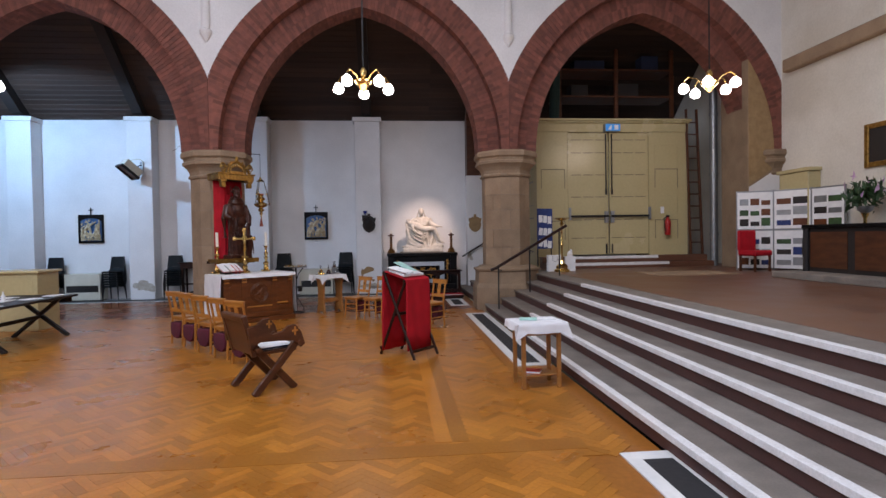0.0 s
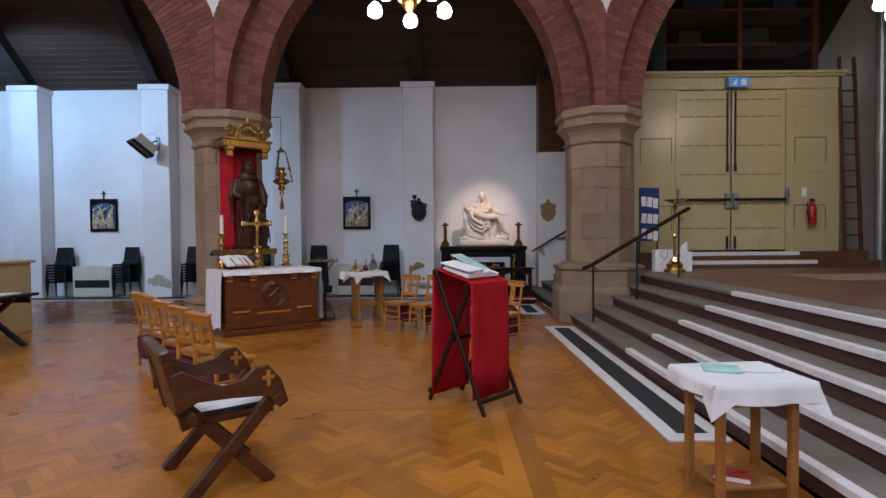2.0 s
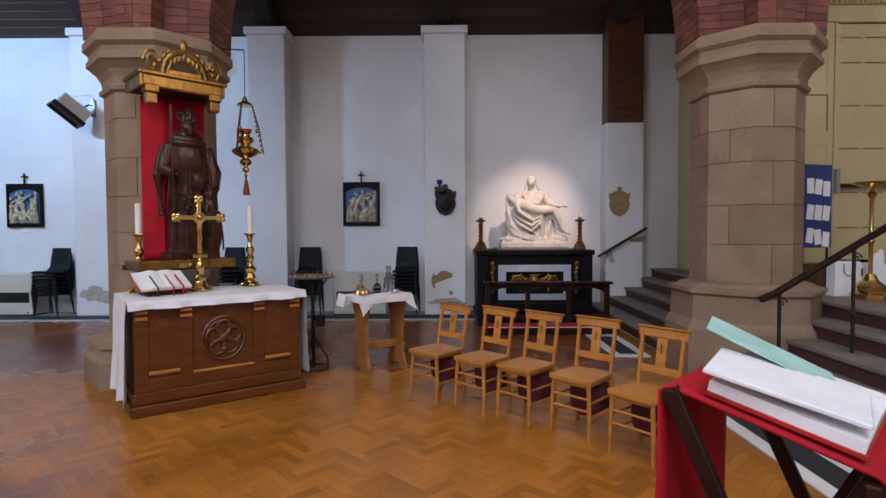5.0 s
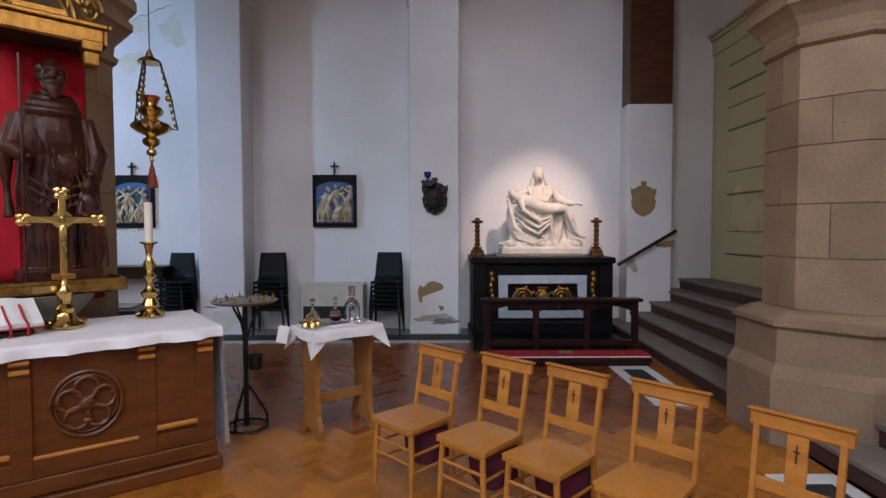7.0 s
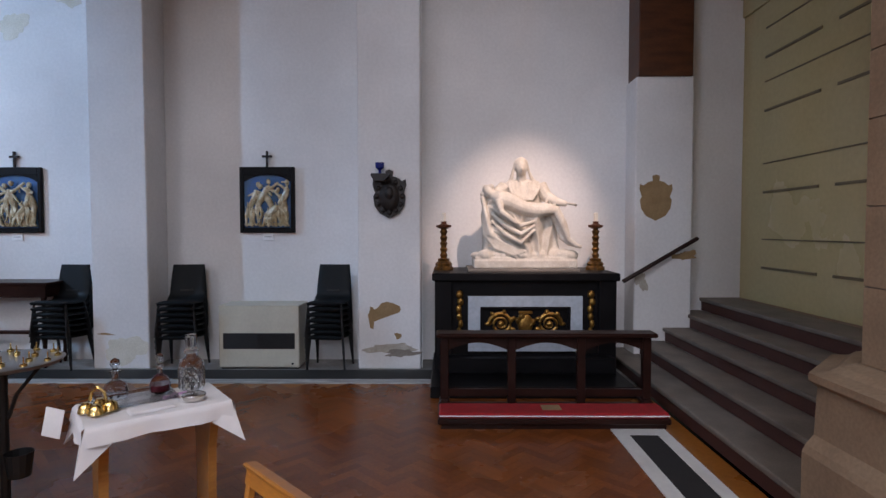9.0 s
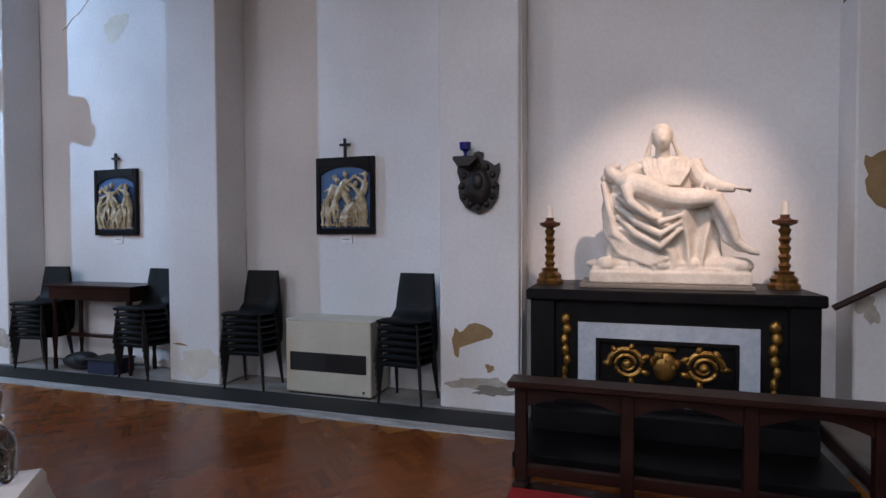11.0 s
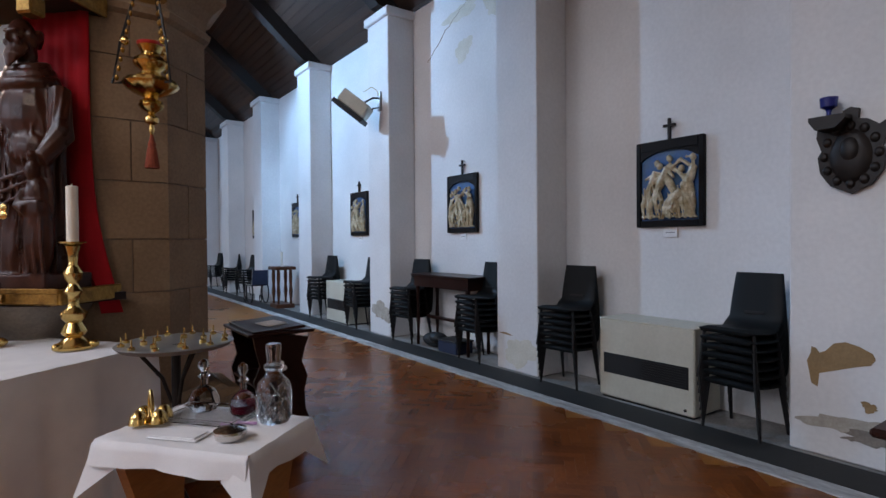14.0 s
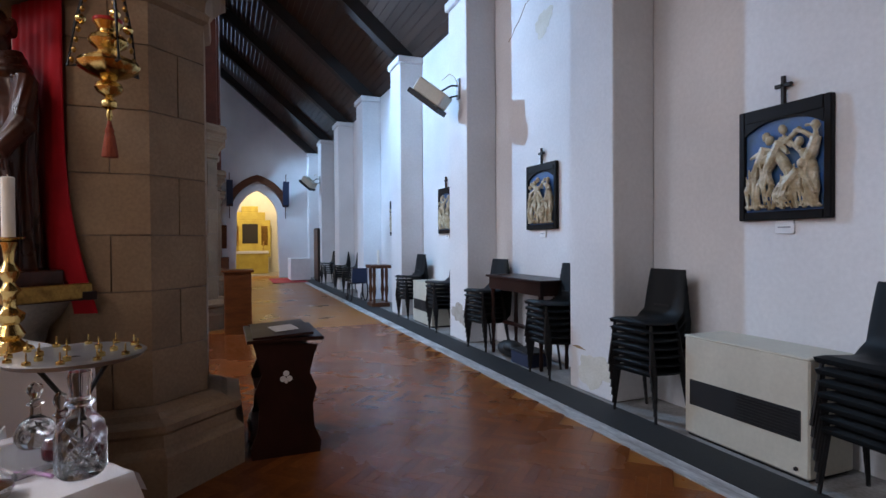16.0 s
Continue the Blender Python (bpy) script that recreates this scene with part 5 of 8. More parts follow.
def x_chair():
    t = thing("folding_x_chair", pose(-1.52, 6.50, 0, 0, 0, 127) @ Matrix.Diagonal((1.08, 1.08, 1.09, 1)), "dark oak folding chair with crossed legs and pierced arms", "chair")
    for s in (-1, 1):
        part("leg", bar(bmesh.new(), (s * 0.275, 0.24, 0.0), (s * 0.275, -0.26, 0.52), 0.05, 0.07), OAK_DK, t, "crossed plank leg")
        part("leg", bar(bmesh.new(), (s * 0.235, -0.23, 0.0), (s * 0.235, 0.22, 0.50), 0.05, 0.07), OAK_DK, t, "crossed plank leg")
        poly = [(0.29, 0.50), (0.30, 0.62), (0.31, 0.70), (0.25, 0.72), (0.16, 0.66), (0.05, 0.61), (-0.06, 0.63), (-0.12, 0.68), (-0.20, 0.69), (-0.27, 0.60), (-0.31, 0.47), (-0.26, 0.44), (-0.19, 0.52), (0.0, 0.54), (0.18, 0.55)]
        a = part("arm", prism(bmesh.new(), poly, -0.02, 0.02, pose(s * 0.315, 0, 0, 0, 0, 90)), OAK_DK, t, "shaped arm pierced with a cross")
        for sd in (-1, 1):
            xx = s * 0.315 + sd * 0.0215
            part("cross", box(B(xx - 0.0015, xx + 0.0015, -0.205, -0.185, 0.575, 0.665), xx - 0.0015, xx + 0.0015, -0.23, -0.16, 0.615, 0.635), BEECH, a, "pale pierced cross")
        part("peg", lathe(bmesh.new(), [(0.028, -0.36), (0.028, 0.36)], 10, pose(0, -0.245 if s < 0 else 0.21, 0.49 if s < 0 else 0.47, 0, 90)), OAK_DK, t)
    part("backrest", B(-0.27, 0.27, -0.015, 0.015, 0.0, 0.38, 0.006, pose(0, 0.23, 0.42, -14)), OAK_DK, t, "panelled back board")
    part("back_rail", box(box(B(-0.29, 0.29, -0.03, 0.03, 0.35, 0.42, 0.01, pose(0, 0.23, 0.42, -14)), -0.29, -0.23, -0.026, 0.026, -0.02, 0.36, 0.006, pose(0, 0.23, 0.42, -14)), 0.23, 0.29, -0.026, 0.026, -0.02, 0.36, 0.006, pose(0, 0.23, 0.42, -14)), OAK_DK, t)
    part("seat", B(-0.26, 0.26, -0.25, 0.22, 0.40, 0.435, 0.008), OAK_DK, t)
    c = solid("seat_cushion", B(-0.225, 0.225, -0.22, 0.18, 0.0, 0.05, 0.02), CLOTH, "faded pale embroidered cushion on the oak chair", "cushion", m=t.matrix_basis @ pose(0, 0, 0.436))
    part("band", B(-0.228, 0.228, -0.223, 0.183, 0.008, 0.034, 0.008), NAVY, c, "dark blue edge band")


x_chair()


def lectern():
    L = thing("folding_lectern", pose(0.21, 8.0, 0, 0, 0, 46) @ Matrix.Diagonal((1.09, 1.09, 1.10, 1)), "folding dark wood lectern hung with red cloth", "lectern")
    for s in (-1, 1):
        x = s * 0.235
        part("leg", bar(bmesh.new(), (x, -0.31, 0.0), (x, 0.22, 1.12), 0.024, 0.036), MAHOG, L, "crossed lectern leg")
        part("leg", bar(bmesh.new(), (x * 0.86, 0.33, 0.0), (x * 0.86, -0.15, 1.02), 0.024, 0.036), MAHOG, L, "crossed lectern leg")
    for y, z in ((-0.26, 0.10), (0.29, 0.10), (0.03, 0.56), (-0.15, 1.0), (0.22, 1.10)):
        part("cross_rail", bar(bmesh.new(), (-0.25, y, z), (0.25, y, z), 0.03, 0.035), MAHOG, L)
    bm = bmesh.new()
    prof = [(-0.20, 0.10), (-0.195, 0.3), (-0.19, 0.6), (-0.185, 0.9), (-0.18, 1.015), (-0.155, 1.035), (0.03, 1.08), (0.22, 1.125), (0.25, 1.11), (0.255, 0.9), (0.26, 0.6), (0.265, 0.3), (0.27, 0.06)]
    rows = []
    for y, z in prof:
        rows.append([bm.verts.new((-0.235 + 0.47 * i / 16 * 1.0, y + 0.008 * math.sin(i * 0.9 + z * 4) * (1 if z < 1 else 0.1), z)) for i in range(17)])
    for a, b in zip(rows, rows[1:]):
        for i in range(16):
            bm.faces.new((a[i], a[i + 1], b[i + 1], b[i]))
    c = solid("lectern_cloth", bm, RED, "long red cloth hung over the lectern front and back", "cloth", m=L.matrix_basis, smooth=True)
    md = c.modifiers.new("thick", "SOLIDIFY")
    md.thickness = 0.008
    bb = L.matrix_basis @ pose(-0.02, 0.03, 1.085, 13)
    open_book("lectern_book", bb @ pose(0, -0.17, 0.004, 0, 0, 0), 0.20, 0.30, FIRE_RED, "thick open book lying on the lectern", 0.045)
    solid("mint_sheet", B(-0.10, 0.10, -0.15, 0.15, 0, 0.003), MINT, "pale green service sheet propped on the open book", "paper", m=bb @ pose(0.08, 0.08, 0.072, 12, 3, 14))
    solid("white_booklet", B(-0.11, 0.11, -0.15, 0.15, 0, 0.012, 0.003), PAPER, "white booklet lying over the book", "booklet", m=bb @ pose(-0.10, 0.0, 0.056, 0, 0, 8))


lectern()


def side_table():
    M = pose(1.63, 6.12, 0, 0, 0, 5) @ Matrix.Diagonal((0.99, 0.95, 1.09, 1))
    t = thing("side_table", M, "light oak side table with a lower shelf", "table")
    for sx in (-1, 1):
        for sy in (-1, 1):
            part("leg", B(sx * 0.21 - 0.022, sx * 0.21 + 0.022, sy * 0.165 - 0.022, sy * 0.165 + 0.022, 0, 0.65, 0.004), PINE, t)
    part("apron", box(box(B(-0.2, 0.2, -0.18, -0.16, 0.55, 0.65), -0.2, 0.2, 0.16, 0.18, 0.55, 0.65), -0.225, -0.205, -0.15, 0.15, 0.55, 0.65), PINE, t)
    part("apron", B(0.205, 0.225, -0.15, 0.15, 0.55, 0.65), PINE, t)
    part("tabletop", B(-0.26, 0.26, -0.22, 0.22, 0.65, 0.675, 0.005), PINE, t)
    part("shelf", B(-0.19, 0.19, -0.15, 0.15, 0.12, 0.135, 0.003), PINE, t)
    c = thing("table_cloth", M @ pose(0, 0, 0.677), "white cloth draped over the small side table", "tablecloth")
    part("cloth", cloth_top(bmesh.new(), -0.29, 0.29, -0.25, 0.25, 0.006, (0.08, 0.09, 0.10, 0.06), wave=0.012, seed=11), CLOTH, c, smooth=True)
    for sx in (-1, 1):
        bm = bmesh.new()
        x, y = sx * 0.29, -0.25
        vs = [bm.verts.new(p) for p in ((x, y, 0.004), (x + sx * 0.015, y + 0.10, -0.08), (x + sx * 0.05, y - 0.05, -0.16), (x - sx * 0.10, y - 0.015, -0.09))]
        bm.faces.new((vs[0], vs[1], vs[2]))
        bm.faces.new((vs[0], vs[2], vs[3]))
        part("corner_fold", bm, CLOTH, c)
    z = 0.688
    solid("mint_booklet", B(-0.10, 0.10, -0.075, 0.075, 0, 0.016, 0.003), MINT, "pale green booklet on the white cloth", "booklet", m=M @ pose(-0.08, 0.05, z, 0, 0, -22))
    solid("paper_stack", box(B(-0.13, 0.13, -0.09, 0.09, 0, 0.004), -0.12, 0.135, -0.085, 0.09, 0.004, 0.008, 0, pose(0, 0, 0, 0, 0, 5)), PAPER, "loose white papers on the cloth", "papers", m=M @ pose(0.12, 0.06, z, 0, 0, -14))
    b = thing("red_book", M @ pose(-0.06, -0.02, 0.135, 0, 0, -30), "closed red hardback book lying on the shelf", "book")
    part("cover", box(B(-0.10, 0.10, -0.07, 0.07, 0.026, 0.031, 0.001), -0.10, 0.10, -0.07, 0.07, 0, 0.004), FIRE_RED, b)
    part("pages", B(-0.095, 0.095, -0.066, 0.066, 0.004, 0.026), PAPER, b, "white page block")


side_table()

# ---------- aisle wall ----------


def station(x, n):
    t = thing("station_relief", Matrix.Translation((x, WALL_Y - 0.002, 1.71)), "black framed glazed relief with cream figures and a cross above", "relief panel", "stations along the aisle wall")
    W, H = 0.365, 0.87
    part("frame", box(box(box(B(-W, -W + 0.055, -0.05, 0, 0, H, 0.008), W - 0.055, W, -0.05, 0, 0, H, 0.008), -W + 0.055, W - 0.055, -0.05, 0, 0, 0.065, 0.006), -W + 0.055, W - 0.055, -0.05, 0, H - 0.10, H, 0.006), BLACKPAINT, t, "black lacquered frame")
    part("ground", B(-W + 0.05, W - 0.05, -0.022, 0, 0.06, H - 0.095), RELIEF_BLUE, t, "blue glazed background")
    bm = bmesh.new()
    n = 12
    for k in range(n):
        x0 = -W + 0.055 + (2 * W - 0.11) * k / n
        x1 = -W + 0.055 + (2 * W - 0.11) * (k + 1) / n
        f0, f1 = abs(2 * k / n - 1), abs(2 * (k + 1) / n - 1)
        prism(bm, [(x0, H - 0.099), (x0, H - 0.106 - 0.09 * f0 ** 2.4), (x1, H - 0.106 - 0.09 * f1 ** 2.4), (x1, H - 0.099)], -0.046, -0.02)
    part("arched_head", bm, BLACKPAINT, t, "dark arched head")
    rng = random.Random(int(abs(x) * 10))
    bm = bmesh.new()
    # crowded bending, reaching and kneeling shapes, fused into one low relief
    def keep(v):
        return max(-0.275, min(0.275, v))

    for fx, h, lean, d in ((-0.24, 0.56, 0.02, -0.03), (-0.13, 0.62, 0.10, -0.045), (0.05, 0.60, -0.12, -0.035), (0.17, 0.60, 0.04, -0.045), (0.25, 0.52, -0.03, -0.03), (0.04, 0.34, 0.13, -0.06)):
        h, lean, b = h * rng.uniform(0.92, 1.06), lean + rng.uniform(-0.05, 0.05), 0.08
        fx = keep(fx + rng.uniform(-0.03, 0.03))
        hip, top = keep(fx + lean * 0.25 + rng.uniform(-0.03, 0.03)), keep(fx + lean * 1.3)
        tube(bm, [(hip, d - 0.01, b + h * 0.46), (keep((hip + top) / 2 + 0.015), d - 0.022, b + h * 0.64), (top, d - 0.018, b + h * 0.82)], 0.05, 8, [0.036, 0.043, 0.036])
        ell(bm, (keep(top + 0.3 * lean), d - 0.03, b + h * 0.95), (0.031, 0.032, 0.038), (0, rng.uniform(-30, 30), 0), u=8, v=6)
        for s in (-1, 1):
            kx, kz = keep(hip + s * rng.uniform(0.02, 0.09)), b + h * rng.uniform(0.20, 0.32)
            tube(bm, [(hip, d - 0.01, b + h * 0.46), (kx, d - 0.035, kz), (keep(kx + rng.uniform(-0.06, 0.04)), d - 0.015, b)], 0.03, 6, [0.033, 0.024, 0.014])
            ex, ez = keep(top + s * rng.uniform(0.05, 0.12)), b + h * rng.uniform(0.52, 0.98)
            tube(bm, [(top, d - 0.02, b + h * 0.78), (ex, d - 0.035, ez), (keep(ex + rng.uniform(-0.09, 0.09)), d - 0.03, min(0.70, ez + rng.uniform(-0.12, 0.10)))], 0.018, 6, [0.023, 0.017, 0.012])
        for q in range(5):
            x0 = keep(hip - 0.05 + 0.025 * q)
            tube(bm, [(x0, d - 0.045, b + h * rng.uniform(0.45, 0.6)), (keep(x0 + rng.uniform(-0.04, 0.04)), d - 0.05, b + h * 0.28), (keep(x0 + rng.uniform(-0.05, 0.05)), d - 0.03, b + 0.01)], 0.009, 5, [0.006, 0.011, 0.006])
    for q in range(12):
        ell(bm, (keep(-0.28 + 0.05 * q), -0.045, 0.09 + rng.uniform(0, 0.03)), (0.036, 0.024, 0.014), (0, rng.uniform(-25, 25), 0), u=8, v=6)
    tube(bm, [(-0.24, -0.06, 0.36), (0.16, -0.07, 0.66)], 0.02, 5)
    remesh(tagged(part("relief_carving", bm, RELIEF, t, "cream glazed plain figure shapes", smooth=True), kind="stuff"), 0.0055)
    part("top_cross", box(B(-0.014, 0.014, -0.04, -0.012, H, H + 0.21, 0.003), -0.065, 0.065, -0.04, -0.012, H + 0.125, H + 0.153, 0.003), BLACKWOOD, t, "small dark wooden cross")
    p = part("label_plate", B(-0.075, 0.075, -0.014, 0, -0.105, -0.004, 0.002), PAPER, t, "small white title plate")
    part("text_bar", B(-0.05, 0.05, -0.0155, -0.014, -0.062, -0.052), STEEL, p)


for k in range(7):
    station(-2.395 - 3.37 * k, k)


stack_proto = []


def stack_of(x, y, n, r=0.0):
    """Stacked moulded chairs, one thing each; every chair sits a little before the one below."""
    for k in range(n):
        m = pose(x, y, 0.072 * k, 0, 0, r) @ pose(0, -0.010 * k, 0)
        if not stack_proto:
            t = thing("stacking_chair", m, "charcoal moulded plastic stacking chair, stacked in a pile", "chair", "stacked chairs")
            bm = bmesh.new()
            rows = []
            # seat lip, dished seat, curved back rising to a narrower square-cornered top
            prof = [(-0.235, 0.395, 0.200), (-0.238, 0.425, 0.215), (-0.215, 0.446, 0.222), (-0.12, 0.438, 0.230), (0.02, 0.428, 0.232), (0.11, 0.432, 0.230), (0.160, 0.452, 0.228), (0.185, 0.490, 0.226), (0.197, 0.545, 0.226), (0.210, 0.63, 0.222), (0.224, 0.74, 0.212), (0.238, 0.845, 0.201), (0.240, 0.862, 0.196), (0.247, 0.866, 0.192)]
            for q, (yy, zz, w) in enumerate(prof):
                row = []
                for u in (-1, -0.93, -0.7, -0.35, 0, 0.35, 0.7, 0.93, 1):
                    e = max(0.0, abs(u) - 0.7) / 0.3
                    wing = 0.035 * e * e * (1 if q > 6 else 0)
                    lip = -0.028 * e * e if q in (2, 3, 4, 5) else 0.0
                    row.append(bm.verts.new((w * u, yy + wing + 0.012 * (u * u - 0.4) * (-1 if q > 6 else 0), zz + lip)))
                rows.append(row)
            for a, b in zip(rows, rows[1:]):
                for i in range(8):
                    bm.faces.new((a[i], a[i + 1], b[i + 1], b[i]))
            shell = part("shell", bm, PLASTIC, t, "moulded plastic shell", smooth=True)
            md = shell.modifiers.new("thick", "SOLIDIFY")
            md.thickness = 0.008
            for s in (-1, 1):
                part("leg", tube(bmesh.new(), [(s * 0.16, -0.14, 0.418), (s * 0.205, -0.175, 0.40), (s * 0.240, -0.215, 0.0)], 0.0135, 7), IRON, t)
                part("leg", tube(bmesh.new(), [(s * 0.16, 0.09, 0.418), (s * 0.205, 0.13, 0.40), (s * 0.240, 0.20, 0.0)], 0.0135, 7), IRON, t)
            part("slot", B(-0.085, 0.085, 0.184, 0.190, 0.525, 0.548, 0.002), GRILLE, t, "hand slot")
            stack_proto.append(t)
        else:
            copy_thing(stack_proto[0], m)


stack_of(-3.36, 17.10, 7, 5)
stack_of(-1.49, 17.10, 7, -5)
stack_of(-6.60, 17.10, 7, 7)
stack_of(-4.88, 17.10, 7, -4)
stack_of(-10.05, 17.10, 7, 6)
stack_of(-8.32, 17.10, 7, -6)
stack_of(-15.6, 17.10, 6, 10)
stack_of(-17.3, 17.10, 6, -5)
stack_of(-19.6, 17.10, 6, 8)


def heater(x):
    t = thing("wall_heater", Matrix.Translation((x, 16.985, 0.0)), "beige enamelled gas wall heater with a dark louvred grille", "heater", "wall heaters")
    part("casing", B(-0.505, 0.505, 0, 0.44, 0.02, 0.79, 0.012), HEATER, t)
    part("lid", B(-0.508, 0.508, -0.004, 0.44, 0.782, 0.802, 0.008), HEATER, t, "pressed enamel lid")
    part("foot", B(-0.48, 0.48, 0.02, 0.42, 0.0, 0.021), GRILLE, t)
    g = part("grille", B(-0.45, 0.45, -0.003, 0.004, 0.255, 0.455), GRILLE, t, "dark louvred grille")
    for k in range(8):
        part("louvre", B(-0.02, 0.435, -0.009, -0.002, 0.272 + 0.022 * k, 0.281 + 0.022 * k), IRON, g)
    part("knob", lathe(bmesh.new(), [(0.014, 0), (0.012, 0.012)], 10, pose(0.42, 0.0, 0.07, 90)), IRON, t)


heater(-2.365)
heater(-9.18)

# dark hall table in the second bay with things left under it
ht = thing("hall_table", Matrix.Translation((-5.72, 17.22, 0)), "dark mahogany hall table against the aisle wall", "table")
part("tabletop", B(-0.72, 0.72, -0.25, 0.25, 1.06, 1.09, 0.006), MAHOG, ht)
part("apron", B(-0.67, 0.67, -0.22, 0.22, 0.90, 1.06, 0.004), MAHOG, ht)
for sx in (-1, 1):
    for sy in (-1, 1):
        part("leg", lathe(bmesh.new(), [(0.022, 0), (0.028, 0.1), (0.02, 0.2), (0.034, 0.4), (0.025, 0.6), (0.025, 0.75), (0.035, 0.90)], 10, pose(sx * 0.62, sy * 0.18, 0)), MAHOG, ht, smooth=True)
part("stretcher", B(-0.62, 0.62, -0.04, 0.04, 0.40, 0.44, 0.005), MAHOG, ht)
bg = solid("black_bag", ell(ell(bmesh.new(), (0, 0, 0.11), (0.27, 0.16, 0.11)), (0.12, -0.05, 0.16), (0.16, 0.12, 0.08)), GRILLE, "slumped black cloth bag under the hall table", "bag", m=pose(-5.98, 17.12, 0), smooth=True)
bx = thing("grey_crate", pose(-5.50, 17.12, 0), "dark grey plastic crate under the hall table", "crate")
part("body", B(-0.22, 0.22, -0.15, 0.15, 0, 0.16, 0.012), NAVY, bx)
part("lid", B(-0.23, 0.23, -0.16, 0.16, 0.16, 0.185, 0.006), GRILLE, bx)

# dark carved shield with a blue glass lamp on the first pilaster


def shield_poly(w, h):
    return [(0, 0), (0.06 * w, 0.02 * h), (0.30 * w, 0.10 * h), (0.46 * w, 0.26 * h), (0.5 * w, 0.45 * h), (0.44 * w, 0.52 * h), (0.52 * w, 0.68 * h), (0.50 * w, 0.80 * h), (0.40 * w, 0.76 * h), (0.24 * w, 0.84 * h), (0.10 * w, 0.86 * h), (0.12 * w, 0.97 * h), (0, h), (-0.12 * w, 0.97 * h), (-0.10 * w, 0.86 * h), (-0.24 * w, 0.84 * h), (-0.40 * w, 0.76 * h), (-0.50 * w, 0.80 * h), (-0.52 * w, 0.68 * h), (-0.44 * w, 0.52 * h), (-0.5 * w, 0.45 * h), (-0.46 * w, 0.26 * h), (-0.30 * w, 0.10 * h), (-0.06 * w, 0.02 * h)]


sh = thing("carved_shield", Matrix.Translation((-0.72, PIL_Y - 0.002, 1.89)), "dark carved wooden shield plaque on a wall pilaster", "wall plaque")
part("board", prism(bmesh.new(), shield_poly(0.40, 0.60), -0.04, 0), BLACKWOOD, sh)
bm = ell(ell(bmesh.new(), (0, -0.03, 0.26), (0.13, 0.045, 0.19)), (0, -0.04, 0.30), (0.07, 0.05, 0.10))
for k in range(12):
    a = 2 * math.pi * k / 12
    ell(bm, (0.16 * math.cos(a), -0.04, 0.27 + 0.20 * math.sin(a)), (0.03, 0.025, 0.035), u=8, v=6)
part("carving", bm, BLACKWOOD, sh, "raised dark carving", smooth=True)
lt = thing("blue_votive", Matrix.Translation((-0.83, PIL_Y - 0.10, 2.40)), "blue glass votive lamp on a dark bracket", "votive lamp")
part("bracket", prism(bmesh.new(), [(-0.10, 0), (-0.06, -0.06), (0.06, -0.06), (0.12, 0), (0.12, 0.03), (-0.10, 0.03)], -0.08, 0.098), BLACKWOOD, lt)
part("stem", lathe(bmesh.new(), [(0.022, 0.03), (0.014, 0.06), (0.02, 0.08)], 12), NAVYGLASS, lt, smooth=True)
part("cup", lathe(bmesh.new(), [(0.02, 0.08), (0.052, 0.10), (0.056, 0.165), (0.050, 0.165)], 16), NAVYGLASS, lt, "cobalt blue glass cup", smooth=True)


def stain(name, x, y, z, poly, material, label):
    me = prism(bmesh.new(), poly, -0.003, 0.0)
    structure(name, me, material, label).matrix_basis = Matrix.Translation((x, y, z))


def ragged(rx, rz, seed, n=40, amp=0.22, skew=0.0):
    rng = random.Random(seed)
    ph = [rng.random() * 6.28 for _ in range(5)]
    out = []
    for k in range(n):
        a = 2 * math.pi * k / n
        f = 1 + amp * (0.5 * math.sin(2 * a + ph[0]) + 0.35 * math.sin(3 * a + ph[1]) + 0.25 * math.sin(5 * a + ph[2]) + 0.2 * math.sin(9 * a + ph[3]) + 0.12 * math.sin(14 * a + ph[4]))
        out.append((rx * f * math.cos(a) + skew * math.sin(a), rz * f * math.sin(a)))
    return out


stain("bare_shield_mark", 2.62, 17.119, 1.86, shield_poly(0.40, 0.58), BARE, "bare brown shield-shaped mark where a plaque hung")
FISH = [(-0.20, 0.02), (-0.17, -0.14), (-0.13, -0.16), (-0.12, -0.06), (-0.04, -0.03), (0.04, 0.0), (0.12, 0.03), (0.19, 0.05), (0.215, 0.09), (0.20, 0.13), (0.12, 0.17), (0.04, 0.19), (-0.03, 0.17), (-0.08, 0.11), (-0.12, 0.09), (-0.14, 0.12), (-0.17, 0.13), (-0.175, 0.08)]
stain("bare_plaster_patch", -0.80, PIL_Y - 0.001, 0.66, FISH, BARE, "bare brown patch where paint has flaked off the pilaster")
stain("damp_patch", -0.72, PIL_Y - 0.001, 0.26, ragged(0.26, 0.07, 3, amp=0.4, skew=0.06), DAMP, "grey flaking damp stain")
stain("damp_patch", -7.42, PIL_Y - 0.001, 0.40, ragged(0.3, 0.16, 11, amp=0.4), DAMP, "flaking damp stain low on the pilaster")
stain("damp_patch", 2.45, 17.119, 1.10, ragged(0.07, 0.12, 12, amp=0.5), DAMP, "flaked patch above the wall rail")
stain("damp_patch", 3.0, 17.119, 1.42, ragged(0.13, 0.06, 14, amp=0.5), BARE, "bare patch above the wall rail")
stain("damp_patch", -5.75, WALL_Y - 0.001, 4.45, ragged(0.20, 0.16, 15, amp=0.35), PALE_STAIN, "old yellowed damp stain high on the wall")
stain("damp_patch", -5.80, WALL_Y - 0.0012, 5.02, ragged(0.34, 0.13, 21, amp=0.4, skew=0.08), PALE_STAIN, "faded brown damp stain under the wall plate")
stain("damp_patch", -5.05, WALL_Y - 0.0012, 4.95, ragged(0.22, 0.22, 27, amp=0.4), PALE_STAIN, "faded damp stain under the wall plate")
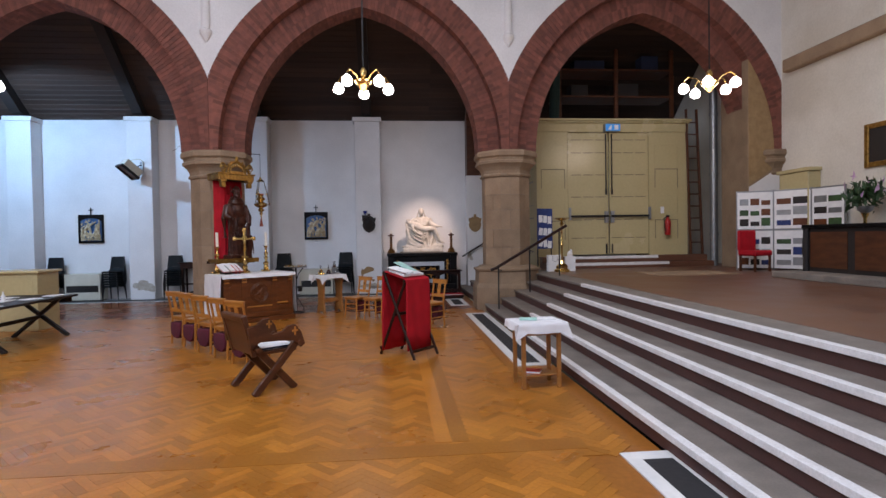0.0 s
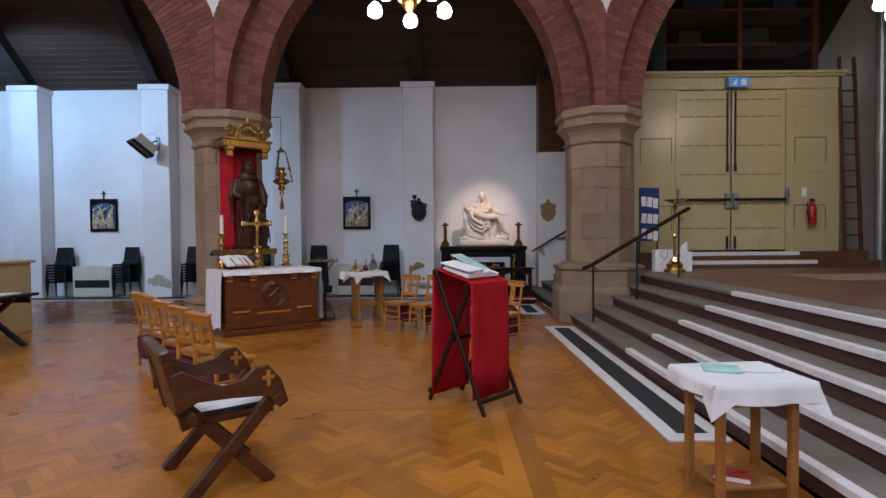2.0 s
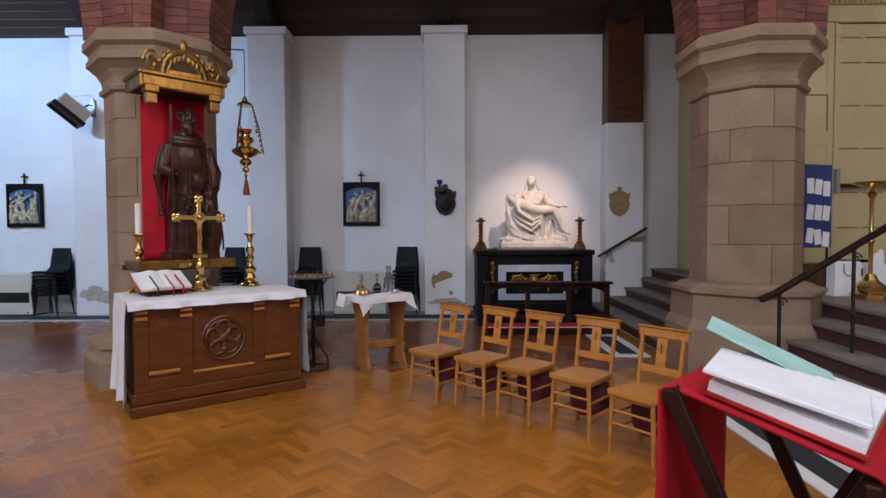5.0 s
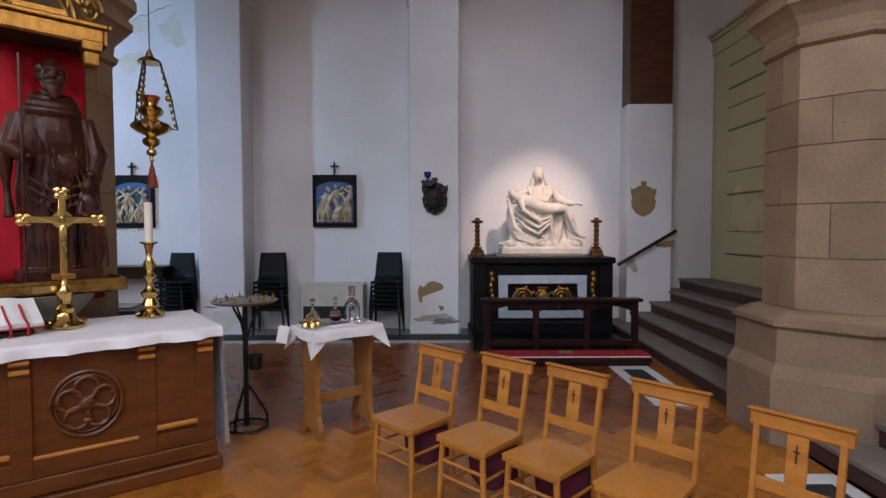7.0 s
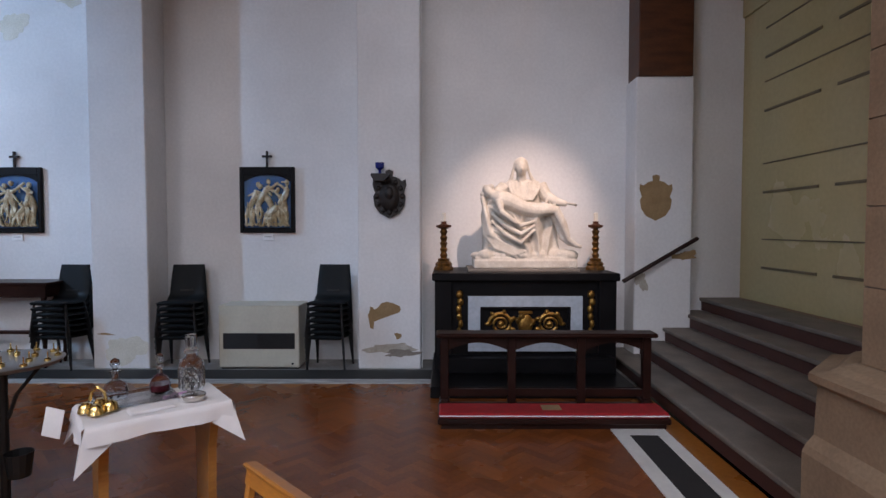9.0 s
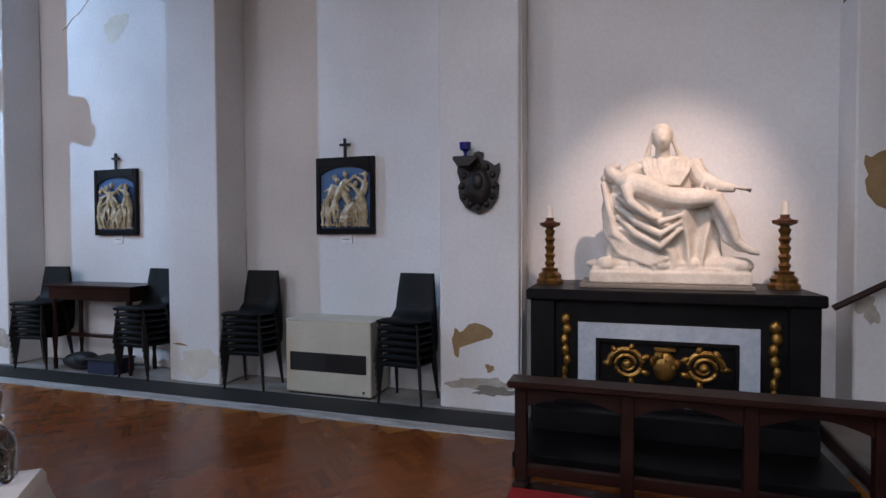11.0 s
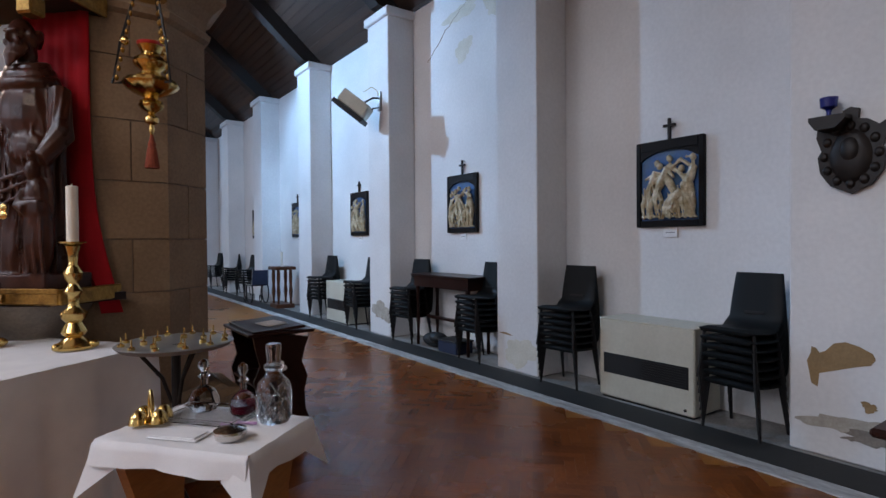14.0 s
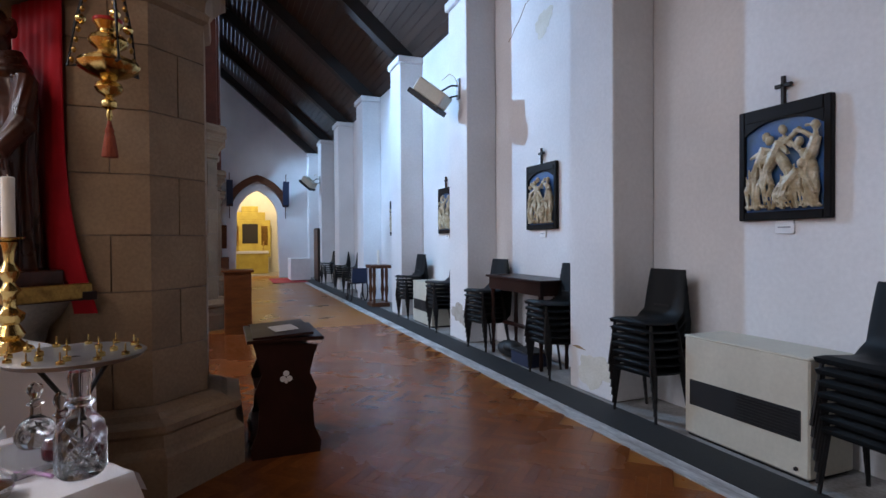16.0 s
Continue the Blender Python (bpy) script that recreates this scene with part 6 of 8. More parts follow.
stain("damp_patch", -4.05, PIL_Y - 0.001, 0.24, ragged(0.26, 0.17, 31, amp=0.3), PALE_STAIN, "yellowed patch at the foot of the pilaster")
stain("damp_patch", -4.30, PIL_Y - 0.0015, 0.44, ragged(0.10, 0.012, 33, amp=0.5), BARE, "thin brown flaked line")
stain("damp_patch", -0.62, PIL_Y - 0.0015, 0.42, ragged(0.05, 0.03, 37, amp=0.5), BARE, "small flaked patch")
stain("damp_patch", -0.58, PIL_Y - 0.0017, 0.20, ragged(0.17, 0.05, 41, amp=0.6, skew=0.10), STONE_DK, "dark grey flaking plaster")
for k, (x, z, L, tilt) in enumerate(((-6.35, 4.75, 0.7, 34), (-5.78, 5.08, 0.55, 26), (-5.30, 5.28, 0.5, 20))):
    bm = bmesh.new()
    rg = random.Random(50 + k)
    tube(bm, [(x + L * (q / 7 - 0.5), WALL_Y - 0.001, z + L * (q / 7 - 0.5) * math.tan(radians(tilt)) + rg.uniform(-0.03, 0.03)) for q in range(8)], 0.006, 4)
    structure("plaster_crack_%d" % (k + 1), bm, BARE, "hairline crack in the plaster")
solid("wall_cable", tube(bmesh.new(), [(-0.32, 16.992, 0.02), (-0.31, 16.992, 2.2), (-0.32, 16.992, 5.3)], 0.006, 5), PLASTER, "thin white cable up the pilaster edge", "cable")


def shrine():
    t = thing("shrine_altar", Matrix.Translation((0.895, 16.47, 0)), "black lacquered shrine altar with a grey marble frame and gilt carving", "altar")
    W, D = 1.045, 0.95
    part("base_step", box(B(-1.08, 1.06, -0.66, D, 0, 0.12, 0.01), -1.0, 1.0, -0.16, D, 0.12, 0.30, 0.01), BLACKPAINT, t, "stepped black base")
    part("body", B(-W, W, 0.05, D, 0.0, 1.16), BLACKPAINT, t)
    part("tabletop", B(-W - 0.03, W + 0.03, -0.04, D + 0.02, 1.16, 1.25, 0.012), BLACKPAINT, t, "black moulded top")
    part("marble_frame", box(box(box(B(-0.66, -0.52, 0.02, 0.05, 0.34, 0.98), 0.52, 0.66, 0.02, 0.05, 0.34, 0.98), -0.52, 0.52, 0.02, 0.05, 0.86, 0.98), -0.52, 0.52, 0.02, 0.05, 0.34, 0.46), GREYPANEL, t, "pale grey marble frame")
    part("inner_frame", box(box(box(B(-0.52, -0.49, 0.005, 0.05, 0.46, 0.86, 0.004), 0.49, 0.52, 0.005, 0.05, 0.46, 0.86, 0.004), -0.49, 0.49, 0.005, 0.05, 0.83, 0.86, 0.004), -0.49, 0.49, 0.005, 0.05, 0.46, 0.49, 0.004), BLACKPAINT, t)
    bm = bmesh.new()
    for s in (-1, 1):
        tube(bm, [(s * 0.28 + 0.14 * (1 - k / 40) * math.cos(k * 0.42) * s, 0.03, 0.66 + 0.13 * (1 - k / 40) * math.sin(k * 0.42)) for k in range(30)], 0.022, 6, [0.026 - 0.0005 * k for k in range(30)])
        ell(bm, (s * 0.28, 0.03, 0.66), (0.04, 0.03, 0.04), u=8, v=6)
        for k in range(6):
            a = k * 0.9
            ell(bm, (s * (0.28 + 0.15 * math.cos(a)), 0.025, 0.66 + 0.14 * math.sin(a)), (0.04, 0.02, 0.025), (0, math.degrees(a), 0), 8, 6)
    ell(bm, (0, 0.02, 0.66), (0.09, 0.04, 0.12))
    box(bm, -0.08, 0.08, -0.01, 0.04, 0.78, 0.81, 0.006)
    for k in range(7):
        ell(bm, (-0.09 + 0.03 * k, 0.01, 0.70 + 0.05 * math.sin(k)), (0.025, 0.03, 0.04), u=8, v=6)
    tagged(part("gilt_carving", bm, GILT, t, "gilded scrolls and crown", smooth=True), kind="stuff")
    for x in (-0.76, 0.76):
        bm = bmesh.new()
        for k in range(7):
            ell(bm, (x + 0.012 * math.sin(k * 2), 0.035, 1.0 - 0.085 * k), (0.042 - 0.003 * k, 0.03, 0.05), u=8, v=6)
        part("gilt_drop", bm, GILT, t, "gilded carved drop", smooth=True)
    part("corner_column", B(-W, -W + 0.20, 0.0, 0.05, 0.24, 1.16, 0.008), BLACKPAINT, t)
    part("corner_column", B(W - 0.20, W, 0.0, 0.05, 0.24, 1.16, 0.008), BLACKPAINT, t)
    part("plinth_slab", B(-0.66, 0.66, 0.17, 0.86, 1.25, 1.285, 0.006), STONE_DK, t, "grey slab under the sculpture")


shrine()


def seated_group():
    """White marble group: a veiled seated figure with a figure lying across the knees."""
    bm = bmesh.new()
    box(bm, -0.62, 0.62, -0.27, 0.27, 0, 0.10, 0.01)
    box(bm, -0.60, 0.60, -0.25, 0.26, 0.10, 0.13, 0.008)
    rng = random.Random(2)
    for k in range(16):
        ell(bm, (-0.55 + 1.1 * k / 15, -0.17 + rng.uniform(-0.02, 0.05), 0.15), (rng.uniform(0.07, 0.11), 0.09, rng.uniform(0.04, 0.08)), u=9, v=7)
    # skirt over the knees: a folded solid, swags on one side and hanging folds on the other
    rows, nu, nv = [], 110, 70
    for j in range(nv + 1):
        z = 0.12 + 0.62 * j / nv
        xl, xr = -0.50 + 0.05 * (z - 0.12), 0.44 - 0.10 * (z - 0.12)
        row = []
        for i in range(nu + 1):
            x = xl + (xr - xl) * i / nu
            u = 2 * i / nu - 1
            q = noise.noise((x * 3.2, z * 3.2, 1.7))
            side = max(0.0, min(1.0, (x + 0.12) / 0.22))
            swag = abs(math.sin((z + 0.85 * x + 1.1 * (x + 0.2) ** 2) * 13 + 2.0 * q))
            hang = abs(math.sin(x * 17 + 2.2 * q + 1.2 * math.sin(4 * z)))
            fold = (1 - side) * swag + side * hang
            body = 0.10 + 0.17 * math.sqrt(max(0.0, 1 - u * u)) + 0.05 * math.exp(-((x - 0.16) / 0.14) ** 2 - ((z - 0.56) / 0.12) ** 2) - 0.05 * (z - 0.12)
            row.append((x, -body + 0.075 * fold ** 1.5 * (1 - u ** 6), z))
        rows.append(row)
    front = [[bm.verts.new(p) for p in r] for r in rows]
    back = [[bm.verts.new((p[0], 0.20, p[2])) for p in r] for r in (rows[0], rows[-1])]
    for a, b in zip(front, front[1:]):
        for i in range(nu):
            bm.faces.new((a[i], a[i + 1], b[i + 1], b[i]))
    for i in range(nu):
        bm.faces.new((back[0][i], back[0][i + 1], front[0][i + 1], front[0][i]))
        bm.faces.new((front[-1][i], front[-1][i + 1], back[1][i + 1], back[1][i]))
        bm.faces.new((back[0][i + 1], back[0][i], back[1][i], back[1][i + 1]))
    bm.faces.new([r[0] for r in front] + [back[1][0], back[0][0]])
    bm.faces.new([r[-1] for r in front][::-1] + [back[0][-1], back[1][-1]])
    # torso and bowed veiled head
    ell(bm, (0.0, 0.07, 0.80), (0.25, 0.17, 0.28))
    ell(bm, (-0.01, 0.03, 0.97), (0.25, 0.13, 0.10))
    tube(bm, [(-0.02, 0.0, 0.98), (-0.03, -0.05, 1.14)], 0.06, 10)
    ell(bm, (-0.035, -0.09, 1.185), (0.072, 0.085, 0.098), (24, 0, 0))
    ell(bm, (-0.035, -0.175, 1.165), (0.014, 0.022, 0.026))
    ell(bm, (-0.035, -0.05, 1.225), (0.092, 0.10, 0.10))
    for s in (-1, 1):
        tube(bm, [(-0.035 + s * 0.075, -0.08, 1.25), (-0.035 + s * 0.098, -0.06, 1.15), (-0.02 + s * 0.13, -0.03, 1.05), (s * 0.20, 0.0, 0.95)], 0.04, 8, [0.012, 0.016, 0.030, 0.06])
        for k in range(4):
            tube(bm, [(s * (0.06 + 0.04 * k), -0.09 + 0.02 * k, 1.03), (s * (0.05 + 0.04 * k), -0.12, 0.92), (s * 0.03 * k, -0.13, 0.80)], 0.016, 6)
    ell(bm, (-0.01, -0.03, 0.88), (0.19, 0.10, 0.17))
    # arms: one under the lying shoulders, one stretched aside with an open palm
    tube(bm, [(0.21, 0.0, 0.99), (0.28, -0.05, 0.85), (0.40, -0.15, 0.78), (0.50, -0.20, 0.755)], 0.05, 10, [0.085, 0.075, 0.05, 0.032])
    ell(bm, (0.545, -0.22, 0.755), (0.045, 0.035, 0.016), (0, 12, 0))
    for k in range(3):
        tube(bm, [(0.56, -0.24 + 0.018 * k, 0.757), (0.615, -0.25 + 0.022 * k, 0.75 - 0.012 * k)], 0.009, 6)
        tube(bm, [(0.21 + 0.03 * k, -0.07, 0.98 - 0.05 * k), (0.29 + 0.03 * k, -0.12, 0.86 - 0.03 * k), (0.25 + 0.06 * k, -0.13, 0.74)], 0.018, 6)
    tube(bm, [(-0.22, 0.0, 0.97), (-0.36, -0.04, 0.84), (-0.38, -0.14, 0.76)], 0.06, 10, [0.085, 0.08, 0.055])
    # lying figure: head back, ribbed chest, hips, two legs, a hanging arm
    ell(bm, (-0.43, -0.11, 0.91), (0.068, 0.072, 0.092), (0, -42, 0))
    for k in range(5):
        ell(bm, (-0.50 + 0.025 * k, -0.09 - 0.01 * k, 0.88 + 0.022 * k), (0.036, 0.05, 0.034), u=8, v=6)
    tube(bm, [(-0.40, -0.13, 0.87), (-0.31, -0.16, 0.83), (-0.15, -0.20, 0.77), (0.0, -0.22, 0.70), (0.14, -0.23, 0.68), (0.28, -0.24, 0.69)], 0.1, 14, [0.04, 0.095, 0.108, 0.085, 0.092, 0.075])
    tube(bm, [(0.18, -0.25, 0.68), (0.36, -0.26, 0.68), (0.45, -0.26, 0.50), (0.51, -0.26, 0.34), (0.60, -0.28, 0.27), (0.66, -0.29, 0.25)], 0.05, 10, [0.075, 0.062, 0.05, 0.034, 0.03, 0.018])
    tube(bm, [(0.18, -0.19, 0.68), (0.33, -0.19, 0.70), (0.40, -0.20, 0.52), (0.44, -0.20, 0.36), (0.53, -0.22, 0.29), (0.58, -0.23, 0.27)], 0.05, 10, [0.075, 0.062, 0.05, 0.034, 0.03, 0.018])
    tube(bm, [(-0.33, -0.24, 0.80), (-0.29, -0.29, 0.66), (-0.16, -0.31, 0.56), (-0.09, -0.31, 0.52)], 0.035, 8, [0.05, 0.04, 0.03, 0.022])
    # mantle: falling from the shoulders at the side, then sweeping under the legs
    for k in range(4):
        tube(bm, [(-0.45 - 0.02 * k, -0.04 - 0.02 * k, 0.84), (-0.50 + 0.012 * k, -0.08 - 0.02 * k, 0.62), (-0.47 + 0.02 * k, -0.12 - 0.02 * k, 0.40), (-0.36 + 0.03 * k, -0.20, 0.24 + 0.02 * k), (-0.12 + 0.04 * k, -0.26, 0.15 + 0.015 * k)], 0.03, 8, [0.028, 0.03, 0.036, 0.034, 0.018])
    for k in range(3):
        tube(bm, [(-0.40, -0.16, 0.72 - 0.08 * k), (-0.24, -0.25, 0.60 - 0.10 * k), (-0.06, -0.285, 0.50 - 0.10 * k), (0.10, -0.27, 0.55 - 0.05 * k)], 0.026, 8, [0.02, 0.034, 0.034, 0.016])
    ob = solid("marble_sculpture", bm, MARBLE, "white marble sculpture of a veiled seated figure holding a lying figure", "sculpture", m=pose(0.93, 16.99, 1.285) @ Matrix.Diagonal((1, 1, 1.02, 1)))
    remesh(ob, 0.0095)


seated_group()


def turned_candlestick(x):
    t = thing("gilt_candlestick", Matrix.Translation((x, 16.98, 1.25)), "dark turned wooden candlestick with gilded rings", "candlestick", "shrine candlesticks")
    part("base", lathe(bmesh.new(), [(0.12, 0), (0.12, 0.03), (0.10, 0.05), (0.105, 0.08), (0.07, 0.11), (0.075, 0.14)], 8), DARKGILT, t, "octagonal dark gilded base")
    prof = [(0.06, 0.14)]
    for k in range(5):
        z = 0.15 + 0.072 * k
        prof += [(0.034, z), (0.046, z + 0.03), (0.05, z + 0.036), (0.032, z + 0.06)]
    part("stem", lathe(bmesh.new(), prof + [(0.04, 0.52)], 14), DARKGILT, t, smooth=True)
    part("pan", lathe(bmesh.new(), [(0.05, 0.51), (0.092, 0.53), (0.095, 0.555), (0.06, 0.56), (0.035, 0.575), (0.035, 0.60)], 8), OAK_DK, t, "dark octagonal pan")
    part("candle", lathe(bmesh.new(), [(0.027, 0.60), (0.027, 0.70), (0.02, 0.706), (0.003, 0.70), (0.003, 0.715)], 14), WAX, t, "short ivory candle", smooth=True)


turned_candlestick(-0.05)
turned_candlestick(1.83)


def kneeler():
    t = thing("altar_kneeler", pose(0.925, 15.32, 0) @ Matrix.Diagonal((0.96, 1, 1, 1)), "dark oak kneeling rail with a red padded step before the shrine", "kneeling rail")
    part("handrail", B(-1.08, 1.06, -0.09, 0.11, 0.75, 0.79, 0.012), MAHOG, t)
    for x in (-1.0, -0.34, 0.34, 0.98):
        part("post", B(x - 0.04, x + 0.04, -0.02, 0.05, 0.10, 0.75, 0.006), MAHOG, t)
    for a, b in ((-0.96, -0.38), (-0.30, 0.30), (0.38, 0.94)):
        w = b - a
        poly = [(a, 0.75), (b, 0.75), (b, 0.62)] + [(b - w * k / 12, 0.62 + 0.07 * math.sin(math.pi * k / 12)) for k in range(1, 12)] + [(a, 0.62)]
        part("arched_rail", prism(bmesh.new(), poly, 0.0, 0.03), MAHOG, t)
    part("bottom_rail", B(-1.0, 0.98, -0.01, 0.04, 0.18, 0.25, 0.005), MAHOG, t)
    part("step", box(B(-1.06, 1.06, -0.40, 0.10, 0.05, 0.10, 0.008), -1.03, 1.03, -0.36, 0.08, 0.0, 0.05), MAHOG, t)
    for x in (-1.0, 0.98):
        part("foot", B(x - 0.05, x + 0.05, -0.08, 0.14, 0.10, 0.16, 0.02), MAHOG, t)
    c = solid("kneeling_pad", B(-1.05, 1.05, -0.39, -0.10, 0, 0.05, 0.015), REDCARPET, "long red kneeling cushion on the rail's step", "cushion", m=pose(0.925, 15.32, 0.10) @ Matrix.Diagonal((0.96, 1, 1, 1)))
    part("piping", B(-1.045, 1.045, -0.395, -0.388, 0.02, 0.03), PAPER, c, "pale piped edge")
    part("emblem", B(-0.09, 0.09, -0.30, -0.17, 0.05, 0.0535), BARE, c, "small embroidered emblem")


kneeler()
wr = thing("wall_handrail", Matrix.Translation((2.6, 17.0, 1.3)), "dark wooden handrail fixed to the aisle wall", "handrail")
part("rail", tube(bmesh.new(), [(-0.42, 0.0, -0.20), (0.50, 0.0, 0.34)], 0.026, 10), MAHOG, wr)
for f in (0.15, 0.8):
    x, z = -0.42 + 0.92 * f, -0.20 + 0.54 * f
    part("bracket", tube(bmesh.new(), [(x, 0.0, z), (x, 0.05, z - 0.03), (x, 0.115, z - 0.03)], 0.010, 6), IRON, wr)


def flood_heater(x, label="grey overhead electric heater on a bracket"):
    t = thing("overhead_heater", Matrix.Translation((x, PIL_Y, 3.95)), label, "heater", "overhead heaters")
    d, w = Vector((0.52, 0.59, -0.62)).normalized(), Vector((0.75, -0.66, 0)).normalized()
    up = w.cross(d).normalized()
    if up.z < 0:
        up = -up
    mm = Matrix.Translation((-0.14, -0.42, -0.12)) @ Matrix((d, w, up)).transposed().to_4x4()
    part("casing", B(-0.27, 0.27, -0.17, 0.17, -0.06, 0.17, 0.02, mm), HEATER, t, "grey metal casing")
    part("rim", box(box(box(B(-0.30, 0.30, -0.20, -0.17, -0.14, -0.06, 0.004, mm), -0.30, 0.30, 0.17, 0.20, -0.14, -0.06, 0.004, mm), -0.30, -0.27, -0.17, 0.17, -0.14, -0.06, 0.004, mm), 0.27, 0.30, -0.17, 0.17, -0.14, -0.06, 0.004, mm), IRON, t, "flared dark rim")
    part("reflector", B(-0.27, 0.27, -0.17, 0.17, -0.085, -0.062, 0.0, mm), OAK_DK, t, "dark rusty reflector")
    part("rating_plate", B(-0.14, 0.06, -0.03, 0.05, 0.17, 0.173, 0, mm), BARE, t, "faded rating plate")
    part("bracket", tube(bmesh.new(), [(0.02, 0, 0.05), (0.02, -0.14, 0.04), (-0.02, -0.30, -0.06)], 0.016, 6), IRON, t)
    part("bracket", tube(bmesh.new(), [(0.02, 0, -0.10), (0.04, -0.14, -0.14), (0.0, -0.28, -0.22)], 0.014, 6), IRON, t)
    part("wall_plate", B(-0.03, 0.07, -0.03, 0, -0.16, 0.16, 0.004), STEEL, t)
    part("cable", tube(bmesh.new(), [(0.05, -0.02, 0.05), (0.10, -0.12, 0.16), (0.02, -0.16, 0.22), (-0.2, -0.2, 0.18)], 0.007, 5), CREAM, t, "pale looped cable")


flood_heater(-7.42)
flood_heater(-20.9)

# things further down the aisle
hg = thing("carved_stand", pose(-12.35, 17.0, 0), "dark turned wooden stand with a candle", "stand")
part("base", B(-0.25, 0.25, -0.22, 0.22, 0, 0.10, 0.01), OAK_DK, hg)
part("top", B(-0.28, 0.28, -0.25, 0.25, 0.92, 1.0, 0.012), OAK_DK, hg)
for sx in (-1, 1):
    for sy in (-1, 1):
        part("column", lathe(bmesh.new(), [(0.035, 0.1), (0.025, 0.2), (0.05, 0.4), (0.03, 0.55), (0.045, 0.75), (0.035, 0.92)], 10, pose(sx * 0.18, sy * 0.15, 0)), OAK_DK, hg, smooth=True)
part("candle", lathe(bmesh.new(), [(0.03, 1.0), (0.03, 1.35)], 10), WAX, hg, "tall ivory candle")
wc = thing("folded_wheelchair", pose(-13.5, 16.75, 0), "folded wheelchair with a black seat and grey wheels", "wheelchair")
for s in (-1, 1):
    part("wheel", tube(bmesh.new(), [(0.0 + 0.28 * math.cos(a), s * 0.2, 0.30 + 0.28 * math.sin(a)) for a in [math.pi * k / 10 for k in range(21)]], 0.018, 6), IRON, wc, "grey spoked wheel")
    part("castor", tube(bmesh.new(), [(-0.40 + 0.09 * math.cos(a), s * 0.2, 0.10 + 0.09 * math.sin(a)) for a in [math.pi * k / 6 for k in range(13)]], 0.015, 6), IRON, wc)
    part("side_frame", tube(bmesh.new(), [(-0.42, s * 0.2, 0.12), (-0.30, s * 0.2, 0.50), (0.22, s * 0.2, 0.52), (0.26, s * 0.2, 0.90)], 0.014, 6), STEEL, wc)
part("seat", B(-0.28, 0.22, -0.2, 0.2, 0.48, 0.52, 0.01), NAVY, wc)
part("backrest", B(0.22, 0.25, -0.2, 0.2, 0.52, 0.88, 0.008), NAVY, wc)
wt = thing("covered_table", pose(-22.3, 16.35, 0), "small table under a white cloth on red carpet", "table")
part("tabletop", B(-0.5, 0.5, -0.35, 0.35, 0.86, 0.89), PINE, wt)
part("cloth", box(B(-0.53, 0.53, -0.38, 0.38, 0.891, 0.90), -0.53, 0.53, -0.385, -0.375, 0.05, 0.895), CLOTH, wt, "white cloth")
part("side_cloth", B(0.525, 0.535, -0.38, 0.38, 0.05, 0.895), CLOTH, wt)
for sx in (-1, 1):
    for sy in (-1, 1):
        part("leg", B(sx * 0.45 - 0.03, sx * 0.45 + 0.03, sy * 0.3 - 0.03, sy * 0.3 + 0.03, 0, 0.86), PINE, wt)
solid("red_floor_carpet", B(-1.4, 1.3, -0.7, 0.6, 0, 0.012, 0.003), REDCARPET, "red carpet under the covered table", "carpet", m=pose(-22.3, 15.95, 0))
dk = thing("reading_desk", pose(-9.75, 13.75, 0), "orange-brown panelled wooden reading desk", "desk")
part("front", B(-0.02, 0.35, -0.22, 0.22, 0, 1.05, 0.01), OAK, dk)
part("top", B(-0.06, 0.4, -0.26, 0.26, 1.05, 1.09, 0.008), OAK, dk)
be = thing("oak_bench", pose(-10.6, 13.8, 0), "dark oak bench with a pale cushion", "bench")
part("seat", B(-0.55, 0.55, -0.2, 0.2, 0.42, 0.46, 0.008), OAK_DK, be)
for s in (-1, 1):
    part("end", B(s * 0.5 - 0.03, s * 0.5 + 0.03, -0.2, 0.2, 0, 0.42, 0.005), OAK_DK, be)
part("cushion", B(-0.5, 0.5, -0.18, 0.18, 0.46, 0.50, 0.015), CLOTH, be)
ca = thing("chapel_altar", pose(-28.4, 14.75, 0), "chapel altar under a white cloth with a gilded reredos", "altar")
part("body", B(-0.4, 0.4, -0.8, 0.8, 0, 1.0), YELLOWWALL, ca)
part("cloth", B(-0.43, 0.43, -0.84, 0.84, 1.0, 1.12), CLOTH, ca, "white cloth")
part("reredos", box(box(B(-0.75, -0.6, -1.0, 1.0, 0.8, 2.7, 0.02), -0.75, -0.6, -0.75, 0.75, 2.7, 3.1, 0.02), -0.75, -0.6, -0.4, 0.4, 3.1, 3.4, 0.02), YELLOWWALL, ca, "yellow gilded reredos")
for s in (-1, 1):
    part("niche", B(-0.6, -0.56, s * 0.7 - 0.16, s * 0.7 + 0.16, 1.4, 2.4, 0.02), GILT, ca, "gilded side niche")
part("picture", B(-0.6, -0.57, -0.38, 0.38, 1.5, 2.5, 0.01), BEAM, ca, "dark altar picture")
for s in (-1, 1):
    part("candle", lathe(bmesh.new(), [(0.04, 1.12), (0.02, 1.3), (0.025, 1.6)], 8, pose(0, s * 0.6, 0)), BRASS, ca)
for y in (13.75, 16.05):
    fl = thing("furled_flag", pose(-24.35, y, 2.6), "dark furled flag on a pole by the chapel arch", "flag", "flags by the arch")
    part("pole", tube(bmesh.new(), [(-0.14, 0, 0), (0.25, 0, 1.9)], 0.018, 6), OAK_DK, fl)
    part("banner", prism(bmesh.new(), [(-0.10, 0.5), (0.10, 0.6), (0.22, 1.6), (0.12, 1.5)], -0.12, 0.14), NAVY, fl, "drooping dark blue cloth")
nb = thing("notice_case", pose(-24.49, 13.45, 1.3), "brown framed notice case on the end wall", "notice board")
